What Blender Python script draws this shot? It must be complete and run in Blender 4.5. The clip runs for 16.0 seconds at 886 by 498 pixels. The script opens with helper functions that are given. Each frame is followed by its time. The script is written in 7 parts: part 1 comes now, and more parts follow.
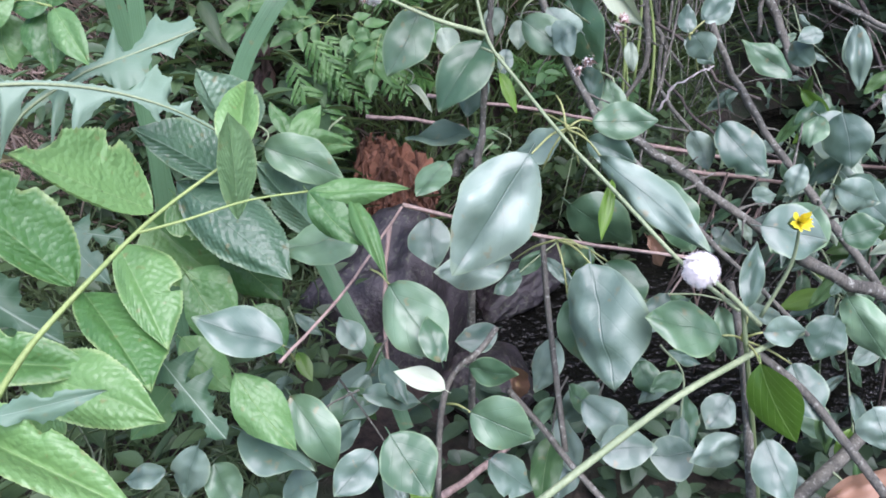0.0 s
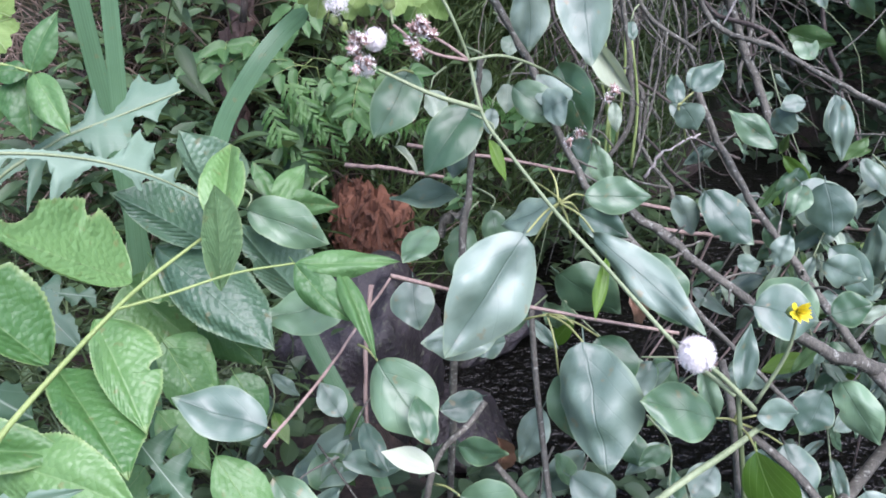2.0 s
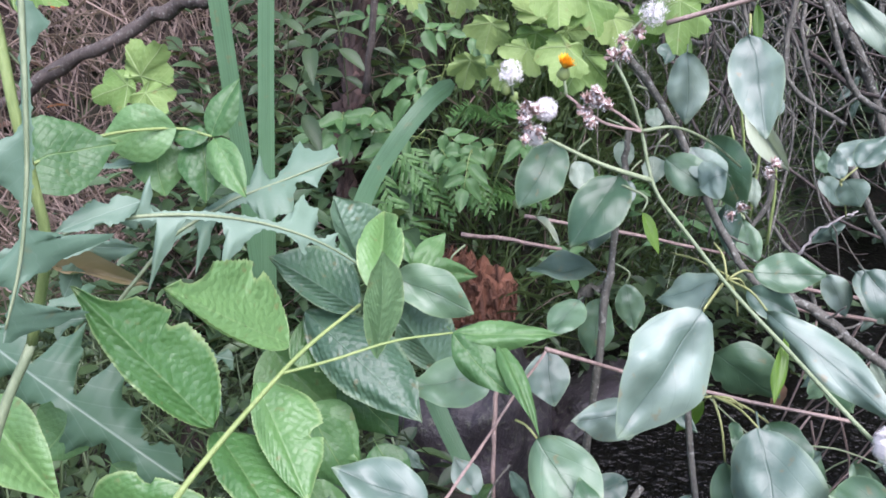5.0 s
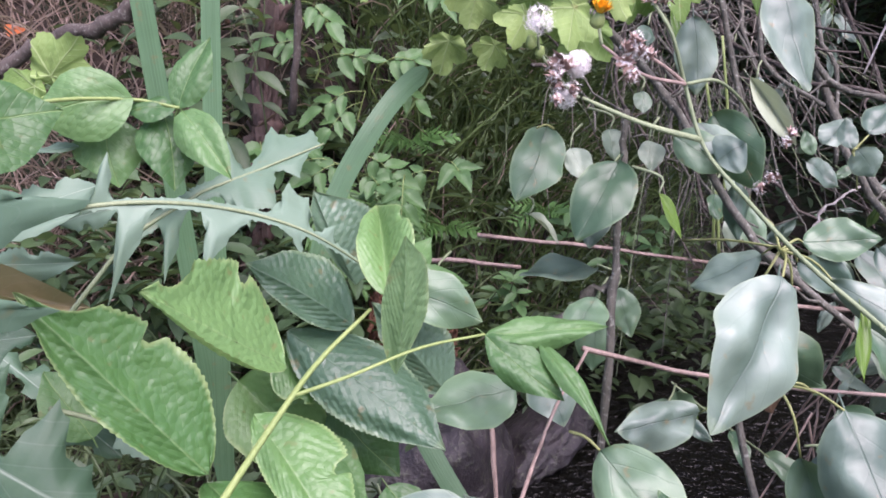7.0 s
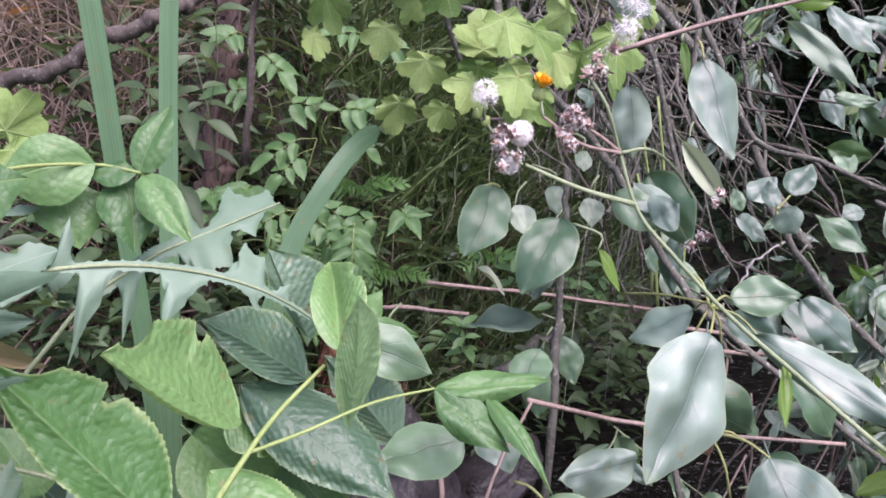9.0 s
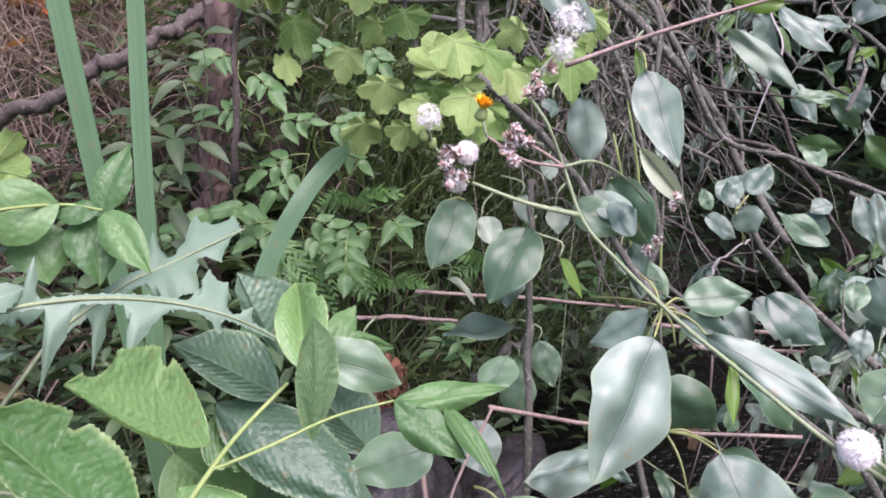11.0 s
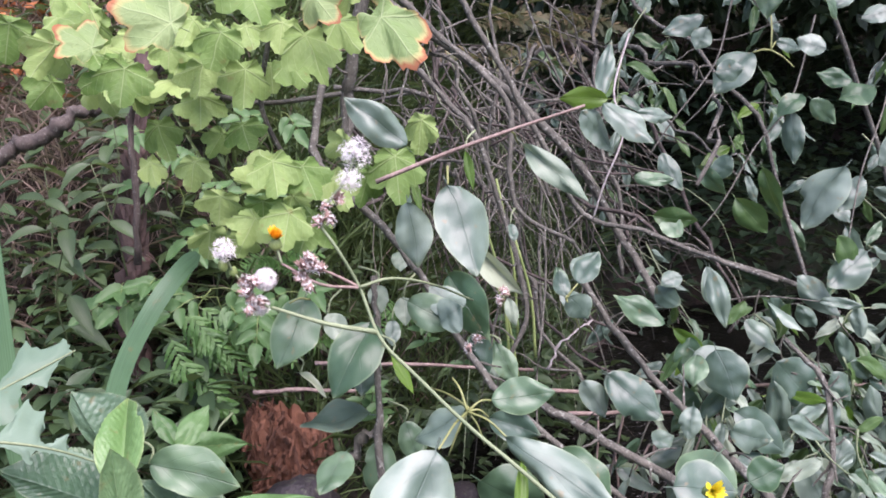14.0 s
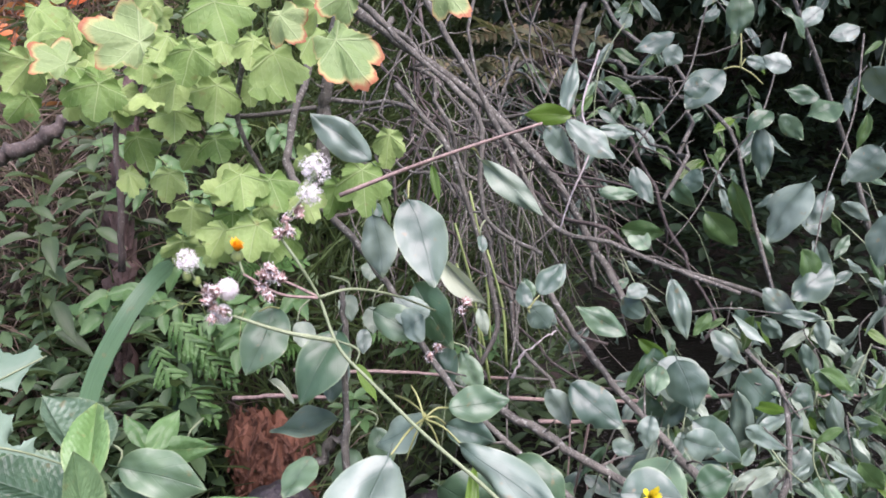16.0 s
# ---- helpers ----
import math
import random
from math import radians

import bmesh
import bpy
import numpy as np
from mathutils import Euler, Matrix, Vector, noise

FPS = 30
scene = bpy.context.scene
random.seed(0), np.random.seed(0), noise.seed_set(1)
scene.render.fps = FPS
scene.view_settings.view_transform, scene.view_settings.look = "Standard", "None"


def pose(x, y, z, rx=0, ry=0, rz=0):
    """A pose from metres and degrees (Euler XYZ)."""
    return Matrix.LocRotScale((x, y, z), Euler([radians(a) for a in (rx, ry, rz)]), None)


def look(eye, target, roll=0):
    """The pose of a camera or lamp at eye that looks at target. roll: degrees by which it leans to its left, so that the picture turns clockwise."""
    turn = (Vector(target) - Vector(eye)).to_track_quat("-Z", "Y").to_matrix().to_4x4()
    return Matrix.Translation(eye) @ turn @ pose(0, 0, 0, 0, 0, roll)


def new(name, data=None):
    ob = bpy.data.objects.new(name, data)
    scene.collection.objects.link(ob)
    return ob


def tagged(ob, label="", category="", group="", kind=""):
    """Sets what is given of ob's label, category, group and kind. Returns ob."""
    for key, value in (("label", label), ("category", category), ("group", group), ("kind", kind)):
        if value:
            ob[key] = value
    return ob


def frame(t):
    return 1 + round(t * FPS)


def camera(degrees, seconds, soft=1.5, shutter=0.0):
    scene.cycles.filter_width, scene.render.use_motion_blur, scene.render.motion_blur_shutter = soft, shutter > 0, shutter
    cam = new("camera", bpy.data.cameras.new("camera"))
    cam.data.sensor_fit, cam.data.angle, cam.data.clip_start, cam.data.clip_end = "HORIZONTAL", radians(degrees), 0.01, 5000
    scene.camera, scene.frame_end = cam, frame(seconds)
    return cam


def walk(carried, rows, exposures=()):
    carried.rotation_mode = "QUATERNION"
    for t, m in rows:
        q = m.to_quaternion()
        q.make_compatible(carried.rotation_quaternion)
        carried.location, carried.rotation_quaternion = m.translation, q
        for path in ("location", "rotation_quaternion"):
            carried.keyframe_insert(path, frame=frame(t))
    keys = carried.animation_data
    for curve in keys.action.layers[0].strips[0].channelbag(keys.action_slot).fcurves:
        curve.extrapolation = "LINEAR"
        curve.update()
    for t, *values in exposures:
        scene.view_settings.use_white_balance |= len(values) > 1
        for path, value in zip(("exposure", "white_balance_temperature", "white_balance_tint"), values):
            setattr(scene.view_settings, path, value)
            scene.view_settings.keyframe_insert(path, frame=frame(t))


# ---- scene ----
cam = camera(58.78, 16.0, soft=1.7)
PATH = [
    (0.0, pose(0.0000, 0.0000, 1.1000, 62.00, -0.00, 0.00)),
    (0.5, pose(-0.0316, 0.0217, 1.1013, 62.28, -1.42, -1.11)),
    (1.0, pose(-0.0547, 0.0381, 1.1116, 62.63, -2.06, -2.32)),
    (1.5, pose(-0.0420, 0.0367, 1.1215, 63.19, -1.51, -2.78)),
    (2.0, pose(-0.0207, 0.0314, 1.1295, 63.76, -1.87, -1.93)),
    (2.5, pose(-0.0276, 0.0227, 1.1493, 64.27, -2.03, 2.02)),
    (3.0, pose(-0.0497, 0.0263, 1.1452, 65.43, -2.14, 3.67)),
    (3.5, pose(-0.0573, 0.0296, 1.1465, 66.28, -1.74, 4.30)),
    (4.0, pose(-0.0582, 0.0312, 1.1364, 67.37, -0.76, 4.54)),
    (4.5, pose(-0.0705, 0.0322, 1.1338, 67.97, -1.23, 4.34)),
    (7.0, pose(-0.1907, 0.1227, 1.0386, 73.38, -0.58, -6.34)),
    (7.5, pose(-0.1923, 0.1165, 1.0445, 74.05, -1.36, -7.21)),
    (8.0, pose(-0.1890, 0.1116, 1.0640, 74.92, -1.37, -8.62)),
    (8.5, pose(-0.1958, 0.1086, 1.0597, 75.84, -2.00, -9.32)),
    (9.0, pose(-0.1949, 0.1020, 1.0591, 76.18, -1.65, -9.90)),
    (11.5, pose(-0.1249, 0.0698, 1.0919, 76.48, 1.50, -9.01)),
    (12.0, pose(-0.0878, 0.0646, 1.1114, 76.92, 1.02, -8.85)),
    (12.5, pose(-0.0485, 0.0472, 1.1300, 76.94, 2.21, -9.21)),
    (13.0, pose(-0.0206, 0.0365, 1.1579, 77.06, 2.74, -9.42)),
    (13.5, pose(-0.0030, 0.0248, 1.1590, 77.51, 3.19, -9.85)),
    (14.0, pose(-0.0091, 0.0283, 1.1510, 77.69, 3.52, -10.28)),
    (14.5, pose(-0.0001, 0.0269, 1.1534, 77.60, 3.56, -10.31)),
    (15.0, pose(0.0226, 0.0155, 1.1632, 77.77, 3.78, -10.38)),
    (15.5, pose(0.0202, 0.0057, 1.1605, 78.00, 2.99, -10.32)),
    (16.0, pose(0.0223, 0.0010, 1.1581, 78.21, 3.06, -10.13)),
]
walk(cam, PATH, exposures=((0.0, 1.36, 5990, 26), (4.6, 1.36, 6040, 26), (7.0, 1.36, 6420, 37), (9.2, 1.36, 6460, 37), (12.0, 1.36, 6500, 35), (16.0, 1.36, 6500, 34)))

# ---- sky, sun ----
world = bpy.data.worlds.new("world")
scene.world = world
world.use_nodes = True
wn, wl = world.node_tree.nodes, world.node_tree.links
sky = wn.new("ShaderNodeTexSky")
sky.sky_type = "NISHITA"
sky.sun_disc = False
sky.sun_elevation, sky.sun_rotation = radians(58), radians(156)
sky.dust_density, sky.air_density = 1.5, 1.0
wl.new(sky.outputs[0], wn["Background"].inputs[0])
wn["Background"].inputs[1].default_value = 0.115
sun = new("sun", bpy.data.lights.new("sun", "SUN"))
sun.data.energy, sun.data.angle, sun.data.color = 3.1, radians(55), (1.0, 0.98, 0.955)
sun.matrix_world = look((0.9, -1.95, 3.45), (0, 0, 0))


# ---- materials ----
def material(name):
    m = bpy.data.materials.new(name)
    m.use_nodes = True
    return m, m.node_tree.nodes, m.node_tree.links, m.node_tree.nodes["Principled BSDF"]


def node(ns, kind, **values):
    n = ns.new("ShaderNode" + kind)
    for k, v in values.items():
        n.inputs[k].default_value = v
    return n


def math_node(ns, ls, op, a, b=None, c=None):
    n = ns.new("ShaderNodeMath")
    n.operation = op
    for i, v in enumerate((a, b, c)):
        if v is None:
            continue
        if isinstance(v, (int, float)):
            n.inputs[i].default_value = v
        else:
            ls.new(v, n.inputs[i])
    return n.outputs[0]


def mix_node(ns, ls, fac, a, b, blend="MIX"):
    n = ns.new("ShaderNodeMix")
    n.data_type, n.blend_type = "RGBA", blend
    for i, v in ((0, fac), (6, a), (7, b)):
        if isinstance(v, (int, float)):
            n.inputs[i].default_value = v
        elif isinstance(v, tuple):
            n.inputs[i].default_value = (*v, 1)
        else:
            ls.new(v, n.inputs[i])
    return n.outputs[2]


def ramp_node(ns, ls, fac, lo, hi):
    n = ns.new("ShaderNodeMapRange")
    n.inputs[1].default_value, n.inputs[2].default_value = lo, hi
    ls.new(fac, n.inputs[0])
    return n.outputs[0]


def leaf_material(name, dark, light, vein, veins=7, slant=1.3, vein_mix=0.35, rough=0.42, relief=0.3, pleat=0.0,
                  edge=None, spots=0.0, see_through=0.25, joined=False, gloss=0.5, stripes=0, side_veins=0.55, dents=0.0, rugose=0.0, heart=0.0, margin=None, arc=0.0, palm=False, streaks=0.0):
    """A living leaf: midrib and side veins from its u (across) and v (along), mottling, thin enough to let light through."""
    m, ns, ls, bsdf = material(name)
    uv = ns.new("ShaderNodeUVMap")
    sep = ns.new("ShaderNodeSeparateXYZ")
    ls.new(uv.outputs[0], sep.inputs[0])
    u, v = sep.outputs[0], sep.outputs[1]
    across = math_node(ns, ls, "ABSOLUTE", math_node(ns, ls, "SUBTRACT", u, 0.5))
    if joined:
        rnd = ns.new("ShaderNodeNewGeometry").outputs["Random Per Island"]
    else:
        rnd = ns.new("ShaderNodeObjectInfo").outputs["Random"]
    place = ns.new("ShaderNodeNewGeometry").outputs["Position"]
    blotch = node(ns, "TexNoise", Scale=38.0, Detail=3.0)
    fine = node(ns, "TexNoise", Scale=420.0, Detail=2.0)
    ls.new(place, blotch.inputs["Vector"])
    ls.new(place, fine.inputs["Vector"])
    tone = math_node(ns, ls, "ADD", math_node(ns, ls, "MULTIPLY", rnd, 0.9),
                     math_node(ns, ls, "MULTIPLY", blotch.outputs[0], 0.5))
    base = mix_node(ns, ls, math_node(ns, ls, "SUBTRACT", tone, 0.24), dark, light)
    if heart:
        # deeper green along the middle, paler towards the margin
        mid = math_node(ns, ls, "ADD", math_node(ns, ls, "MULTIPLY", across, 2.0), math_node(ns, ls, "MULTIPLY", blotch.outputs[0], 0.7))
        base = mix_node(ns, ls, math_node(ns, ls, "MULTIPLY", ramp_node(ns, ls, mid, 0.85, 0.35), heart), base, tuple(c * 0.8 for c in dark))
    rib = ramp_node(ns, ls, across, 0.014, 0.003)
    phase = math_node(ns, ls, "FRACT", math_node(ns, ls, "SUBTRACT", math_node(ns, ls, "MULTIPLY", v, float(veins)),
                                                 math_node(ns, ls, "ADD", math_node(ns, ls, "MULTIPLY", across, veins * slant),
                                                           math_node(ns, ls, "MULTIPLY", math_node(ns, ls, "MULTIPLY", across, across), veins * arc))))
    wave = math_node(ns, ls, "ABSOLUTE", math_node(ns, ls, "SUBTRACT", phase, 0.5))
    side = ramp_node(ns, ls, wave, 0.06, 0.0)
    lines = math_node(ns, ls, "MAXIMUM", rib, math_node(ns, ls, "MULTIPLY", side, side_veins))
    if palm:
        # main veins fan out from the stalk, one to each lobe, with fine branches off them
        px = math_node(ns, ls, "SUBTRACT", u, 0.5)
        py = math_node(ns, ls, "SUBTRACT", v, 0.12)
        turn = math_node(ns, ls, "ARCTAN2", px, py)
        far = math_node(ns, ls, "SQRT", math_node(ns, ls, "ADD", math_node(ns, ls, "MULTIPLY", px, px), math_node(ns, ls, "MULTIPLY", py, py)))
        off = math_node(ns, ls, "MULTIPLY", math_node(ns, ls, "PINGPONG", turn, radians(32)), far)
        main = ramp_node(ns, ls, off, 0.016, 0.004)
        branch = math_node(ns, ls, "FRACT", math_node(ns, ls, "MULTIPLY", math_node(ns, ls, "SUBTRACT", far, math_node(ns, ls, "MULTIPLY", off, 0.9)), 8.0))
        wave = math_node(ns, ls, "ABSOLUTE", math_node(ns, ls, "SUBTRACT", branch, 0.5))
        lines = math_node(ns, ls, "MAXIMUM", main, math_node(ns, ls, "MULTIPLY", ramp_node(ns, ls, wave, 0.07, 0.0), 0.5))
    base = mix_node(ns, ls, math_node(ns, ls, "MULTIPLY", lines, vein_mix), base, vein)
    if streaks:
        grain = node(ns, "TexNoise", Scale=1.0, Detail=3.0)
        fibre = ns.new("ShaderNodeCombineXYZ")
        ls.new(math_node(ns, ls, "MULTIPLY", u, 22.0), fibre.inputs[0])
        ls.new(math_node(ns, ls, "MULTIPLY", v, 0.35), fibre.inputs[1])
        ls.new(rnd, fibre.inputs[2])
        ls.new(fibre.outputs[0], grain.inputs["Vector"])
        base = mix_node(ns, ls, math_node(ns, ls, "MULTIPLY", ramp_node(ns, ls, grain.outputs[0], 0.4, 0.62), streaks), base, tuple(c * 0.55 for c in dark))
    if spots:
        sp = node(ns, "TexNoise", Scale=95.0, Detail=2.0)
        ls.new(place, sp.inputs["Vector"])
        mask = math_node(ns, ls, "MULTIPLY", ramp_node(ns, ls, sp.outputs[0], 0.66, 0.74), spots)
        base = mix_node(ns, ls, mask, base, (0.22, 0.15, 0.06))
    if margin:
        brink = ns.new("ShaderNodeAttribute")
        brink.attribute_name = "rim"
        worn = math_node(ns, ls, "ADD", brink.outputs["Fac"], math_node(ns, ls, "MULTIPLY", math_node(ns, ls, "SUBTRACT", blotch.outputs[0], 0.5), 0.25))
        base = mix_node(ns, ls, math_node(ns, ls, "MULTIPLY", ramp_node(ns, ls, worn, 0.9, 1.0), 0.55), base, margin)
    if edge:
        rim = ns.new("ShaderNodeAttribute")
        rim.attribute_name = "rim"
        wob = math_node(ns, ls, "ADD", rim.outputs["Fac"], math_node(ns, ls, "MULTIPLY", blotch.outputs[0], 0.3))
        base = mix_node(ns, ls, ramp_node(ns, ls, wob, 1.0, 1.1), base, (0.42, 0.4, 0.17))
        base = mix_node(ns, ls, ramp_node(ns, ls, wob, 1.1, 1.17), base, edge)
    ls.new(base, bsdf.inputs["Base Color"])
    rg = math_node(ns, ls, "ADD", math_node(ns, ls, "MULTIPLY", fine.outputs[0], 0.16), rough - 0.08)
    ls.new(rg, bsdf.inputs["Roughness"])
    bsdf.inputs["Specular IOR Level"].default_value = gloss
    puff = math_node(ns, ls, "MULTIPLY", wave, 1.0 * pleat) if pleat else 0.0
    if stripes:
        ridge = math_node(ns, ls, "SINE", math_node(ns, ls, "MULTIPLY", u, float(stripes)))
        puff = math_node(ns, ls, "MULTIPLY", ridge, 0.045)
    if dents:
        dn = node(ns, "TexNoise", Scale=34.0, Detail=2.0)
        ls.new(place, dn.inputs["Vector"])
        puff = math_node(ns, ls, "MULTIPLY", dn.outputs[0], dents)
    if rugose:
        net = node(ns, "TexVoronoi", Scale=210.0)
        ls.new(place, net.inputs["Vector"])
        puff = math_node(ns, ls, "SUBTRACT", puff, math_node(ns, ls, "MULTIPLY", net.outputs[0], rugose))
    height = math_node(ns, ls, "ADD", math_node(ns, ls, "MULTIPLY", lines, -relief),
                       math_node(ns, ls, "ADD", puff, math_node(ns, ls, "MULTIPLY", fine.outputs[0], 0.12)))
    bump = node(ns, "Bump", Strength=0.5, Distance=0.0012)
    ls.new(height, bump.inputs["Height"])
    ls.new(bump.outputs[0], bsdf.inputs["Normal"])
    thin = ns.new("ShaderNodeBsdfTranslucent")
    ls.new(mix_node(ns, ls, 0.3, base, (0.3, 0.42, 0.1)), thin.inputs[0])
    ls.new(bump.outputs[0], thin.inputs["Normal"])
    mix = ns.new("ShaderNodeMixShader")
    mix.inputs[0].default_value = see_through
    ls.new(bsdf.outputs[0], mix.inputs[1])
    ls.new(thin.outputs[0], mix.inputs[2])
    ls.new(mix.outputs[0], ns["Material Output"].inputs[0])
    return m


def bark_material(name, dark, light, scale=60.0, lichen=0.0, rough=0.75, stretch=6.0, vary=0.0):
    m, ns, ls, bsdf = material(name)
    tc = ns.new("ShaderNodeTexCoord")
    big = node(ns, "TexNoise", Scale=scale * 0.4, Detail=4.0)
    mp = ns.new("ShaderNodeMapping")
    mp.inputs["Scale"].default_value = (1, 1, 1 / stretch)
    ls.new(tc.outputs["Object"], mp.inputs[0])
    ls.new(tc.outputs["Object"], big.inputs["Vector"])
    fine = node(ns, "TexNoise", Scale=scale * 4, Detail=6.0, Roughness=0.65)
    ls.new(mp.outputs[0], fine.inputs["Vector"])
    f = math_node(ns, ls, "ADD", math_node(ns, ls, "MULTIPLY", big.outputs[0], 0.5), math_node(ns, ls, "MULTIPLY", fine.outputs[0], 0.5))
    col = mix_node(ns, ls, ramp_node(ns, ls, f, 0.32, 0.68), dark, light)
    if lichen:
        sp = node(ns, "TexNoise", Scale=scale * 1.6, Detail=3.0)
        ls.new(tc.outputs["Object"], sp.inputs["Vector"])
        col = mix_node(ns, ls, math_node(ns, ls, "MULTIPLY", ramp_node(ns, ls, sp.outputs[0], 0.58, 0.72), lichen), col, (0.36, 0.38, 0.33))
    if vary:
        each = ns.new("ShaderNodeObjectInfo").outputs["Random"]
        col = mix_node(ns, ls, math_node(ns, ls, "MULTIPLY", each, vary), col, tuple(min(1, c * 2.2) for c in light))
    ls.new(col, bsdf.inputs["Base Color"])
    bsdf.inputs["Roughness"].default_value = rough
    bump = node(ns, "Bump", Strength=0.9, Distance=0.004)
    ls.new(f, bump.inputs["Height"])
    ls.new(bump.outputs[0], bsdf.inputs["Normal"])
    return m


SHRUB_LEAF = leaf_material("shrub_leaf_green", (0.05, 0.102, 0.07), (0.2, 0.278, 0.218), (0.05, 0.085, 0.06), veins=4, slant=0.7, arc=0.9, side_veins=0.22,
                           vein_mix=0.35, rough=0.46, relief=0.5, spots=0.45, see_through=0.14, gloss=0.75, dents=0.9, heart=0.75, margin=(0.24, 0.32, 0.2))
MID_LEAF = leaf_material("shrub_leaf_mid_green", (0.04, 0.1, 0.03), (0.115, 0.22, 0.07), (0.2, 0.31, 0.12), veins=5, slant=0.9, arc=0.8, side_veins=0.35, vein_mix=0.35, rough=0.4, relief=0.8, dents=1.5, see_through=0.25, gloss=0.6, spots=0.3)
# paler copy of the shrub leaf, with the highlight put into its colour
SHEEN_LEAF = leaf_material("shrub_leaf_pale_sheen", (0.12, 0.185, 0.125), (0.31, 0.39, 0.29), (0.36, 0.43, 0.31), veins=5, slant=0.7, arc=0.9, side_veins=0.3, vein_mix=0.35, rough=0.45, relief=0.8, dents=2.0, see_through=0.2, gloss=0.55, spots=0.4)
GREEN_LEAF = leaf_material("shrub_leaf_fresh_green", (0.04, 0.1, 0.048), (0.15, 0.25, 0.145), (0.05, 0.09, 0.05), veins=4, slant=0.7, arc=0.9, side_veins=0.25,
                           vein_mix=0.35, rough=0.42, relief=0.6, spots=0.4, see_through=0.18, gloss=0.65, dents=1.1, heart=0.6, margin=(0.22, 0.32, 0.17))
YOUNG_LEAF = leaf_material("shrub_leaf_young", (0.05, 0.125, 0.012), (0.125, 0.24, 0.03), (0.3, 0.45, 0.12), veins=5, slant=1.6, rough=0.35, see_through=0.35)
PALE_LEAF = leaf_material("shrub_leaf_underside", (0.3, 0.36, 0.25), (0.46, 0.52, 0.38), (0.6, 0.65, 0.5), veins=5, rough=0.55, see_through=0.2)
PLEAT_LEAF = leaf_material("pleated_leaf_green", (0.062, 0.17, 0.046), (0.175, 0.335, 0.118), (0.33, 0.47, 0.21), veins=12, slant=0.55, arc=0.5,
                           vein_mix=0.25, rough=0.42, relief=0.5, pleat=0.7, side_veins=0.22, rugose=1.3, spots=0.4, see_through=0.36, gloss=0.6, margin=(0.36, 0.47, 0.2))
# darker and bluer than the other pleated leaves
PLEAT_BLUE = leaf_material("pleated_leaf_blue_green", (0.042, 0.105, 0.055), (0.12, 0.215, 0.135), (0.24, 0.34, 0.24), veins=12, slant=0.55, arc=0.5,
                          vein_mix=0.25, rough=0.42, relief=0.6, pleat=1.1, side_veins=0.25, rugose=1.3, spots=0.4, see_through=0.25, gloss=0.65, margin=(0.25, 0.34, 0.2))
PLEAT_PALE = leaf_material("pleated_leaf_pale", (0.12, 0.235, 0.1), (0.23, 0.385, 0.19), (0.38, 0.5, 0.3), veins=12, slant=0.55, arc=0.5,
                           vein_mix=0.25, rough=0.42, relief=0.5, pleat=0.7, side_veins=0.22, rugose=1.0, spots=0.3, see_through=0.4, gloss=0.6, margin=(0.36, 0.47, 0.24))
SMOOTH_LEAF = leaf_material("sapling_leaf_smooth", (0.045, 0.125, 0.04), (0.125, 0.255, 0.092), (0.28, 0.4, 0.15), veins=8, slant=0.9, arc=0.6,
                            vein_mix=0.35, rough=0.42, relief=0.7, side_veins=0.4, dents=2.0, rugose=1.1, spots=0.35, see_through=0.3, gloss=0.45)
SOW_PALE = leaf_material("sowthistle_leaf_pale", (0.085, 0.165, 0.105), (0.2, 0.3, 0.22), (0.46, 0.54, 0.45), veins=6, vein_mix=0.4, rough=0.5, side_veins=0.12, dents=3.0, see_through=0.28, spots=0.3, gloss=0.4)
SOW_LEAF = leaf_material("sowthistle_leaf_green", (0.036, 0.09, 0.046), (0.095, 0.18, 0.11), (0.36, 0.45, 0.36), veins=6, vein_mix=0.5, rough=0.5, side_veins=0.2, dents=4.0, see_through=0.25)
CURRANT_LEAF = leaf_material("currant_leaf_green", (0.11, 0.215, 0.05), (0.32, 0.445, 0.155), (0.44, 0.54, 0.28), palm=True, vein_mix=0.42, dents=3.0,
                             rough=0.55, relief=0.9, spots=0.4, see_through=0.32, gloss=0.3, rugose=0.7)
CURRANT_BROWN = leaf_material("currant_leaf_scorched", (0.14, 0.245, 0.08), (0.33, 0.43, 0.2), (0.44, 0.54, 0.3), palm=True, vein_mix=0.42, dents=3.0,
                              rough=0.55, relief=0.9, edge=(0.38, 0.15, 0.075), see_through=0.3, gloss=0.3, rugose=0.7)
BLADE_GREEN = leaf_material("strap_blade_green", (0.062, 0.15, 0.068), (0.14, 0.27, 0.145), (0.2, 0.36, 0.2), veins=1, vein_mix=0.12, side_veins=0.0, stripes=44, streaks=0.32, rough=0.42, see_through=0.22, spots=0.3, gloss=0.45)
WEED_GREEN = leaf_material("weed_leaf_green", (0.022, 0.046, 0.02), (0.075, 0.13, 0.05), (0.12, 0.18, 0.09), rough=0.5, joined=True)
WEED_BRIGHT = leaf_material("weed_leaf_bright", (0.04, 0.11, 0.036), (0.11, 0.225, 0.078), (0.22, 0.36, 0.14), rough=0.5, joined=True)
MID_WEED = leaf_material("weed_leaf_mid", (0.025, 0.058, 0.025), (0.08, 0.145, 0.06), (0.12, 0.19, 0.09), rough=0.5, joined=True)
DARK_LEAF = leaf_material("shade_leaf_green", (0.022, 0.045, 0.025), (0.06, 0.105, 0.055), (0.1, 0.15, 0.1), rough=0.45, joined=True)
FERN_GREEN = leaf_material("fern_green", (0.04, 0.12, 0.028), (0.12, 0.265, 0.072), (0.18, 0.32, 0.1), rough=0.5, joined=True)
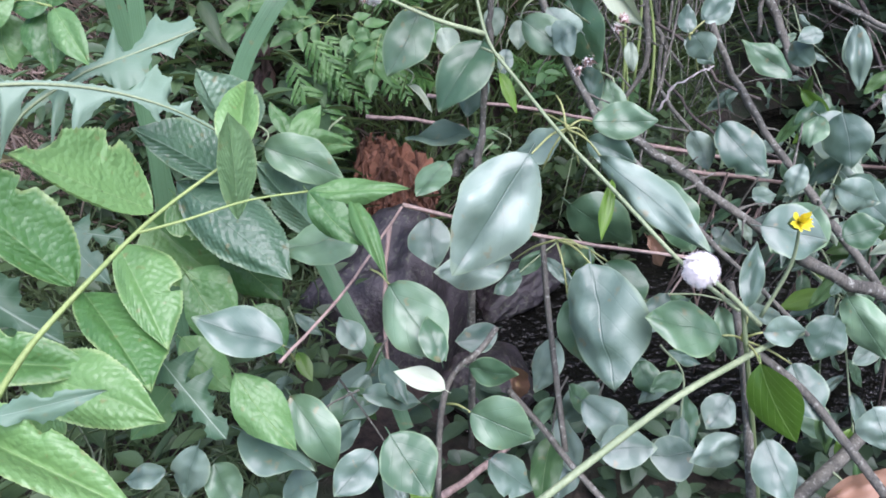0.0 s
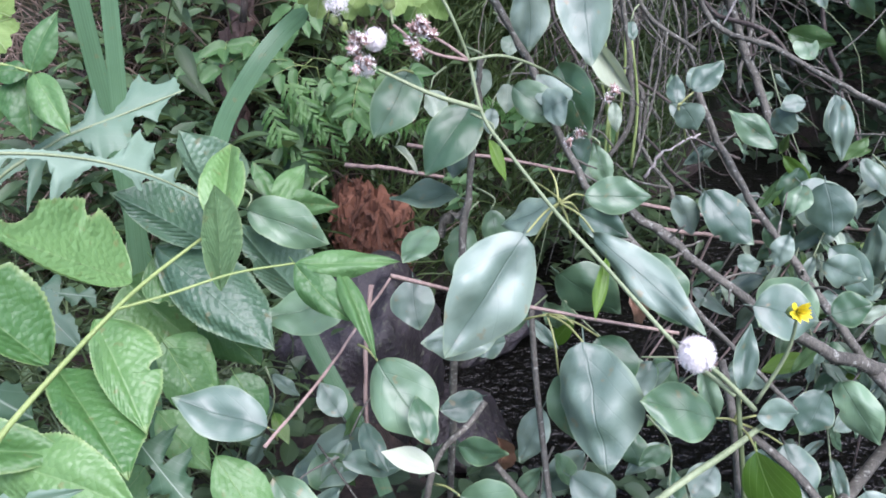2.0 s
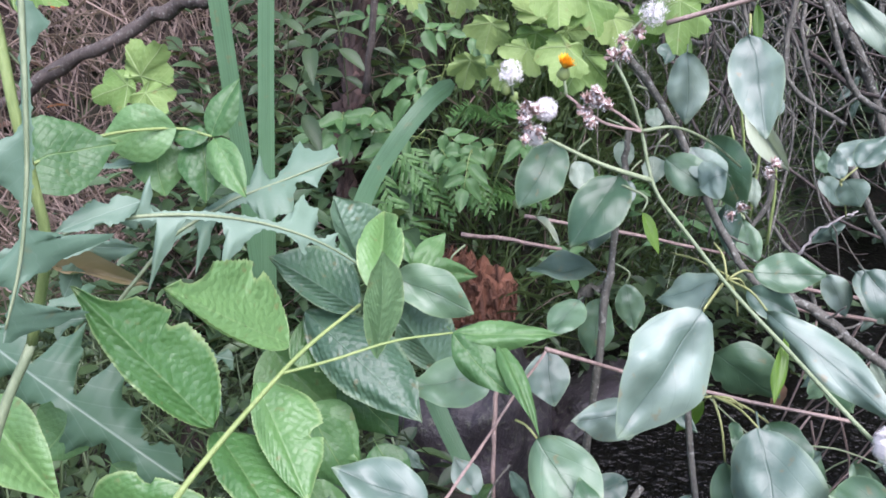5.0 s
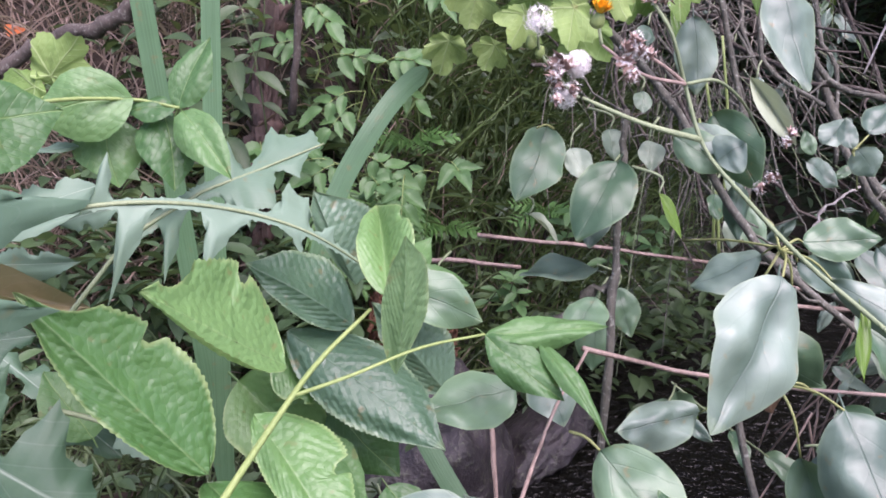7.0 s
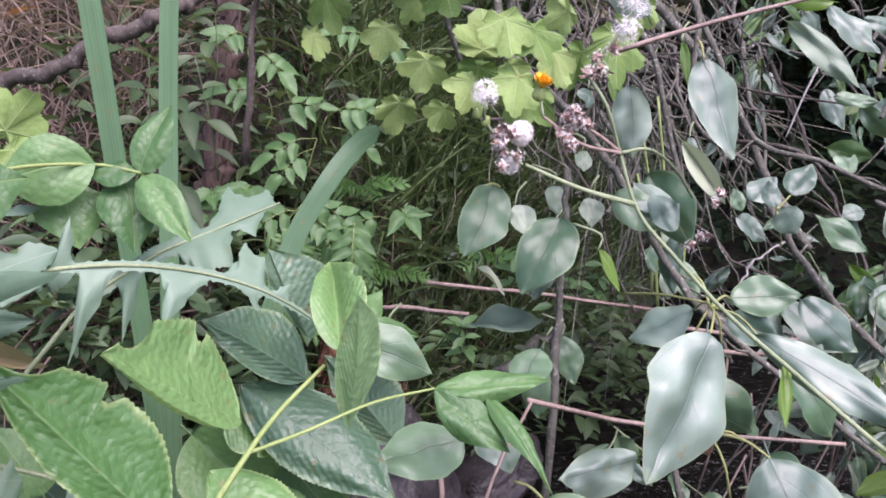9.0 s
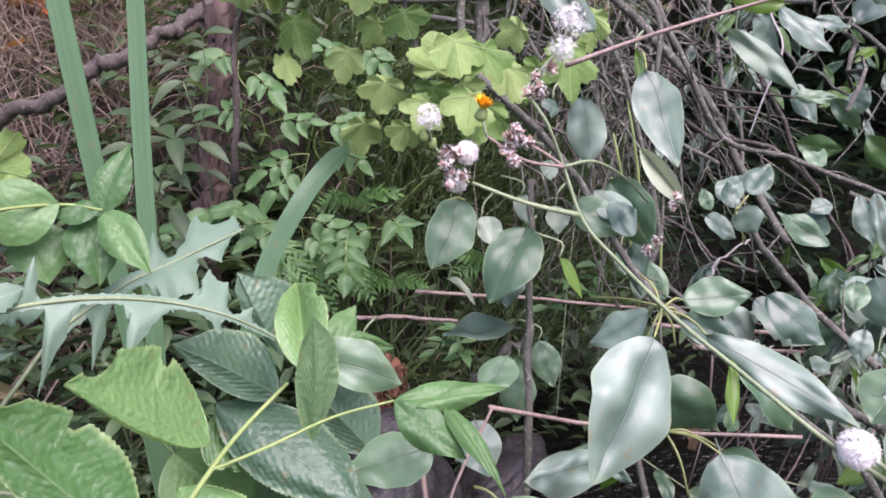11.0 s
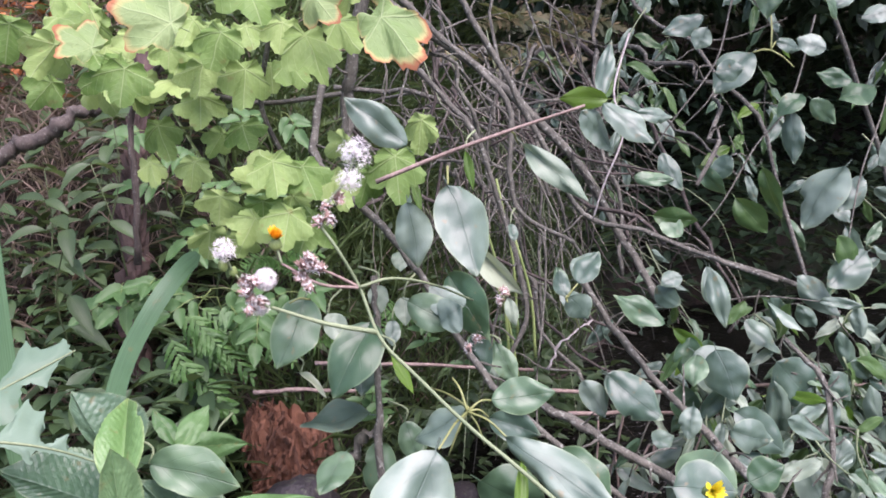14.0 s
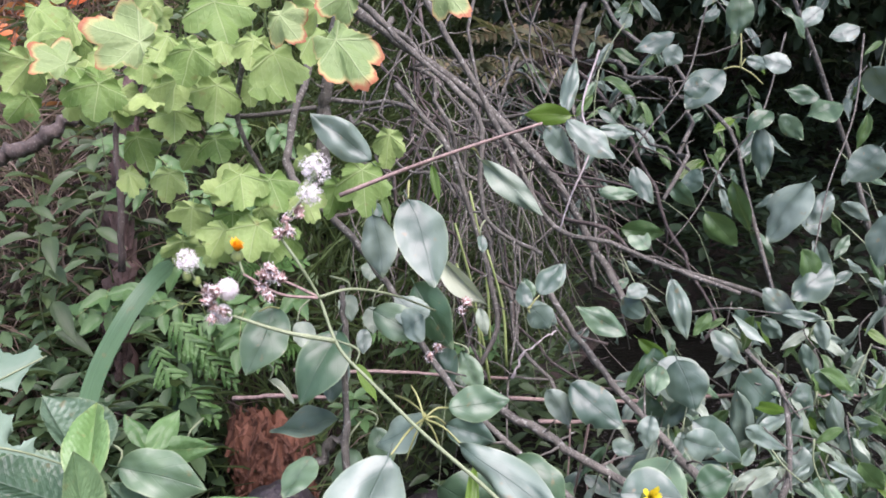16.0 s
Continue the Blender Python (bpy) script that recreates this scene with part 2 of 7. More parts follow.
GRASS_GREEN = leaf_material("grass_green", (0.03, 0.055, 0.022), (0.115, 0.165, 0.075), (0.13, 0.2, 0.09), veins=1, rough=0.5, joined=True)
BANK_GREEN = leaf_material("bank_grass_green", (0.022, 0.05, 0.016), (0.13, 0.2, 0.07), (0.14, 0.22, 0.09), veins=1, rough=0.45, joined=True)
GRASS_DRY = leaf_material("grass_dry", (0.13, 0.09, 0.075), (0.46, 0.36, 0.31), (0.46, 0.37, 0.28), veins=1, rough=0.6, joined=True)
LITTER = leaf_material("leaf_litter_brown", (0.05, 0.028, 0.02), (0.17, 0.1, 0.07), (0.2, 0.14, 0.1), rough=0.65, joined=True)
ORANGE_LEAF = leaf_material("fallen_leaf_orange", (0.45, 0.1, 0.03), (0.6, 0.25, 0.1), (0.5, 0.3, 0.2), rough=0.55, joined=True)
STEM_GREEN = bark_material("stem_green", (0.15, 0.22, 0.065), (0.27, 0.345, 0.12), 60, rough=0.5)
STEM_DULL = bark_material("stem_dull_green", (0.05, 0.075, 0.03), (0.11, 0.15, 0.065), 40, rough=0.55)
STEM_PALE = bark_material("stem_pale_green", (0.13, 0.18, 0.09), (0.27, 0.325, 0.19), 60, rough=0.55)
STEM_RED = bark_material("stem_red_dry", (0.12, 0.08, 0.066), (0.38, 0.29, 0.25), 50, rough=0.6)
BARK = bark_material("bark_grey_brown", (0.024, 0.025, 0.02), (0.165, 0.16, 0.13), 130, lichen=0.7)
BARK_DARK = bark_material("bark_dark", (0.022, 0.018, 0.015), (0.105, 0.085, 0.072), 100, lichen=0.35)
BARK_RED = bark_material("bark_reddish", (0.022, 0.013, 0.011), (0.11, 0.066, 0.056), 30)
ROT = bark_material("rotten_wood_red", (0.022, 0.0105, 0.007), (0.19, 0.085, 0.05), 170, rough=0.85, stretch=4, vary=0.38)


def ground_material():
    m, ns, ls, bsdf = material("soil_and_litter")
    place = ns.new("ShaderNodeNewGeometry").outputs["Position"]
    a = node(ns, "TexNoise", Scale=5.0, Detail=6.0)
    b = node(ns, "TexNoise", Scale=60.0, Detail=6.0, Roughness=0.7)
    for n in (a, b):
        ls.new(place, n.inputs["Vector"])
    col = mix_node(ns, ls, ramp_node(ns, ls, b.outputs[0], 0.35, 0.68), (0.014, 0.01, 0.008), (0.075, 0.05, 0.038))
    col = mix_node(ns, ls, ramp_node(ns, ls, a.outputs[0], 0.42, 0.6), col, (0.022, 0.034, 0.013))
    ls.new(col, bsdf.inputs["Base Color"])
    bsdf.inputs["Roughness"].default_value = 0.85
    bump = node(ns, "Bump", Strength=1.0, Distance=0.02)
    ls.new(b.outputs[0], bump.inputs["Height"])
    ls.new(bump.outputs[0], bsdf.inputs["Normal"])
    return m


def stone_material():
    m, ns, ls, bsdf = material("stone_grey_violet")
    tc = ns.new("ShaderNodeTexCoord").outputs["Object"]
    a = node(ns, "TexNoise", Scale=14.0, Detail=5.0)
    b = node(ns, "TexNoise", Scale=120.0, Detail=4.0)
    for n in (a, b):
        ls.new(tc, n.inputs["Vector"])
    col = mix_node(ns, ls, ramp_node(ns, ls, a.outputs[0], 0.35, 0.65), (0.01, 0.009, 0.01), (0.038, 0.032, 0.036))
    col = mix_node(ns, ls, ramp_node(ns, ls, b.outputs[0], 0.55, 0.75), col, (0.08, 0.09, 0.06))
    ls.new(col, bsdf.inputs["Base Color"])
    bsdf.inputs["Roughness"].default_value = 0.6
    bump = node(ns, "Bump", Strength=0.6, Distance=0.006)
    ls.new(b.outputs[0], bump.inputs["Height"])
    ls.new(bump.outputs[0], bsdf.inputs["Normal"])
    return m


def water_material():
    m, ns, ls, bsdf = material("stream_water")
    bsdf.inputs["Base Color"].default_value = (0.006, 0.006, 0.005, 1)
    bsdf.inputs["IOR"].default_value = 1.33
    bsdf.inputs["Roughness"].default_value = 0.04
    place = ns.new("ShaderNodeNewGeometry").outputs["Position"]
    a = node(ns, "TexNoise", Scale=48.0, Detail=3.0)
    ls.new(place, a.inputs["Vector"])
    bump = node(ns, "Bump", Strength=0.9, Distance=0.03)
    ls.new(a.outputs[0], bump.inputs["Height"])
    ls.new(bump.outputs[0], bsdf.inputs["Normal"])
    return m


def plain_material(name, colour, rough=0.6, see_through=0.0):
    m, ns, ls, bsdf = material(name)
    n = node(ns, "TexNoise", Scale=300.0, Detail=3.0)
    ls.new(ns.new("ShaderNodeTexCoord").outputs["Object"], n.inputs["Vector"])
    lo = tuple(c * 0.75 for c in colour)
    ls.new(mix_node(ns, ls, n.outputs[0], lo, colour), bsdf.inputs["Base Color"])
    bsdf.inputs["Roughness"].default_value = rough
    return m


GROUND, STONE, WATER = ground_material(), stone_material(), water_material()
FLUFF = plain_material("seed_fluff_white", (0.95, 0.92, 0.9), 0.9)
LICHEN_TWIG = bark_material("twig_lichened", (0.12, 0.1, 0.09), (0.5, 0.48, 0.46), 90, lichen=0.9)
BUD_BROWN = plain_material("bud_pinkish_brown", (0.34, 0.225, 0.19), 0.7)
PETAL_ORANGE = plain_material("petal_orange", (0.95, 0.52, 0.02), 0.5)
PETAL_YELLOW = plain_material("petal_yellow", (0.9, 0.78, 0.05), 0.5)


# ---- builders ----
def thing(name, label, category, place=(0, 0, 0), group="", kind=""):
    ob = new(name)
    ob.empty_display_size = 0.05
    ob.location = place
    return tagged(ob, label, category, group, kind)


def under(ob, parent):
    """Puts ob under parent and leaves it where it stands (parents are only moved, never turned)."""
    ob.parent = parent
    ob.matrix_parent_inverse = Matrix.Translation(-parent.location)
    return ob


def mesh_from(name, verts, faces, mat, uvs=None, smooth=True, rim=None):
    me = bpy.data.meshes.new(name)
    me.from_pydata([tuple(v) for v in verts], [], faces)
    if uvs is not None:
        layer = me.uv_layers.new(name="UVMap")
        idx = np.empty(len(me.loops), dtype=np.int32)
        me.loops.foreach_get("vertex_index", idx)
        layer.data.foreach_set("uv", np.asarray(uvs, dtype=np.float32)[idx].ravel())
    if rim is not None:
        me.attributes.new("rim", "FLOAT", "POINT").data.foreach_set("value", np.asarray(rim, dtype=np.float32))
    me.materials.append(mat)
    if smooth:
        me.polygons.foreach_set("use_smooth", [True] * len(me.polygons))
    me.update()
    return me


def profile(kind, v):
    """Half the breadth of a leaf at v along it, 0 to 0.5."""
    if kind == "ovate":
        w = math.sin(math.pi * min(1, v) ** 0.86) ** 0.68
        return 0.5 * w * (1 - 0.42 * (max(0, v - 0.6) / 0.4) ** 1.5)
    if kind == "lance":
        return 0.5 * math.sin(math.pi * v ** 0.85) ** 0.95
    if kind == "pleat":
        return 0.5 * math.sin(math.pi * v ** 0.72) ** 0.8 * (1 - 0.35 * max(0, v - 0.75) / 0.25)
    return 0.5


def leaf_mesh(name, kind, mat, rows=12, cols=3, fold=0.15, curl=0.1, wave=0.0, teeth=0, tooth=0.0, bites=(), stalk=0.12, seed=0, pleats=0, dome=0.0, ripple=0.006, swell=0.0):
    """A blade with thickness-free edges, x across, y along (0 to 1), z up, and a short round stalk below y = 0."""
    rng = random.Random(seed)
    verts, uvs, faces, rim = [], [], [], []
    ph = rng.random() * 6
    twist = rng.uniform(-0.25, 0.25)
    sway, lop = rng.uniform(-0.07, 0.07), rng.uniform(-0.1, 0.1)
    for i in range(rows + 1):
        v = i / rows
        half = max(0.004, profile(kind, v)) * (1 + 0.025 * math.sin(v * 9 + ph) + 0.01 * math.sin(v * 23 + 2 * ph))
        for j in range(-cols, cols + 1):
            s = j / cols
            h = half
            if abs(j) == cols:
                if teeth:
                    h *= 1 + tooth * (1 if i % 2 else -1) * (0.6 + 0.4 * rng.random())
                for side, at, size, deep in bites:
                    if side * s > 0 and abs(v - at) < size:
                        h *= 1 - deep * (1 - ((v - at) / size) ** 2) ** 0.5
            elif bites:
                for side, at, size, deep in bites:
                    if side * s > 0 and abs(v - at) < size:
                        h *= 1 - deep * 0.85 * (1 - ((v - at) / size) ** 2) ** 0.5
            h *= 1 + 0.035 * noise.noise(Vector((v * 6, 3.0 if s > 0 else 7.0, seed * 1.7)))
            x = s * h * (1 + (lop if s > 0 else -lop))
            z = fold * abs(x) * 2 * (0.6 + 0.4 * math.sin(v * 3 + ph)) - curl * (v ** 2) + wave * math.sin(v * 9 + ph + (2 if s > 0 else 0)) * abs(s) ** 2
            z -= 0.06 * (abs(s) ** 3) * math.sin(math.pi * v)
            z += dome * math.sin(math.pi * abs(s) ** 0.8) * math.sin(math.pi * v)
            if pleats:
                z += ripple * math.cos(2 * math.pi * (v * pleats - abs(x) * pleats * 0.55)) * math.sin(math.pi * v) * abs(s) ** 0.5
            z += twist * x * v + swell * noise.noise(Vector((x * 2.2, v * 2.6, seed * 3.7))) + 0.35 * swell * noise.noise(Vector((x * 6, v * 6, seed * 5.1)))
            verts.append((x + sway * math.sin(math.pi * v), v, z))
            rim.append(max(abs(s), v if v > 0.9 else 0))
            uvs.append((0.5 + x, v))
    n = 2 * cols + 1
    for i in range(rows):
        for j in range(2 * cols):
            a = i * n + j
            faces.append((a, a + 1, a + n + 1, a + n))
    if stalk:
        b = len(verts)
        for k in range(2):
            y, r = (-stalk, 0.009) if k == 0 else (0.03, 0.008)
            z = -0.25 * stalk * (1 - k)
            for q in range(4):
                verts.append((r * 1.6 * math.cos(q * math.pi / 2), y, z - 0.004 + r * math.sin(q * math.pi / 2)))
                uvs.append((0.5, 0.02))
                rim.append(0.0)
        for q in range(4):
            faces.append((b + q, b + (q + 1) % 4, b + 4 + (q + 1) % 4, b + 4 + q))
    return mesh_from(name, verts, faces, mat, uvs, rim=rim)


def outline_leaf(name, points, mat, dome=0.1, sag=0.1, stalk=0.15, seed=0, ring=(0.35, 0.7, 0.9, 1.0), centre=(0, 0.12)):
    """A lobed blade: rings of its outline drawn in towards the point where the veins meet."""
    rng = random.Random(seed)
    verts, uvs, faces, rim = [(centre[0], centre[1], 0)], [(0.5 + centre[0], centre[1])], [], [0.0]
    n = len(points)
    ph = rng.random() * 6
    for r in ring:
        for k, (x, y) in enumerate(points):
            px, py = centre[0] + (x - centre[0]) * r, centre[1] + (y - centre[1]) * r
            a = math.atan2(px - centre[0], py - centre[1])
            z = dome * r * r * math.cos(a * 5.6 + ph) * 0.35 + 0.1 * noise.noise(Vector((px * 3, py * 3, seed * 2.3))) - sag * ((px * px) * 1.2 + max(0, py) ** 2 * 0.7) + rng.uniform(-0.006, 0.006)
            verts.append((px, py, z))
            uvs.append((0.5 + px, py))
            rim.append(r * (0.8 + 0.2 * math.hypot(x, y - centre[1]) / 0.6))
    for k in range(n):
        faces.append((0, 1 + k, 1 + (k + 1) % n))
        for q in range(len(ring) - 1):
            a, b = 1 + q * n + k, 1 + q * n + (k + 1) % n
            faces.append((a, a + n, b + n, b))
    if stalk:
        b = len(verts)
        for k in range(2):
            y, r = (-stalk, 0.011) if k == 0 else (centre[1], 0.01)
            for q in range(4):
                verts.append((r * math.cos(q * math.pi / 2), y, -0.012 - 0.3 * stalk * (1 - k) + r * math.sin(q * math.pi / 2)))
                uvs.append((0.5, 0.02))
                rim.append(0.2)
        for q in range(4):
            faces.append((b + q, b + (q + 1) % 4, b + 4 + (q + 1) % 4, b + 4 + q))
    return mesh_from(name, verts, faces, mat, uvs, rim=rim)


def currant_outline(seed):
    """Five blunt toothed lobes, 1 wide and 1 long."""
    rng = random.Random(seed)
    pts = []
    lobes = [(-128, 0.43), (-64, 0.57), (0, 0.68), (64, 0.57), (128, 0.43)]
    for k in range(72):
        a = -165 + 330 * k / 71
        r = 0.34
        for c, size in lobes:
            d = abs(a - c) / 37
            if d < 1:
                r = max(r, 0.34 + (size - 0.34) * (1 - d ** 1.7))
        r *= 1 + 0.05 * (1 - 1.6 * ((k * 0.28 + seed * 0.37) % 1.0)) + rng.uniform(-0.025, 0.025)
        pts.append((r * math.sin(radians(a)), 0.3 + r * math.cos(radians(a))))
    return pts


def spine_leaf(name, seed, mat, lobes=4, droop=0.2, flank=(1.0, 1.0)):
    """A blade cut almost to its midrib: pointed toothed lobes of uneven size on each side, built row by row."""
    rng = random.Random(seed)
    rows = 56
    verts, uvs, faces = [], [], []
    for side in (-1, 1):
        share = flank[0] if side < 0 else flank[1]
        at = [(k + 0.55 + rng.uniform(-0.35, 0.35)) / (lobes + 0.9) for k in range(lobes)]
        size = [rng.uniform(0.35, 1.0) for k in range(lobes)]
        hang = [rng.uniform(-0.05, 0.3) for k in range(lobes)]
        base = len(verts)
        for i in range(rows + 1):
            v = i / rows
            half, sink = 0.05 + 0.05 * v, 0.0
            for c, z, h in zip(at, size, hang):
                d = (v - c) / (0.42 / lobes)
                if abs(d) < 1:
                    w = 0.5 * z * share * (1 - abs(d) ** (0.8 if d > 0 else 1.6)) ** 0.7
                    if w > half:
                        half, sink = w, h
            if v > 0.78:
                half = max(half * (1 - v) / 0.22, 0.17 * math.sin(math.pi * min(1, (1 - v) / 0.22) ** 0.8) + 0.02 * (1 - v))
            half = max(0.006, half * (1 + (0.13 if i % 3 == 0 else -0.06)))
            back = 0.07 * (half / 0.5)
            for j in range(4):
                s = j / 3
                x = side * s * half
                verts.append((x, v - back * s * s, -sink * half * s * s + 0.1 * s * half * (1 - s) + 0.02 * math.sin(v * 17 + side) * s * s - droop * v * v))
                uvs.append((0.5 + x, v))
        for i in range(rows):
            for j in range(3):
                a = base + i * 4 + j
                faces.append((a, a + 1, a + 5, a + 4) if side > 0 else (a, a + 4, a + 5, a + 1))
    return mesh_from(name, verts, faces, mat, uvs)


def lay(mesh, parent, base, tip, width, normal, name="leaf", label=""):
    """A leaf of that mesh from base to tip, its upper side towards normal, width across."""
    b, t, n = Vector(base), Vector(tip), Vector(normal)
    axis = t - b
    length = axis.length
    axis.normalize()
    side = axis.cross(n).normalized()
    up = side.cross(axis).normalized()
    ob = new(name, mesh)
    m = Matrix((side * width, axis * length, up * length)).transposed().to_4x4()
    m.translation = b
    ob.matrix_world = m
    if parent:
        under(ob, parent)
    if label:
        ob["label"] = label
    return ob


def spline(points, steps):
    """A smooth line through the points (Catmull-Rom)."""
    p = [Vector(q) for q in points]
    p = [p[0] * 2 - p[1]] + p + [p[-1] * 2 - p[-2]]
    out = []
    for i in range(1, len(p) - 2):
        for k in range(steps):
            t = k / steps
            out.append(0.5 * ((2 * p[i]) + (p[i + 1] - p[i - 1]) * t + (2 * p[i - 1] - 5 * p[i] + 4 * p[i + 1] - p[i + 2]) * t ** 2
                              + (3 * p[i] - p[i - 1] - 3 * p[i + 1] + p[i + 2]) * t ** 3))
    out.append(p[-2].copy())
    return out


def tube_data(points, r0, r1, sides=7, steps=5, knots=0.0, rng=None):
    line = spline(points, steps) if steps > 1 else [Vector(q) for q in points]
    n = len(line)
    verts, faces = [], []
    ref = Vector((0.31, 0.77, 0.55))
    for i, c in enumerate(line):
        d = (line[min(i + 1, n - 1)] - line[max(i - 1, 0)]).normalized()
        a = d.cross(ref).normalized()
        b = d.cross(a)
        r = r0 + (r1 - r0) * i / (n - 1)
        if knots and rng:
            c = c + (a * rng.uniform(-1, 1) + b * rng.uniform(-1, 1)) * (r * 4 * knots if 0 < i < n - 1 else 0)
            r *= 1 + rng.uniform(-knots, knots * 1.9)
        for k in range(sides):
            w = 2 * math.pi * k / sides
            verts.append(c + a * (r * math.cos(w)) + b * (r * math.sin(w)))
    for i in range(n - 1):
        for k in range(sides):
            a, b = i * sides + k, i * sides + (k + 1) % sides
            faces.append((a, b, b + sides, a + sides))
    faces.append(tuple(range(sides))[::-1])
    faces.append(tuple((n - 1) * sides + k for k in range(sides)))
    return verts, faces


def tube(name, points, r0, r1, mat, parent=None, sides=7, steps=5, knots=0.0, label="", seed=1):
    """A stem or branch through the points; old branches (knots of 0.1) bear spurs."""
    verts, faces = tube_data(points, r0, r1, sides, steps, knots, random.Random(seed))
    ob = new(name, mesh_from(name, verts, faces, mat))
    if parent:
        under(ob, parent)
    if label:
        ob["label"] = label
    if name == "branch" and knots == 0.1 and parent:
        # short spurs and broken twig ends along an old branch
        r = random.Random(int(1000 * abs(points[0][0] + points[-1][2])))
        line = spline(points, 6)
        for k in range(7):
            p = line[r.randrange(2, len(line) - 1)]
            q = p + Vector((r.uniform(-1, 1), r.uniform(-0.8, 0.3), r.uniform(-0.8, 0.9))).normalized() * r.uniform(0.012, 0.05)
            under(new("twig", mesh_from("twig", *tube_data([p, p.lerp(q, 0.5) + Vector((0, 0, r.uniform(-0.005, 0.005))), q], 0.0016, 0.0007, 5, 3, 0.15, r), mat)), parent)
    return ob


def many(name, shape, mats, mat):
    """One mesh of many copies of shape (verts, faces, uvs), one per matrix."""
    v, f, uv = shape
    v = np.hstack([np.asarray(v, dtype=np.float64), np.ones((len(v), 1))])
    ms = np.asarray([[list(r) for r in m] for m in mats])
    allv = np.einsum("nij,kj->nki", ms[:, :3, :], v).reshape(-1, 3)
    nv = len(v)
    faces = [tuple(i + nv * k for i in face) for k in range(len(mats)) for face in f]
    return mesh_from(name, allv, faces, mat, np.tile(np.asarray(uv), (len(mats), 1)))


def simple_leaf(kind="ovate", rows=5, fold=0.2, curl=0.15):
    verts, uvs, faces = [], [], []
    for i in range(rows + 1):
        v = i / rows
        h = max(0.01, profile(kind, v))
        for s in (-1, 0, 1):
            verts.append((s * h, v, fold * abs(s) * h - curl * v * v))
            uvs.append((0.5 + s * h, v))
    for i in range(rows):
        for j in range(2):
            a = i * 3 + j
            faces.append((a, a + 1, a + 4, a + 3))
    return verts, faces, uvs


def blade_shape(rows=5, bend=0.5):
    verts, uvs, faces = [], [], []
    for i in range(rows + 1):
        v = i / rows
        h = 0.5 * (1 - v ** 2) + 0.02
        a = bend * v * 1.5
        for s in (-1, 0, 1):
            verts.append((s * h, math.sin(a) * v * 0.8, v * math.cos(a * 0.8) + (0.0 if s else -0.01)))
            uvs.append((0.5 + s * h * 0.5, v))
    for i in range(rows):
        for j in range(2):
            a = i * 3 + j
            faces.append((a, a + 1, a + 4, a + 3))
    return verts, faces, uvs


def turned(x, y, z, rx, ry, rz, sx, sy, sz):
    return Matrix.LocRotScale((x, y, z), Euler((rx, ry, rz)), (sx, sy, sz))


# ---- ground and stream ----
def step(a, b, x):
    t = max(0.0, min(1.0, (x - a) / (b - a)))
    return t * t * (3 - 2 * t)


def ground_z(x, y):
    foot = 1.5 + 0.5 * step(0.05, 0.7, x) + 0.6 * step(0.6, 1.3, x)
    near = 0.42 - 0.34 * step(0.75, 1.15, y) * step(-0.12, 0.12, x) - 0.05 * step(0.3, 0.6, y)
    rise = 0.62 * step(0, 0.55, y - foot) + 0.3 * max(0, min(y - foot - 0.3, 6)) + 1.6 * step(0.7, 2.6, y - foot)
    z = near + rise * (1 - 0.3 * step(0.1, 0.9, x))
    z -= 0.1 * math.exp(-((x + 0.1) ** 2 + (y - 1.5) ** 2) / 0.05)
    z += 0.05 * noise.noise(Vector((x * 2.1, y * 2.1, 0))) + 0.02 * noise.noise(Vector((x * 8, y * 8, 3)))
    return z


def build_ground():
    def axis(lo, hi, fine_lo, fine_hi, n_fine):
        left = [fine_lo - (fine_lo - lo) * (k / 8) ** 2 for k in range(8, 0, -1)]
        right = [fine_hi + (hi - fine_hi) * (k / 8) ** 2 for k in range(1, 9)]
        return left + list(np.linspace(fine_lo, fine_hi, n_fine)) + right
    xs, ys = axis(-400, 400, -3, 4, 120), axis(-400, 800, -1, 6, 120)
    verts = [(x, y, ground_z(x, y)) for y in ys for x in xs]
    n = len(xs)
    faces = [(j * n + i, j * n + i + 1, j * n + n + i + 1, j * n + n + i) for j in range(len(ys) - 1) for i in range(n - 1)]
    ob = new("ground", mesh_from("ground", verts, faces, GROUND))
    tagged(ob, "dark damp soil of a stream bank with leaf litter", "ground", kind="structure")
    xs = list(np.linspace(-0.6, 5, 60)) + [5.6, 7, 10, 16, 28, 60, 150, 400]
    ys, n = np.linspace(0.9, 3.0, 24), len(xs)
    verts = [(x, y, 0.2 + 0.004 * noise.noise(Vector((x * 9, y * 9, 1)))) for y in ys for x in xs]
    faces = [(j * n + i, j * n + i + 1, j * n + n + 1 + i, j * n + n + i) for j in range(23) for i in range(n - 1)]
    ob = new("water", mesh_from("water", verts, faces, WATER))
    tagged(ob, "dark rippled water of a narrow shaded stream", "stream", kind="structure")


build_ground()

# ---- leaf shapes ----
OVATE = []
for k in range(12):
    r = random.Random(100 + k)
    OVATE.append(leaf_mesh("shrub_leaf", "ovate", GREEN_LEAF if k % 3 == 1 else SHRUB_LEAF, rows=24, cols=5, fold=r.uniform(-0.08, 0.16), curl=r.uniform(-0.08, 0.24), wave=r.uniform(0.01, 0.045),
                           dome=r.uniform(-0.005, 0.016), swell=r.uniform(0.05, 0.13), seed=k, bites={11: [(1, 0.6, 0.05, 0.25)], 7: [(1, 0.35, 0.03, 0.2)]}.get(k, ())))
YOUNG = [leaf_mesh("young_leaf", "ovate", YOUNG_LEAF, fold=0.25, curl=0.1, wave=0.02, seed=11), leaf_mesh("young_leaf", "lance", YOUNG_LEAF, fold=0.3, curl=0.2, seed=12)]
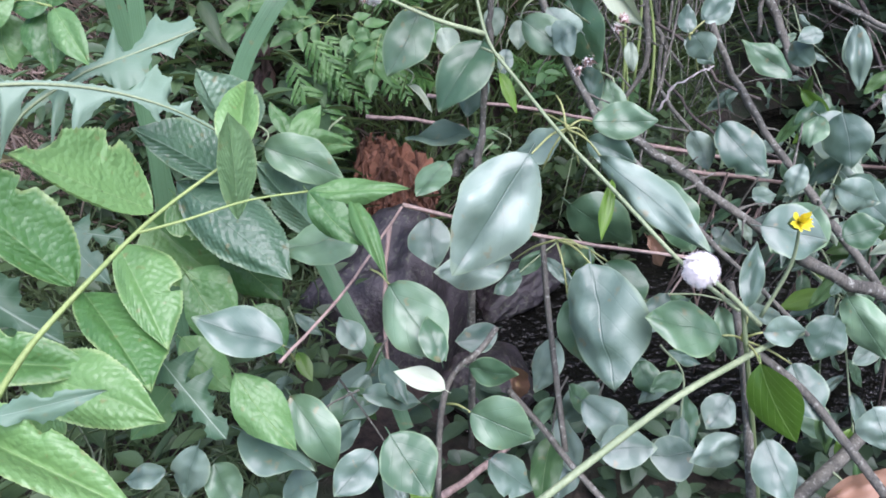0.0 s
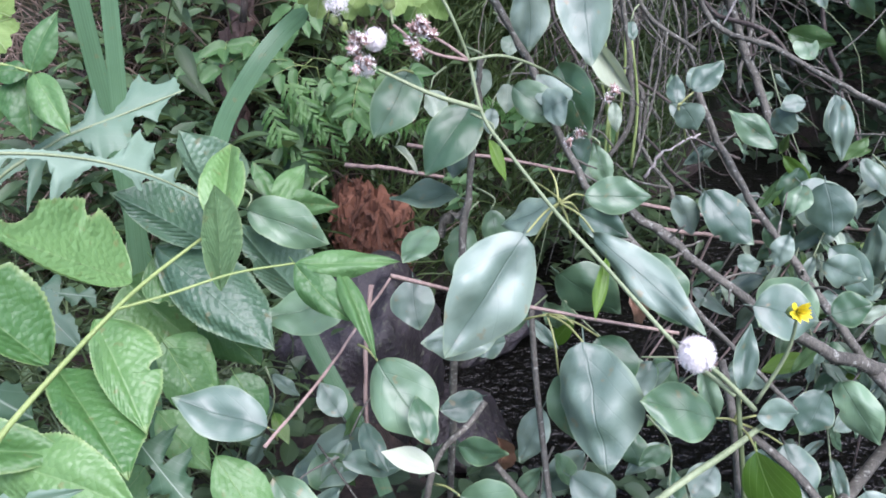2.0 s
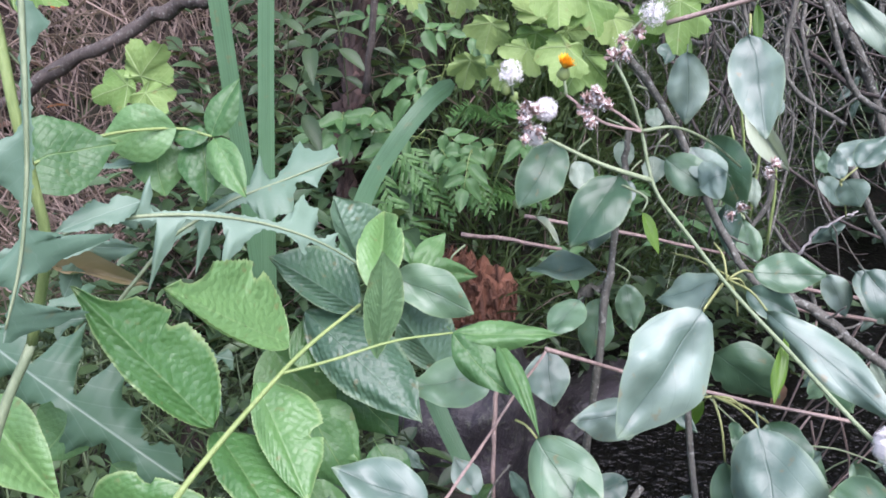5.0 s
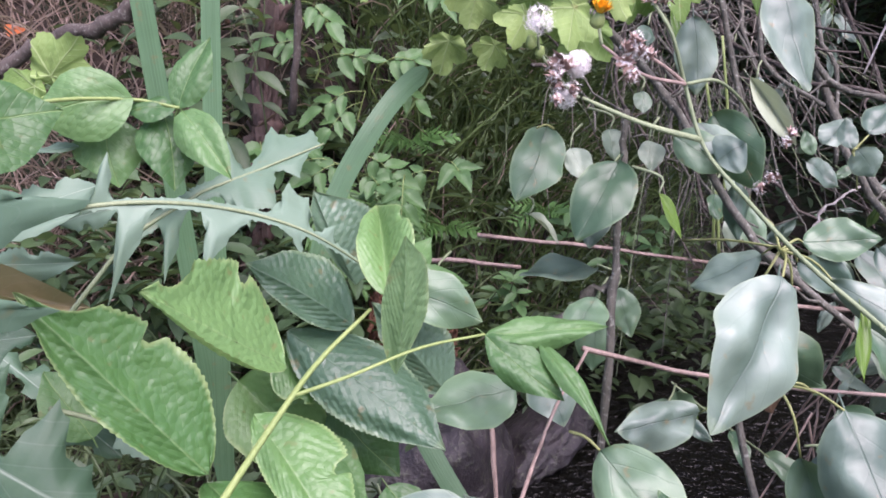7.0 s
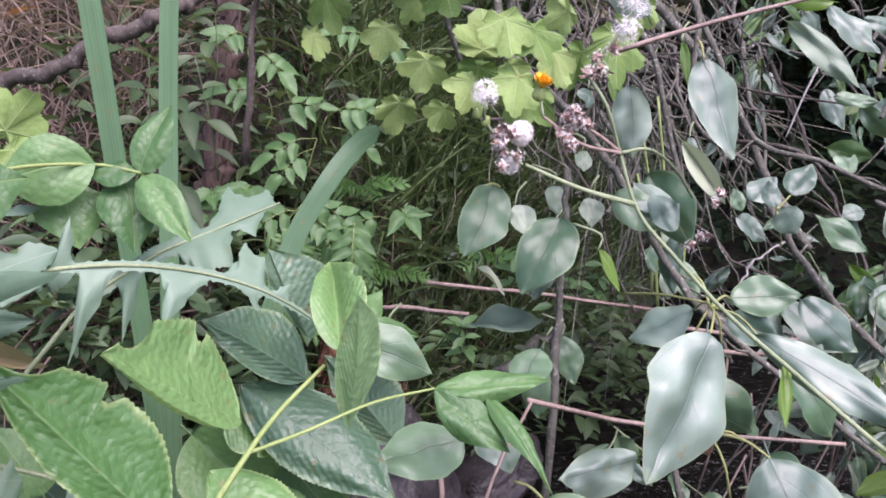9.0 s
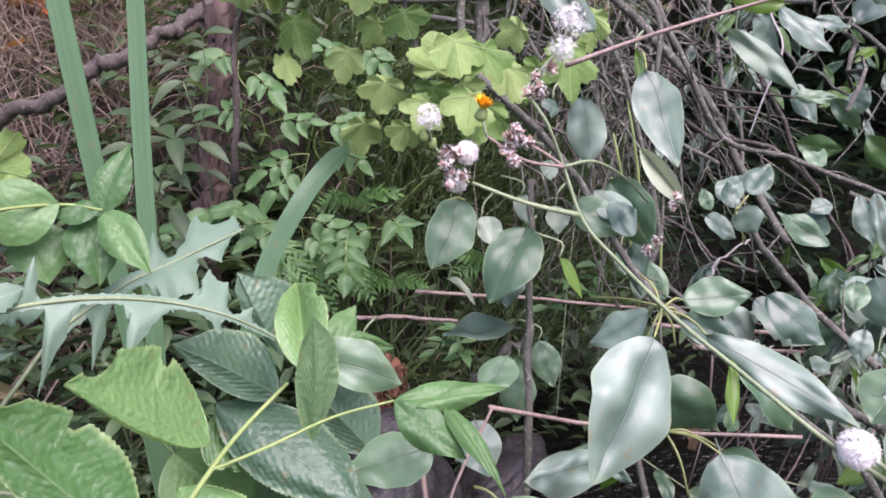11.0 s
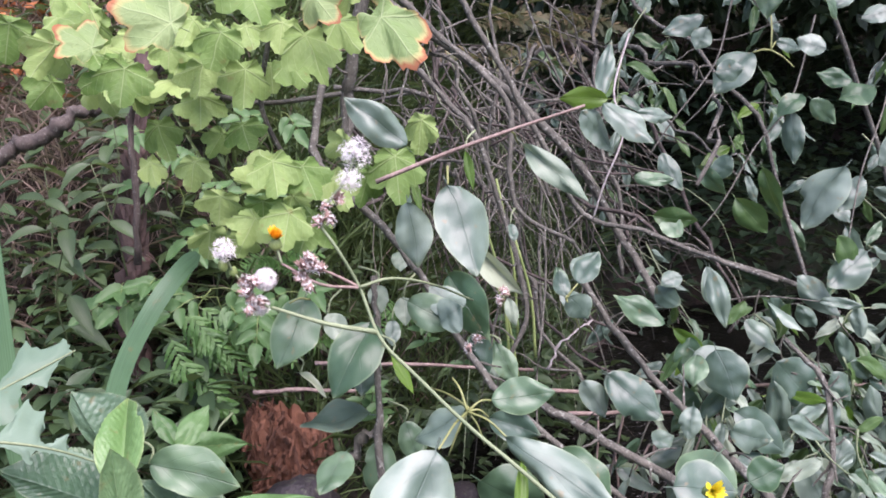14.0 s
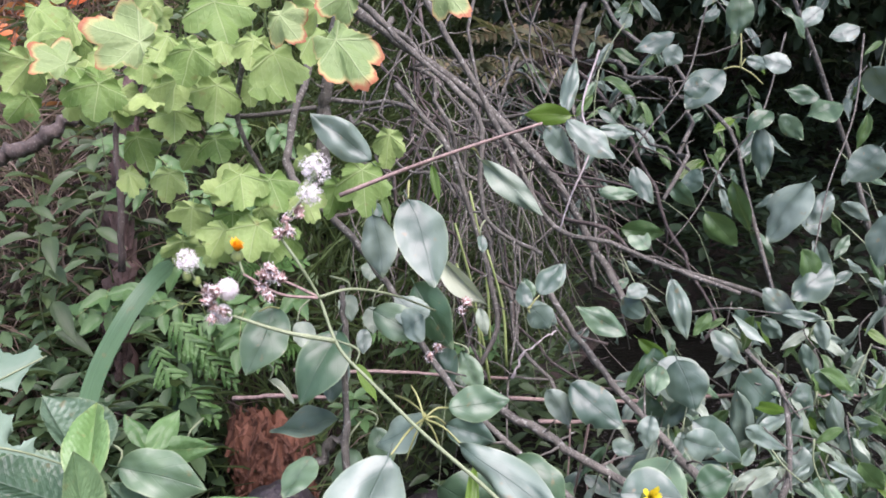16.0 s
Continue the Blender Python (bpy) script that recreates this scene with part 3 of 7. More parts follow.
MID = [leaf_mesh("shrub_leaf", "ovate", MID_LEAF, rows=20, cols=4, fold=0.12, curl=0.12, wave=0.03, swell=0.08, seed=15), leaf_mesh("shrub_leaf", "lance", MID_LEAF, rows=20, cols=4, fold=0.2, curl=0.16, wave=0.03, swell=0.08, seed=16)]
SHEEN_PALE = [leaf_mesh("shrub_leaf", k, SHEEN_LEAF, rows=18, cols=4, fold=0.15, curl=cu, wave=0.03, swell=0.09, seed=70 + n) for n, (k, cu) in enumerate([("ovate", 0.1), ("lance", 0.22), ("ovate", 0.2), ("lance", 0.05)])]
PALE = [leaf_mesh("pale_leaf", "ovate", PALE_LEAF, fold=0.2, curl=0.1, wave=0.02, seed=13), leaf_mesh("pale_leaf", "lance", PALE_LEAF, rows=18, cols=4, fold=0.3, curl=0.2, wave=0.04, seed=14)]
PLEAT = [leaf_mesh("pleated_leaf", "pleat", PLEAT_LEAF, rows=72, cols=8, fold=0.35, curl=0.1, wave=0.012, teeth=1, tooth=0.014, dome=0.03, pleats=12, seed=20, bites=[(1, 0.62, 0.06, 0.18)]),
         leaf_mesh("pleated_leaf", "pleat", PLEAT_LEAF, rows=72, cols=8, fold=0.28, curl=0.18, wave=0.02, teeth=1, tooth=0.014, dome=0.03, pleats=12, seed=21, bites=[(-1, 0.4, 0.05, 0.2)])]
PLEAT_SMALL = [leaf_mesh("sapling_leaf", k, SMOOTH_LEAF, rows=20, cols=4, fold=fo, curl=cu, wave=0.02, dome=0.02, teeth=1, tooth=0.012, swell=0.07, seed=24 + n)
               for n, (k, fo, cu) in enumerate([("pleat", 0.2, 0.12), ("lance", 0.25, 0.15), ("pleat", 0.1, 0.25), ("lance", 0.12, 0.05)])]
SOWL = [spine_leaf("lobed_leaf", 31 + k, SOW_LEAF, lobes=4 + k % 2, droop=0.03 + 0.04 * k) for k in range(3)]
SOWN = [leaf_mesh("blue_green_leaf", "lance", SOW_PALE, rows=24, fold=0.2, curl=0.1, teeth=1, tooth=0.1, wave=0.03, stalk=0, seed=36 + k, bites=[(1, 0.35, 0.07, 0.45), (-1, 0.55, 0.08, 0.5)]) for k in range(2)]
CURL = [outline_leaf("currant_leaf", currant_outline(40 + k), CURRANT_LEAF, seed=k, dome=0.25, sag=0.2) for k in range(4)]
CURB = [outline_leaf("currant_leaf", currant_outline(50 + k), CURRANT_BROWN, seed=k, dome=0.25, sag=0.2) for k in range(2)]

# ---- the broad-leaved shrub ----
shrub = thing("shrub", "large shrub with smooth grey-green oval leaves on brown twigs", "shrub", (0.75, 0.95, 0.4))
tube("branch", [(0.075, 1.114, 1.326), (0.032, 1.013, 1.183), (0.007, 0.937, 1.111), (0.007, 0.883, 1.066), (0.055, 0.841, 1.014), (0.095, 0.798, 0.957), (0.142, 0.746, 0.864), (0.181, 0.707, 0.822), (0.252, 0.637, 0.762), (0.328, 0.587, 0.700)], 0.0054, 0.0023, BARK, shrub, knots=0.1)
tube("branch", [(0.049, 0.702, 1.067), (0.110, 0.696, 1.087), (0.166, 0.690, 1.103), (0.232, 0.683, 1.120)], 0.0023, 0.0014, STEM_RED, shrub, sides=5)
tube("branch", [(0.075, 1.006, 1.299), (0.123, 0.985, 1.239), (0.173, 0.966, 1.186), (0.231, 0.942, 1.120), (0.227, 0.925, 1.036), (0.236, 0.913, 0.989), (0.293, 0.896, 0.952)], 0.0043, 0.0023, BARK, shrub, knots=0.1)
tube("branch", [(0.152, 1.054, 1.345), (0.194, 1.028, 1.254), (0.236, 1.004, 1.171), (0.277, 0.977, 1.077), (0.325, 0.947, 0.975), (0.386, 0.912, 0.955), (0.452, 0.863, 0.923), (0.508, 0.818, 0.901)], 0.0047, 0.0023, BARK, shrub, knots=0.1)
tube("branch", [(0.149, 1.068, 1.162), (0.199, 0.991, 1.081), (0.226, 0.965, 0.981), (0.244, 0.938, 0.867), (0.217, 0.929, 0.805)], 0.0036, 0.0030, BARK, shrub, knots=0.1)
tube("branch", [(0.045, 1.173, 1.331), (0.116, 1.145, 1.257), (0.243, 1.157, 1.166), (0.362, 1.110, 1.038), (0.431, 1.070, 0.904), (0.453, 0.998, 0.828)], 0.0072, 0.0053, BARK, shrub, knots=0.1)
tube("branch", [(0.401, 0.980, 1.190), (0.356, 0.922, 1.123), (0.351, 0.882, 1.078), (0.316, 0.856, 1.024), (0.300, 0.850, 0.987)], 0.0016, 0.001, LICHEN_TWIG, shrub, sides=5)
tube("branch", [(0.643, 1.098, 1.349), (0.597, 1.081, 1.233), (0.555, 1.049, 1.148), (0.490, 1.044, 1.074), (0.454, 1.041, 1.029)], 0.0018, 0.001, BARK, shrub, sides=5)
tube("branch", [(0.728, 1.084, 1.205), (0.669, 1.048, 1.087), (0.610, 1.036, 1.031), (0.551, 1.011, 0.966), (0.512, 1.009, 0.924)], 0.0017, 0.001, BARK, shrub, sides=5)
tube("branch", [(0.841, 1.064, 1.198), (0.796, 1.017, 1.088), (0.724, 0.967, 0.994), (0.677, 0.926, 0.907)], 0.0017, 0.001, BARK, shrub, sides=5)
tube("branch", [(0.282, 0.840, 0.921), (0.319, 0.797, 0.847), (0.357, 0.748, 0.795), (0.394, 0.680, 0.745), (0.440, 0.661, 0.692)], 0.0036, 0.0045, BARK, shrub, knots=0.1)
tube("branch", [(0.185, 0.784, 0.828), (0.240, 0.737, 0.796), (0.288, 0.703, 0.768), (0.344, 0.666, 0.736)], 0.0050, 0.0045, BARK, shrub, knots=0.1)
tube("branch", [(0.498, 0.787, 0.843), (0.521, 0.754, 0.805), (0.510, 0.714, 0.750), (0.476, 0.679, 0.708)], 0.0029, 0.0037, BARK, shrub, sides=5, knots=0.1)
tube("branch", [(0.048, 0.800, 0.960), (0.046, 0.794, 0.911), (0.042, 0.781, 0.847), (0.036, 0.764, 0.761), (0.034, 0.760, 0.600), (0.040, 0.790, 0.280)], 0.003, 0.0045, BARK, shrub, sides=7, knots=0.12)
tube("branch", [(-0.011, 0.793, 0.762), (0.024, 0.783, 0.792), (0.039, 0.774, 0.813)], 0.006, 0.004, BARK, shrub, sides=6, knots=0.25)
tube("branch", [(0.058, 0.559, 0.661), (0.089, 0.543, 0.630), (0.110, 0.513, 0.617), (0.140, 0.481, 0.598)], 0.003, 0.003, BARK, shrub, sides=5)
tube("branch", [(0.047, 0.573, 0.718), (0.032, 0.559, 0.704), (0.008, 0.533, 0.696), (-0.002, 0.516, 0.665), (-0.004, 0.485, 0.606)], 0.0028, 0.003, BARK, shrub, sides=5)
tube("branch", [(0.091, 0.641, 0.772), (0.096, 0.612, 0.717), (0.103, 0.570, 0.659), (0.109, 0.533, 0.612)], 0.003, 0.003, BARK, shrub, sides=5)
tube("branch", [(0.233, 0.552, 0.776), (0.234, 0.516, 0.750), (0.239, 0.493, 0.707), (0.243, 0.456, 0.636)], 0.0035, 0.004, BARK, shrub, sides=5)
tube("branch", [(0.234, 0.514, 0.746), (0.283, 0.495, 0.711), (0.309, 0.459, 0.685), (0.327, 0.426, 0.666)], 0.0035, 0.004, BARK, shrub, sides=5)
tube("twig", [(0.218, 0.773, 0.848), (0.232, 0.775, 0.871), (0.257, 0.784, 0.884), (0.275, 0.792, 0.889)], 0.0016, 0.001, LICHEN_TWIG, shrub, sides=5, knots=0.3, label="thin twig furred with white lichen")
for pts in ([(0.344, 0.666, 0.736), (0.440, 0.661, 0.692)], [(0.440, 0.661, 0.692), (0.514, 0.636, 0.631)], [(0.476, 0.679, 0.708), (0.553, 0.670, 0.628)], [(0.140, 0.481, 0.598), (0.234, 0.481, 0.514)], [(0.327, 0.426, 0.666), (0.408, 0.435, 0.597)]):
    tube("stem", [pts[0], pts[1], (0.72, 0.9, 0.5), (0.75, 0.95, 0.34)], 0.006, 0.009, BARK, shrub, knots=0.1)
lay(OVATE[6], shrub, (0.063, 0.549, 0.887), (0.010, 0.486, 0.823), 0.063, (0.14, -0.80, 0.58))
lay(OVATE[0], shrub, (0.063, 0.631, 0.752), (-0.008, 0.608, 0.754), 0.036, (0.23, -0.68, 0.69))
lay(OVATE[0], shrub, (0.116, 0.542, 0.799), (0.129, 0.477, 0.723), 0.065, (-0.55, -0.69, 0.47))
lay(OVATE[4], shrub, (0.138, 0.578, 0.781), (0.162, 0.549, 0.740), 0.042, (0.24, -0.80, 0.55))
lay(OVATE[4], shrub, (0.105, 0.563, 0.753), (0.125, 0.535, 0.686), 0.041, (-0.61, -0.76, 0.22))
lay(OVATE[10], shrub, (0.213, 0.499, 0.760), (0.152, 0.492, 0.783), 0.048, (0.28, -0.47, 0.84))
lay(OVATE[3], shrub, (0.244, 0.500, 0.762), (0.281, 0.506, 0.760), 0.024, (-0.01, -0.83, 0.55))
lay(OVATE[11], shrub, (0.279, 0.513, 0.723), (0.295, 0.478, 0.694), 0.040, (-0.08, -0.78, 0.63))
lay(YOUNG[1], shrub, (0.226, 0.456, 0.765), (0.236, 0.414, 0.728), 0.042, (-0.85, -0.45, 0.27))
lay(OVATE[10], shrub, (0.124, 0.628, 0.886), (0.176, 0.615, 0.892), 0.031, (-0.09, -0.88, 0.47))
lay(OVATE[3], shrub, (0.121, 0.626, 0.872), (0.162, 0.614, 0.855), 0.027, (-0.12, -0.97, 0.23))
lay(OVATE[8], shrub, (0.126, 0.591, 0.869), (0.178, 0.494, 0.838), 0.030, (-0.74, -0.54, 0.40))
lay(OVATE[4], shrub, (0.181, 0.636, 0.827), (0.225, 0.607, 0.778), 0.042, (0.18, -0.69, 0.70))
lay(OVATE[8], shrub, (0.106, 0.648, 0.871), (0.057, 0.662, 0.850), 0.037, (-0.43, -0.34, 0.83))
lay(OVATE[4], shrub, (0.040, 0.786, 0.917), (-0.005, 0.739, 0.865), 0.053, (-0.06, -0.78, 0.62))
lay(OVATE[4], shrub, (-0.022, 0.801, 0.945), (-0.050, 0.755, 0.893), 0.047, (0.36, -0.80, 0.48))
lay(OVATE[1], shrub, (0.075, 0.755, 0.943), (0.122, 0.735, 0.918), 0.036, (-0.16, -0.96, 0.22))
lay(OVATE[4], shrub, (0.121, 0.785, 0.958), (0.144, 0.734, 0.904), 0.044, (-0.43, -0.81, 0.40))
lay(OVATE[11], shrub, (0.040, 0.833, 0.878), (0.025, 0.808, 0.830), 0.036, (-0.17, -0.85, 0.50))
lay(OVATE[3], shrub, (0.033, 0.808, 0.809), (-0.041, 0.805, 0.811), 0.085, (0.00, 0.05, 1.00))
lay(OVATE[10], shrub, (0.003, 0.711, 0.818), (-0.026, 0.677, 0.798), 0.036, (-0.31, -0.46, 0.83))
lay(OVATE[5], shrub, (-0.015, 0.776, 0.727), (-0.007, 0.744, 0.681), 0.047, (-0.14, -0.79, 0.60))
lay(OVATE[10], shrub, (-0.076, 0.642, 0.774), (-0.147, 0.626, 0.768), 0.057, (-0.01, -0.36, 0.93))
lay(OVATE[1], shrub, (-0.043, 0.543, 0.779), (0.003, 0.499, 0.736), 0.051, (-0.33, -0.80, 0.50))
lay(OVATE[4], shrub, (-0.001, 0.489, 0.742), (-0.013, 0.513, 0.770), 0.022, (0.10, -0.86, 0.50))
lay(OVATE[3], shrub, (-0.120, 0.487, 0.759), (-0.188, 0.494, 0.781), 0.040, (0.27, -0.60, 0.75))
lay(OVATE[4], shrub, (0.021, 0.479, 0.702), (0.070, 0.462, 0.688), 0.043, (-0.00, -0.89, 0.46))
lay(OVATE[11], shrub, (0.037, 0.477, 0.655), (0.073, 0.465, 0.635), 0.038, (0.36, -0.38, 0.85))
lay(OVATE[4], shrub, (0.021, 0.520, 0.714), (0.059, 0.507, 0.712), 0.029, (-0.09, -0.99, 0.10))
lay(PALE[0], shrub, (0.002, 0.495, 0.711), (-0.038, 0.503, 0.725), 0.019, (0.19, -0.53, 0.83))
lay(OVATE[2], shrub, (0.054, 0.652, 0.665), (0.012, 0.637, 0.661), 0.031, (-0.13, -0.57, 0.81))
lay(OVATE[9], shrub, (0.111, 0.639, 0.661), (0.090, 0.619, 0.610), 0.033, (-0.45, -0.68, 0.58))
lay(OVATE[9], shrub, (0.122, 0.547, 0.659), (0.173, 0.532, 0.623), 0.041, (0.33, -0.54, 0.78))
lay(OVATE[2], shrub, (0.133, 0.510, 0.633), (0.181, 0.507, 0.642), 0.039, (-0.05, -0.55, 0.83))
lay(OVATE[2], shrub, (0.217, 0.519, 0.627), (0.176, 0.514, 0.630), 0.042, (-0.02, -0.37, 0.93))
lay(OVATE[0], shrub, (0.239, 0.484, 0.669), (0.197, 0.473, 0.656), 0.028, (-0.04, -0.84, 0.54))
lay(OVATE[5], shrub, (0.242, 0.454, 0.697), (0.258, 0.423, 0.661), 0.033, (-0.11, -0.78, 0.61))
lay(OVATE[7], shrub, (0.298, 0.496, 0.797), (0.330, 0.473, 0.754), 0.029, (-0.33, -0.82, 0.46))
lay(OVATE[3], shrub, (0.250, 0.556, 0.825), (0.305, 0.551, 0.815), 0.046, (-0.14, -0.74, 0.66))
lay(OVATE[11], shrub, (0.297, 0.812, 0.817), (0.345, 0.770, 0.778), 0.049, (0.08, -0.73, 0.67))
lay(OVATE[2], shrub, (0.271, 0.820, 0.810), (0.287, 0.793, 0.775), 0.029, (-0.32, -0.89, 0.32))
lay(OVATE[9], shrub, (0.406, 0.771, 0.847), (0.416, 0.747, 0.795), 0.049, (-0.56, -0.76, 0.31))
lay(OVATE[1], shrub, (0.383, 0.770, 0.844), (0.370, 0.750, 0.817), 0.028, (-0.70, -0.50, 0.51))
lay(OVATE[6], shrub, (0.411, 0.793, 0.930), (0.417, 0.769, 0.870), 0.024, (-0.41, -0.81, 0.42))
lay(OVATE[3], shrub, (0.264, 0.867, 0.899), (0.299, 0.858, 0.875), 0.026, (0.06, -0.84, 0.54))
lay(OVATE[0], shrub, (0.285, 0.876, 0.915), (0.318, 0.883, 0.941), 0.031, (-0.16, -0.76, 0.63))
lay(OVATE[10], shrub, (0.272, 0.870, 0.905), (0.264, 0.877, 0.930), 0.016, (-0.29, -0.87, 0.39))
lay(OVATE[7], shrub, (0.117, 0.664, 0.795), (0.179, 0.654, 0.755), 0.053, (-0.25, -0.96, 0.09))
lay(YOUNG[0], shrub, (0.131, 0.564, 0.861), (0.122, 0.533, 0.824), 0.011, (0.09, -0.77, 0.63))
lay(OVATE[3], shrub, (0.232, 0.509, 0.779), (0.238, 0.528, 0.826), 0.018, (-0.23, -0.84, 0.49))
lay(OVATE[4], shrub, (-0.120, 0.493, 0.707), (-0.081, 0.463, 0.658), 0.035, (0.25, -0.64, 0.73))
lay(OVATE[5], shrub, (-0.162, 0.488, 0.677), (-0.099, 0.460, 0.661), 0.044, (0.24, -0.25, 0.94))
lay(OVATE[6], shrub, (-0.211, 0.449, 0.667), (-0.246, 0.450, 0.665), 0.021, (-0.04, -0.22, 0.98))
lay(OVATE[11], shrub, (-0.193, 0.474, 0.672), (-0.206, 0.462, 0.627), 0.031, (0.04, -0.89, 0.46))
lay(OVATE[1], shrub, (-0.186, 0.483, 0.646), (-0.169, 0.470, 0.609), 0.032, (0.37, -0.72, 0.59))
lay(OVATE[9], shrub, (-0.059, 0.712, 0.565), (-0.143, 0.692, 0.531), 0.093, (-0.36, -0.11, 0.93))
lay(OVATE[5], shrub, (-0.101, 0.469, 0.641), (-0.130, 0.467, 0.618), 0.036, (-0.35, -0.44, 0.83))
lay(OVATE[10], shrub, (-0.042, 0.479, 0.680), (-0.010, 0.445, 0.647), 0.047, (0.01, -0.76, 0.65))
lay(OVATE[3], shrub, (-0.055, 0.472, 0.668), (-0.084, 0.445, 0.647), 0.032, (0.15, -0.79, 0.60))
lay(OVATE[4], shrub, (-0.112, 0.679, 0.567), (-0.088, 0.662, 0.527), 0.049, (0.11, -0.84, 0.52))
lay(OVATE[7], shrub, (0.186, 0.612, 0.653), (0.202, 0.594, 0.627), 0.027, (0.05, -0.87, 0.49))
lay(OVATE[10], shrub, (0.218, 0.583, 0.662), (0.187, 0.567, 0.654), 0.022, (-0.35, -0.30, 0.89))
lay(OVATE[9], shrub, (0.350, 0.590, 0.719), (0.332, 0.574, 0.681), 0.038, (-0.10, -0.85, 0.51))
lay(OVATE[10], shrub, (0.335, 0.587, 0.799), (0.367, 0.585, 0.811), 0.031, (0.01, -0.91, 0.42))
lay(OVATE[11], shrub, (0.340, 0.626, 0.829), (0.383, 0.626, 0.813), 0.031, (-0.10, -0.97, 0.22))
lay(OVATE[11], shrub, (0.343, 0.700, 0.820), (0.333, 0.688, 0.790), 0.022, (-0.42, -0.73, 0.54))
lay(OVATE[0], shrub, (0.328, 0.473, 0.712), (0.338, 0.456, 0.683), 0.035, (-0.20, -0.89, 0.40))
lay(OVATE[9], shrub, (0.291, 0.636, 0.593), (0.266, 0.615, 0.567), 0.036, (-0.14, -0.83, 0.54))
lay(OVATE[6], shrub, (0.067, 0.615, 0.552), (0.102, 0.633, 0.567), 0.030, (-0.36, -0.41, 0.84))
lay(OVATE[3], shrub, (-0.083, 0.658, 0.634), (-0.107, 0.682, 0.659), 0.029, (0.25, -0.76, 0.59))
lay(OVATE[8], shrub, (0.228, 0.685, 0.684), (0.197, 0.660, 0.653), 0.029, (-0.35, -0.68, 0.64))
lay(OVATE[8], shrub, (0.314, 0.731, 0.771), (0.345, 0.739, 0.773), 0.023, (-0.05, -0.73, 0.69))
lay(OVATE[2], shrub, (0.107, 0.676, 1.063), (0.122, 0.633, 0.995), 0.051, (0.22, -0.80, 0.56))
lay(OVATE[8], shrub, (0.081, 0.753, 1.039), (0.081, 0.733, 0.981), 0.035, (-0.39, -0.90, 0.19))
lay(OVATE[6], shrub, (0.080, 0.723, 1.094), (0.033, 0.718, 1.142), 0.031, (0.28, -0.93, 0.22))
lay(PALE[1], shrub, (0.146, 0.775, 0.990), (0.190, 0.757, 0.932), 0.022, (-0.33, -0.94, 0.08))
lay(SHEEN_PALE[1], shrub, (0.173, 0.676, 1.092), (0.208, 0.630, 1.048), 0.021, (-0.56, -0.81, 0.18))
lay(OVATE[2], shrub, (0.274, 0.808, 1.109), (0.308, 0.802, 1.065), 0.032, (0.15, -0.90, 0.41))
lay(OVATE[9], shrub, (0.296, 0.805, 1.114), (0.342, 0.779, 1.073), 0.030, (0.06, -0.90, 0.44))
lay(OVATE[8], shrub, (0.295, 0.807, 1.121), (0.317, 0.824, 1.183), 0.018, (-0.22, -0.95, 0.22))
lay(YOUNG[0], shrub, (0.302, 0.806, 1.119), (0.253, 0.814, 1.122), 0.023, (-0.18, -0.98, -0.08))
lay(OVATE[11], shrub, (0.329, 0.798, 1.103), (0.371, 0.799, 1.097), 0.018, (-0.13, -0.92, 0.36))
lay(OVATE[11], shrub, (0.606, 1.043, 1.158), (0.552, 1.046, 1.108), 0.056, (-0.52, -0.61, 0.60))
lay(OVATE[8], shrub, (0.545, 1.064, 1.211), (0.488, 1.068, 1.198), 0.030, (-0.22, -0.80, 0.56))
lay(OVATE[9], shrub, (0.548, 1.060, 1.195), (0.531, 1.059, 1.167), 0.030, (-0.12, -0.98, 0.18))
lay(OVATE[10], shrub, (0.642, 1.059, 1.264), (0.635, 1.056, 1.202), 0.037, (-0.38, -0.89, 0.23))
lay(OVATE[11], shrub, (0.639, 1.040, 1.171), (0.678, 1.038, 1.159), 0.021, (-0.15, -0.96, 0.24))
lay(OVATE[4], shrub, (0.666, 1.020, 1.099), (0.628, 1.011, 1.076), 0.032, (-0.40, -0.75, 0.53))
lay(OVATE[9], shrub, (0.651, 1.018, 1.077), (0.649, 1.005, 1.005), 0.031, (-0.71, -0.69, 0.17))
lay(OVATE[10], shrub, (0.679, 1.016, 1.091), (0.706, 1.000, 1.056), 0.027, (-0.52, -0.84, -0.15))
lay(OVATE[1], shrub, (0.737, 1.011, 1.111), (0.693, 1.029, 1.125), 0.026, (-0.07, -0.89, 0.45))
lay(OVATE[1], shrub, (0.766, 1.004, 1.102), (0.722, 1.017, 1.086), 0.053, (-0.31, -0.35, 0.89))
lay(OVATE[9], shrub, (0.800, 1.020, 1.205), (0.759, 1.028, 1.195), 0.030, (-0.22, -0.82, 0.53))
lay(OVATE[5], shrub, (0.751, 1.035, 1.235), (0.719, 1.031, 1.210), 0.027, (-0.34, -0.84, 0.42))
lay(MID[0], shrub, (0.409, 0.932, 0.967), (0.464, 0.920, 0.957), 0.029, (-0.19, -0.98, 0.07))
lay(MID[1], shrub, (0.575, 1.027, 0.962), (0.614, 1.009, 0.907), 0.041, (-0.56, -0.82, -0.12))
lay(MID[0], shrub, (0.605, 1.010, 1.004), (0.623, 0.992, 0.933), 0.028, (-0.63, -0.77, 0.04))
lay(OVATE[5], shrub, (0.471, 1.039, 1.032), (0.490, 1.014, 0.981), 0.027, (-0.40, -0.91, 0.08))
lay(OVATE[11], shrub, (0.649, 0.901, 1.013), (0.593, 0.901, 0.940), 0.069, (-0.76, -0.16, 0.63))
lay(OVATE[8], shrub, (0.746, 0.875, 0.967), (0.717, 0.863, 0.906), 0.049, (-0.81, -0.42, 0.41))
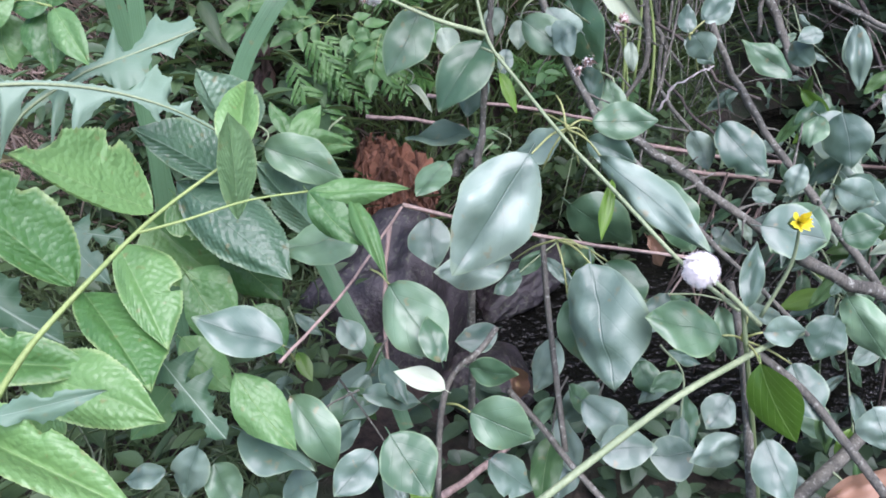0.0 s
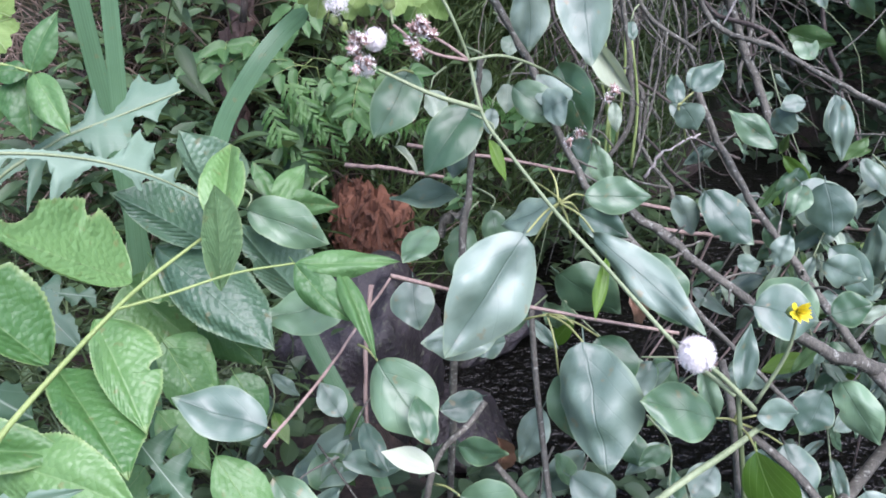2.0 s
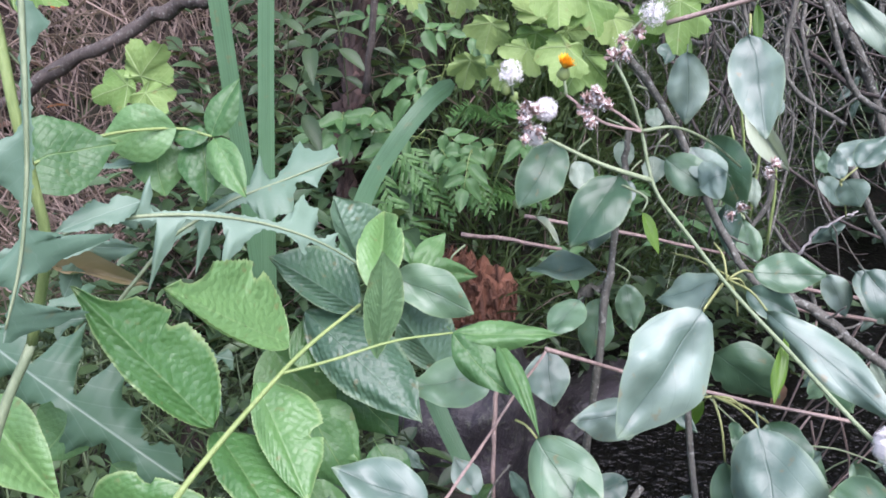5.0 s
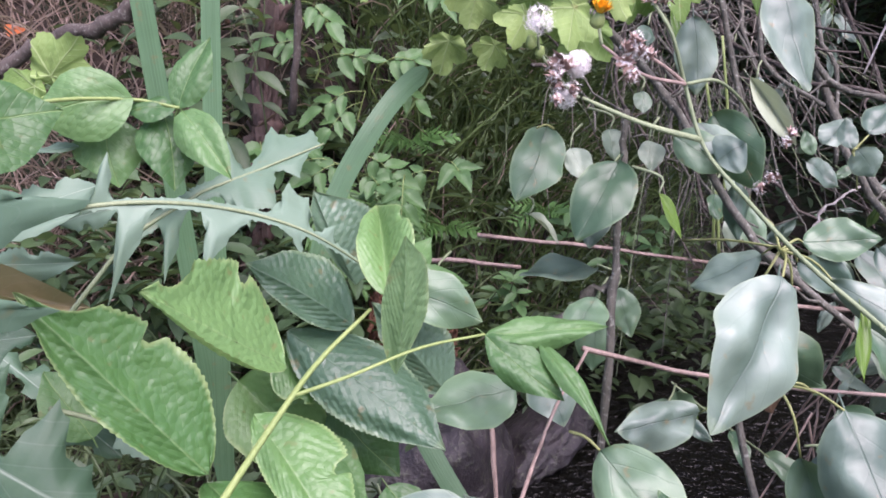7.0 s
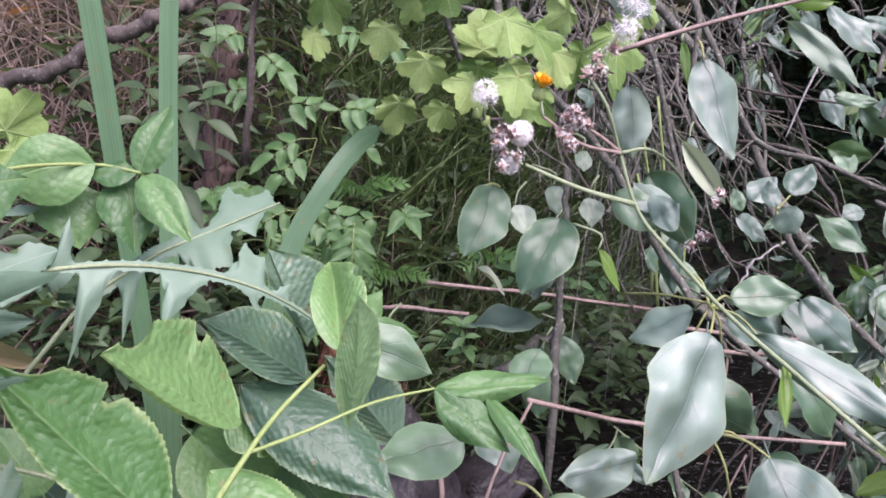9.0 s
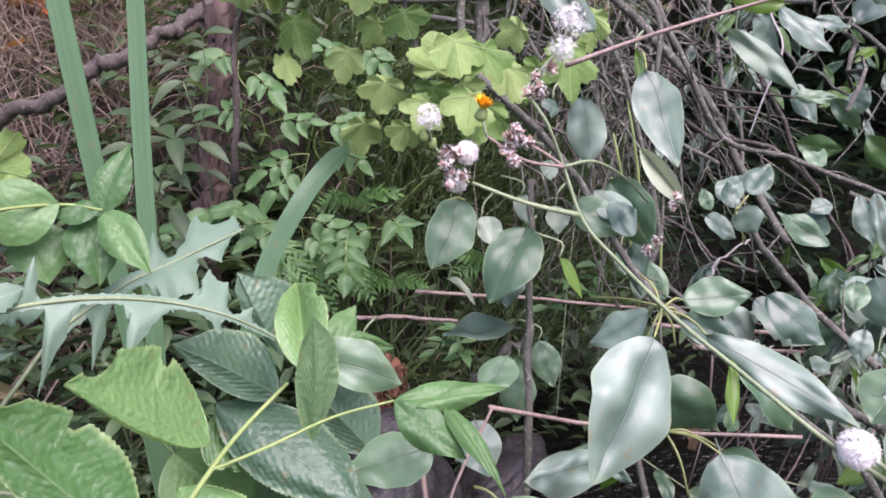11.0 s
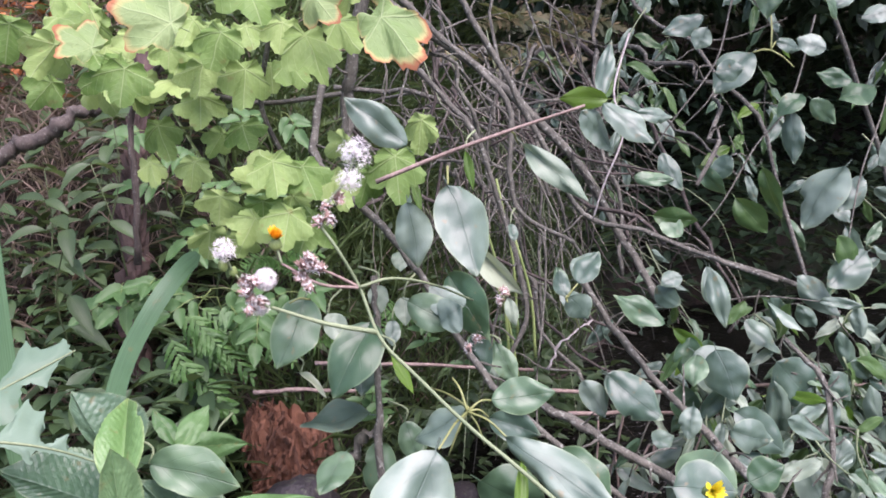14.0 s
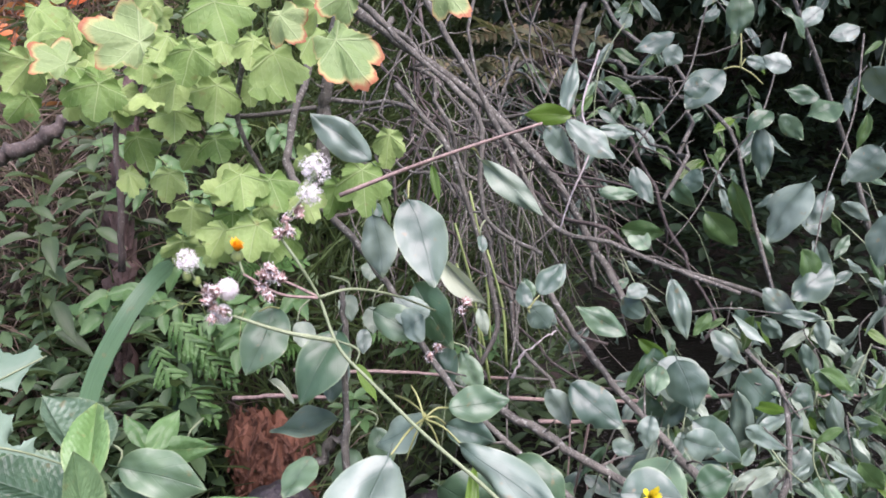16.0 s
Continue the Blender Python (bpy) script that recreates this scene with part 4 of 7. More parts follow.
lay(OVATE[3], shrub, (0.723, 0.992, 0.914), (0.747, 0.980, 0.837), 0.026, (-0.13, -0.97, 0.21))
lay(OVATE[0], shrub, (0.589, 0.903, 0.876), (0.642, 0.885, 0.822), 0.034, (-0.24, -0.96, 0.13))
lay(OVATE[0], shrub, (0.556, 0.904, 0.855), (0.574, 0.898, 0.800), 0.025, (-0.68, -0.73, 0.00))
lay(OVATE[5], shrub, (0.440, 0.854, 0.917), (0.455, 0.838, 0.858), 0.028, (-0.04, -0.97, 0.24))
lay(OVATE[5], shrub, (0.410, 0.857, 0.908), (0.382, 0.854, 0.901), 0.022, (-0.29, -0.67, 0.68))
lay(OVATE[6], shrub, (0.244, 0.747, 0.944), (0.270, 0.757, 0.975), 0.027, (-0.49, -0.76, 0.43))
lay(OVATE[2], shrub, (0.232, 0.747, 0.932), (0.228, 0.756, 0.958), 0.017, (-0.27, -0.95, 0.18))
lay(OVATE[8], shrub, (0.234, 0.746, 0.932), (0.250, 0.737, 0.909), 0.029, (-0.37, -0.93, 0.04))
lay(OVATE[1], shrub, (0.342, 0.760, 0.887), (0.291, 0.775, 0.919), 0.027, (0.13, -0.79, 0.59))
lay(OVATE[3], shrub, (0.399, 0.721, 0.798), (0.450, 0.705, 0.751), 0.040, (0.10, -0.88, 0.46))
lay(OVATE[2], shrub, (0.453, 0.710, 0.786), (0.500, 0.701, 0.760), 0.021, (0.02, -0.87, 0.50))
lay(OVATE[6], shrub, (0.396, 0.711, 0.747), (0.442, 0.696, 0.739), 0.027, (-0.03, -0.78, 0.63))
lay(OVATE[6], shrub, (0.525, 0.844, 0.793), (0.579, 0.830, 0.725), 0.056, (-0.27, -0.96, 0.12))
lay(OVATE[6], shrub, (0.521, 0.840, 0.771), (0.526, 0.831, 0.683), 0.027, (-0.74, -0.66, 0.14))
lay(OVATE[4], shrub, (0.433, 0.837, 0.834), (0.420, 0.824, 0.779), 0.032, (-0.68, -0.69, 0.26))
lay(OVATE[6], shrub, (0.517, 0.904, 0.825), (0.565, 0.883, 0.788), 0.036, (0.15, -0.82, 0.55))
lay(OVATE[10], shrub, (0.395, 0.833, 0.783), (0.402, 0.817, 0.738), 0.034, (-0.10, -0.97, 0.22))
lay(OVATE[1], shrub, (0.413, 0.841, 0.838), (0.399, 0.825, 0.792), 0.032, (-0.62, -0.73, 0.27))
lay(YOUNG[0], shrub, (0.394, 0.847, 0.849), (0.432, 0.834, 0.817), 0.017, (-0.29, -0.96, 0.05))
lay(OVATE[4], shrub, (0.442, 0.920, 0.941), (0.418, 0.934, 0.970), 0.029, (-0.02, -0.95, 0.32))
lay(OVATE[7], shrub, (0.637, 1.010, 0.931), (0.667, 0.998, 0.881), 0.020, (-0.55, -0.83, -0.06))
lay(OVATE[0], shrub, (0.753, 1.001, 0.980), (0.717, 1.003, 0.933), 0.032, (-0.55, -0.65, 0.53))
lay(OVATE[2], shrub, (0.767, 0.995, 0.963), (0.804, 0.982, 0.934), 0.021, (-0.44, -0.88, -0.18))
lay(OVATE[1], shrub, (0.349, 0.851, 1.029), (0.389, 0.834, 1.025), 0.019, (-0.13, -0.92, 0.38))
lay(OVATE[4], shrub, (0.516, 1.026, 1.011), (0.547, 1.004, 0.971), 0.026, (-0.47, -0.87, -0.10))
lay(OVATE[2], shrub, (0.564, 1.021, 1.023), (0.534, 1.029, 0.993), 0.029, (-0.41, -0.78, 0.48))
lay(OVATE[2], shrub, (0.815, 0.983, 1.041), (0.770, 0.990, 0.996), 0.051, (-0.24, -0.93, 0.29))
lay(OVATE[2], shrub, (0.738, 0.915, 1.151), (0.761, 0.909, 1.100), 0.051, (-0.87, -0.47, -0.16))
lay(OVATE[9], shrub, (0.639, 0.933, 1.156), (0.607, 0.946, 1.172), 0.029, (-0.13, -0.95, 0.27))
lay(OVATE[9], shrub, (0.502, 0.952, 1.135), (0.536, 0.943, 1.140), 0.029, (-0.16, -0.97, 0.16))
lay(OVATE[2], shrub, (0.129, 0.744, 0.935), (0.099, 0.762, 0.956), 0.037, (0.27, -0.70, 0.66))
lay(OVATE[0], shrub, (0.101, 0.726, 0.926), (0.120, 0.718, 0.943), 0.039, (-0.42, -0.72, 0.55))
lay(OVATE[0], shrub, (0.144, 0.775, 0.899), (0.153, 0.773, 0.843), 0.024, (-0.24, -0.95, 0.19))
lay(OVATE[10], shrub, (0.188, 0.795, 0.830), (0.171, 0.811, 0.872), 0.025, (-0.21, -0.96, 0.18))
lay(OVATE[9], shrub, (0.407, 0.820, 0.828), (0.447, 0.788, 0.790), 0.059, (-0.00, -0.84, 0.54))
lay(OVATE[10], shrub, (0.328, 0.622, 0.811), (0.287, 0.609, 0.774), 0.059, (-0.44, -0.36, 0.82))
lay(OVATE[11], shrub, (0.279, 0.760, 0.839), (0.327, 0.729, 0.795), 0.043, (-0.14, -0.90, 0.41))
lay(OVATE[5], shrub, (0.384, 0.864, 0.873), (0.399, 0.858, 0.902), 0.035, (-0.58, -0.65, 0.49))
lay(OVATE[0], shrub, (0.666, 0.876, 0.907), (0.609, 0.870, 0.870), 0.044, (-0.50, -0.56, 0.66))
lay(MID[0], shrub, (0.633, 0.886, 0.930), (0.653, 0.871, 0.873), 0.026, (-0.05, -0.97, 0.24))
lay(OVATE[5], shrub, (0.467, 0.831, 0.782), (0.435, 0.825, 0.748), 0.035, (-0.58, -0.62, 0.54))
lay(OVATE[0], shrub, (0.622, 0.863, 0.811), (0.641, 0.857, 0.750), 0.022, (-0.58, -0.81, 0.08))
lay(OVATE[6], shrub, (0.633, 0.854, 0.775), (0.673, 0.851, 0.748), 0.025, (-0.22, -0.97, 0.12))
lay(MID[1], shrub, (0.641, 0.853, 0.778), (0.688, 0.839, 0.751), 0.022, (0.09, -0.81, 0.57))
lay(OVATE[0], shrub, (0.596, 0.838, 0.770), (0.618, 0.829, 0.734), 0.031, (-0.13, -0.97, 0.22))
lay(OVATE[0], shrub, (0.639, 0.827, 0.754), (0.653, 0.809, 0.685), 0.025, (-0.16, -0.97, 0.20))
lay(OVATE[11], shrub, (0.636, 0.789, 0.719), (0.655, 0.779, 0.662), 0.032, (-0.69, -0.73, -0.01))
lay(MID[0], shrub, (0.658, 0.790, 0.738), (0.687, 0.780, 0.716), 0.018, (-0.03, -0.93, 0.36))
lay(OVATE[0], shrub, (0.552, 0.754, 0.732), (0.533, 0.745, 0.690), 0.032, (-0.66, -0.67, 0.35))
lay(OVATE[10], shrub, (0.549, 0.728, 0.704), (0.583, 0.723, 0.667), 0.025, (-0.08, -0.96, 0.27))
lay(OVATE[9], shrub, (0.472, 0.715, 0.728), (0.493, 0.704, 0.688), 0.038, (0.05, -0.95, 0.31))
lay(OVATE[0], shrub, (0.606, 0.887, 0.813), (0.584, 0.891, 0.844), 0.022, (-0.35, -0.93, 0.07))
lay(MID[0], shrub, (0.614, 0.739, 0.710), (0.640, 0.728, 0.676), 0.024, (-0.30, -0.95, 0.09))
lay(OVATE[9], shrub, (0.650, 0.857, 0.803), (0.645, 0.864, 0.846), 0.019, (-0.69, -0.72, 0.11))

PETIOLE = bark_material("petiole_yellow_green", (0.17, 0.2, 0.065), (0.3, 0.325, 0.13), 60, rough=0.5)
HUB = Vector((0.101, 0.616, 0.884))
for p in ((0.066, 0.550, 0.888), (0.124, 0.628, 0.886), (0.121, 0.626, 0.872), (0.128, 0.590, 0.868), (0.106, 0.648, 0.871), (0.114, 0.616, 0.853), (0.095, 0.643, 0.904), (0.083, 0.614, 0.849)):
    tube("petiole", [HUB, HUB.lerp(Vector(p), 0.5) + Vector((0, -0.004, 0.006)), p], 0.0011, 0.0008, PETIOLE, shrub, sides=5, steps=4)
HUB = Vector((0.095, 0.586, 0.797))
for p in ((0.116, 0.542, 0.799), (0.138, 0.578, 0.781), (0.105, 0.563, 0.753), (0.063, 0.631, 0.752), (0.115, 0.574, 0.795)):
    tube("petiole", [HUB, HUB.lerp(Vector(p), 0.5) + Vector((0, -0.004, 0.006)), p], 0.0011, 0.0008, PETIOLE, shrub, sides=5, steps=4)
HUB = Vector((0.231, 0.506, 0.752))
for p in ((0.213, 0.499, 0.760), (0.244, 0.500, 0.762), (0.226, 0.456, 0.765), (0.279, 0.513, 0.723), (0.232, 0.509, 0.779)):
    tube("petiole", [HUB, HUB.lerp(Vector(p), 0.5) + Vector((0, -0.004, 0.004)), p], 0.0011, 0.0008, PETIOLE, shrub, sides=5, steps=4)
HUB = Vector((0.231, 0.746, 0.930))
for p in ((0.244, 0.747, 0.944), (0.232, 0.747, 0.932), (0.234, 0.746, 0.932), (0.248, 0.757, 0.894)):
    tube("petiole", [HUB, HUB.lerp(Vector(p), 0.5) + Vector((0, -0.002, 0.002)), p], 0.0012, 0.0008, PETIOLE, shrub, sides=5, steps=3)
HUB = Vector((0.631, 1.039, 1.160))
for p in ((0.606, 1.043, 1.158), (0.639, 1.040, 1.171), (0.636, 1.048, 1.206), (0.660, 1.029, 1.135)):
    tube("petiole", [HUB, HUB.lerp(Vector(p), 0.5) + Vector((0, -0.002, 0.002)), p], 0.0015, 0.001, PETIOLE, shrub, sides=5, steps=3)
for a, b in (((0.111, 0.694, 1.076), (0.107, 0.676, 1.063)), ((0.168, 0.690, 1.102), (0.188, 0.745, 1.086)), ((0.091, 0.753, 0.852), (0.104, 0.623, 0.884)), ((-0.059, 0.557, 0.785), (-0.043, 0.543, 0.779)), ((-0.119, 0.514, 0.725), (-0.120, 0.487, 0.759)),
             ((0.003, 0.506, 0.688), (0.021, 0.479, 0.702)), ((-0.018, 0.795, 0.944), (-0.037, 0.778, 0.947))):
    tube("petiole", [a, Vector(a).lerp(Vector(b), 0.5) + Vector((0, 0, 0.003)), b], 0.0012, 0.0009, PETIOLE, shrub, sides=5, steps=3)

# ---- the sapling with pleated leaves ----
pleated = thing("sapling", "young leafy plant with pleated bright green toothed leaves, partly eaten", "plant", (-0.42, 0.42, 0.42))
tube("stem", [(-0.279, 0.350, 0.779), (-0.274, 0.405, 0.796), (-0.264, 0.445, 0.808), (-0.231, 0.515, 0.834), (-0.212, 0.555, 0.844), (-0.183, 0.596, 0.857)], 0.0026, 0.0013, STEM_GREEN, pleated)
tube("stem", [(-0.227, 0.522, 0.836), (-0.196, 0.540, 0.838), (-0.153, 0.565, 0.843), (-0.110, 0.587, 0.841)], 0.0013, 0.0009, STEM_GREEN, pleated, sides=5)
tube("stem", [(-0.371, 0.469, 0.880), (-0.349, 0.465, 0.946), (-0.347, 0.460, 0.988), (-0.351, 0.460, 1.032), (-0.359, 0.470, 1.080), (-0.372, 0.480, 1.150)], 0.0034, 0.003, STEM_GREEN, pleated)
tube("stem", [(-0.382, 0.512, 0.982), (-0.355, 0.561, 0.992), (-0.320, 0.605, 0.989), (-0.293, 0.605, 0.984)], 0.0013, 0.0011, STEM_GREEN, pleated, sides=5)
tube("stem", [(-0.161, 0.716, 0.783), (-0.157, 0.748, 0.806), (-0.154, 0.755, 0.824)], 0.002, 0.0015, STEM_GREEN, pleated, sides=5)
tube("stem", [*[(-0.279, 0.350, 0.779)], (-0.36, 0.3, 0.6), (-0.4, 0.4, 0.37)], 0.0026, 0.004, STEM_GREEN, pleated)
tube("stem", [(-0.371, 0.469, 0.880), (-0.400, 0.445, 0.800), (-0.5, 0.44, 0.5), (-0.5, 0.42, 0.37)], 0.0032, 0.004, STEM_PALE, pleated)


def folded_leaf(base, tip, upper, lower, bow=(0, 0, 0), seed=0, bites=(), veins=12, mat=PLEAT_LEAF, parent=pleated):
    """A quilted leaf folded along its midrib: upper and lower are how far each half reaches out at its broadest."""
    r = random.Random(seed)
    base, tip, bow = Vector(base), Vector(tip), Vector(bow)
    axis = (tip - base).normalized()
    rows, cols = 70, 8
    verts, uvs, faces, rim = [], [], [], []
    size = (tip - base).length
    for sign, reach in ((1, Vector(upper)), (-1, Vector(lower))):
        n = axis.cross(reach).normalized() * sign
        b0 = len(verts)
        for i in range(rows + 1):
            v = i / rows
            f = max(0.01, 2 * profile("pleat", v))
            c = base.lerp(tip, v) + bow * math.sin(math.pi * v)
            edge = 1 + 0.018 * (1 if i % 2 else -1) * (0.5 + r.random()) + 0.04 * noise.noise(Vector((v * 6, sign, seed)))
            for side, at, wide, deep in bites:
                if side == sign and abs(v - at) < wide:
                    edge *= 1 - deep * (1 - ((v - at) / wide) ** 2) ** 0.5
            for j in range(cols + 1):
                q = j / cols
                pleat = math.cos(2 * math.pi * veins * (v - 0.275 * q * f - 0.12 * (q * f) ** 2))
                lift = 0.03 * math.sin(math.pi * q) * math.sin(math.pi * v) + 0.0034 * pleat * q ** 0.6 * math.sin(math.pi * v)
                lift += 0.05 * q * noise.noise(Vector((v * 3, q * 2, seed + sign))) + 0.006 * noise.noise(Vector((v * 30, q * 9, seed + sign)))
                verts.append(c + reach * (f * q * edge) + axis * (0.05 * size * f * q * q) + n * (lift * size))
                uvs.append((0.5 + sign * 0.5 * q * f, v))
                rim.append(max(q, v if v > 0.93 else 0))
        for i in range(rows):
            for j in range(cols):
                a = b0 + i * (cols + 1) + j
                face = (a, a + 1, a + cols + 2, a + cols + 1)
                faces.append(face if sign > 0 else face[::-1])
    return under(new("leaf", mesh_from("leaf", verts, faces, mat, uvs, rim=rim)), parent)


folded_leaf((-0.272, 0.500, 0.803), (-0.350, 0.486, 0.913), (0.022, 0.026, 0.016), (-0.008, -0.012, -0.008), (0, -0.002, 0.002), 1, [(1, 0.5, 0.035, 0.25), (1, 0.86, 0.12, 0.45)])
folded_leaf((-0.237, 0.583, 0.826), (-0.299, 0.509, 0.904), (0.003, 0.036, 0.032), (0.009, -0.010, -0.011), (0, -0.002, 0), 2, [(1, 0.36, 0.05, 0.22), (1, 0.8, 0.1, 0.45)])
folded_leaf((-0.252, 0.540, 0.816), (-0.200, 0.470, 0.767), (0.026, 0.018, 0.006), (-0.011, -0.010, -0.005), (0, 0, 0.004), 3, [(1, 0.55, 0.05, 0.35)])
folded_leaf((-0.277, 0.520, 0.785), (-0.205, 0.440, 0.752), (0.030, 0.026, -0.004), (-0.020, -0.004, 0.005), (0, 0, 0.004), 4)
folded_leaf((-0.168, 0.580, 0.819), (-0.162, 0.570, 0.913), (0.017, 0.008, 0.012), (-0.013, 0.000, 0.008), (0.002, -0.004, 0), 5, mat=PLEAT_PALE)
folded_leaf((-0.195, 0.660, 0.821), (-0.266, 0.640, 0.876), (0.012, 0.038, 0.016), (-0.004, -0.006, -0.015), (0, -0.004, 0.004), 6, mat=PLEAT_BLUE)
folded_leaf((-0.192, 0.700, 0.838), (-0.222, 0.700, 0.912), (0.036, 0.018, 0.013), (-0.014, 0.000, 0.008), (0, -0.006, 0), 7, mat=PLEAT_BLUE)
folded_leaf((-0.242, 0.660, 0.818), (-0.133, 0.600, 0.750), (0.028, 0.030, 0.006), (-0.019, -0.006, -0.021), (0, -0.004, 0.004), 8, mat=PLEAT_BLUE)
folded_leaf((-0.120, 0.700, 0.742), (-0.180, 0.700, 0.823), (0.028, 0.034, 0.008), (-0.014, 0.000, -0.014), (0, -0.006, 0.002), 9, [(-1, 0.6, 0.06, 0.3)], mat=PLEAT_BLUE)
folded_leaf((-0.300, 0.450, 0.760), (-0.190, 0.420, 0.742), (0.004, 0.024, 0.016), (-0.004, -0.014, -0.020), (0, 0, 0.006), 10)
lay(PLEAT[0], pleated, (-0.248, 0.665, 0.804), (-0.205, 0.653, 0.766), 0.048, (0.13, -0.89, 0.44))
lay(PLEAT_SMALL[3], pleated, (-0.110, 0.587, 0.841), (-0.027, 0.585, 0.847), 0.023, (-0.07, -0.74, 0.67))
lay(PLEAT_SMALL[3], pleated, (-0.110, 0.587, 0.841), (-0.066, 0.549, 0.812), 0.029, (-0.27, -0.76, 0.59))
lay(PLEAT_SMALL[0], pleated, (-0.074, 0.584, 0.836), (-0.043, 0.520, 0.800), 0.018, (0.01, -0.48, 0.88))
lay(PLEAT[1], pleated, (-0.294, 0.372, 0.778), (-0.180, 0.336, 0.753), 0.039, (0.07, -0.41, 0.91))
lay(PLEAT[1], pleated, (-0.340, 0.457, 0.766), (-0.246, 0.441, 0.778), 0.043, (-0.20, -0.61, 0.77))
lay(PLEAT_SMALL[3], pleated, (-0.159, 0.485, 0.735), (-0.109, 0.443, 0.697), 0.038, (0.03, -0.64, 0.77))
lay(PLEAT_SMALL[1], pleated, (-0.223, 0.556, 0.718), (-0.176, 0.527, 0.686), 0.036, (0.21, -0.56, 0.80))
lay(PLEAT[1], pleated, (-0.295, 0.477, 0.720), (-0.321, 0.451, 0.670), 0.043, (0.12, -0.90, 0.41))
lay(PLEAT_SMALL[1], pleated, (-0.319, 0.605, 0.989), (-0.365, 0.579, 0.985), 0.043, (0.44, -0.81, 0.39))
lay(PLEAT_SMALL[2], pleated, (-0.390, 0.511, 0.980), (-0.337, 0.543, 0.997), 0.054, (0.28, -0.77, 0.58))
lay(PLEAT_SMALL[0], pleated, (-0.294, 0.605, 0.984), (-0.276, 0.624, 1.026), 0.024, (0.05, -0.92, 0.38))
lay(PLEAT_SMALL[0], pleated, (-0.304, 0.614, 0.980), (-0.296, 0.587, 0.940), 0.035, (0.14, -0.81, 0.57))
lay(PLEAT_SMALL[0], pleated, (-0.292, 0.605, 0.983), (-0.263, 0.572, 0.950), 0.026, (-0.27, -0.79, 0.56))
lay(PLEAT_SMALL[3], pleated, (-0.295, 0.605, 0.984), (-0.324, 0.603, 0.984), 0.020, (0.04, -0.61, 0.79))
lay(PLEAT_SMALL[3], pleated, (-0.338, 0.615, 0.979), (-0.329, 0.595, 0.940), 0.040, (0.20, -0.85, 0.49))
lay(PLEAT_SMALL[1], pleated, (-0.155, 0.754, 0.821), (-0.124, 0.780, 0.854), 0.026, (0.22, -0.85, 0.47))
lay(PLEAT_SMALL[2], pleated, (-0.154, 0.754, 0.822), (-0.088, 0.766, 0.814), 0.027, (0.21, -0.87, 0.44))
lay(PLEAT_SMALL[1], pleated, (-0.155, 0.754, 0.823), (-0.171, 0.769, 0.861), 0.020, (0.65, -0.58, 0.49))
lay(PLEAT[0], pleated, (-0.172, 0.613, 0.860), (-0.176, 0.686, 0.910), 0.039, (-0.07, -0.56, 0.82))
lay(PLEAT[1], pleated, (-0.284, 0.690, 0.765), (-0.214, 0.661, 0.708), 0.074, (0.02, -0.88, 0.48))
lay(PLEAT_SMALL[1], pleated, (-0.213, 0.687, 0.746), (-0.162, 0.658, 0.692), 0.053, (-0.09, -0.91, 0.41))
lay(PLEAT_SMALL[1], pleated, (-0.229, 0.618, 0.739), (-0.185, 0.589, 0.685), 0.047, (0.23, -0.76, 0.61))
lay(PLEAT_SMALL[0], pleated, (-0.173, 0.613, 0.716), (-0.145, 0.588, 0.677), 0.040, (0.14, -0.79, 0.60))
lay(PLEAT_SMALL[2], pleated, (-0.426, 0.609, 0.748), (-0.462, 0.577, 0.702), 0.055, (0.17, -0.87, 0.47))
lay(PLEAT_SMALL[0], pleated, (-0.383, 0.653, 0.742), (-0.415, 0.670, 0.791), 0.050, (0.64, -0.49, 0.59))
lay(PLEAT[0], pleated, (-0.427, 0.488, 0.824), (-0.361, 0.451, 0.775), 0.048, (0.19, -0.64, 0.75))
lay(PLEAT_SMALL[1], pleated, (-0.389, 0.574, 0.710), (-0.325, 0.556, 0.682), 0.045, (0.09, -0.73, 0.67))
lay(PLEAT_SMALL[2], pleated, (-0.235, 0.626, 0.744), (-0.186, 0.598, 0.713), 0.046, (0.10, -0.66, 0.75))
lay(PLEAT_SMALL[2], pleated, (-0.229, 0.527, 0.686), (-0.263, 0.500, 0.655), 0.038, (0.02, -0.75, 0.66))

# ---- sowthistle ----
sow = thing("sowthistle", "sowthistle with lobed blue-green leaves, seed heads and yellow flowers", "plant", (0.3, 0.45, 0.42))
tube("stem", [(0.217, 0.487, 0.790), (0.178, 0.511, 0.816), (0.129, 0.552, 0.859), (0.094, 0.577, 0.890), (0.058, 0.598, 0.929), (0.035, 0.609, 0.957), (0.023, 0.621, 0.996), (0.009, 0.616, 1.028), (-0.003, 0.623, 1.048)], 0.0018, 0.0012, STEM_PALE, sow)
tube("stem", [(0.056, 0.364, 0.720), (0.111, 0.398, 0.741), (0.161, 0.429, 0.757), (0.211, 0.464, 0.759), (0.257, 0.512, 0.742), (0.320, 0.583, 0.705)], 0.0028, 0.0022, STEM_PALE, sow)
tube("stem", [(0.234, 0.486, 0.778), (0.207, 0.488, 0.804), (0.185, 0.491, 0.821)], 0.0022, 0.0016, STEM_PALE, sow, sides=5)
tube("stem", [(0.033, 0.611, 0.962), (-0.005, 0.615, 0.972), (-0.045, 0.621, 0.988)], 0.0022, 0.0013, STEM_PALE, sow, sides=5)
tube("stem", [(0.022, 0.618, 0.997), (-0.007, 0.618, 1.003), (-0.034, 0.622, 1.021)], 0.0014, 0.001, STEM_RED, sow, sides=5)
tube("stem", [(0.021, 0.619, 0.998), (0.005, 0.617, 1.009), (-0.012, 0.617, 1.018)], 0.0014, 0.001, STEM_RED, sow, sides=5)
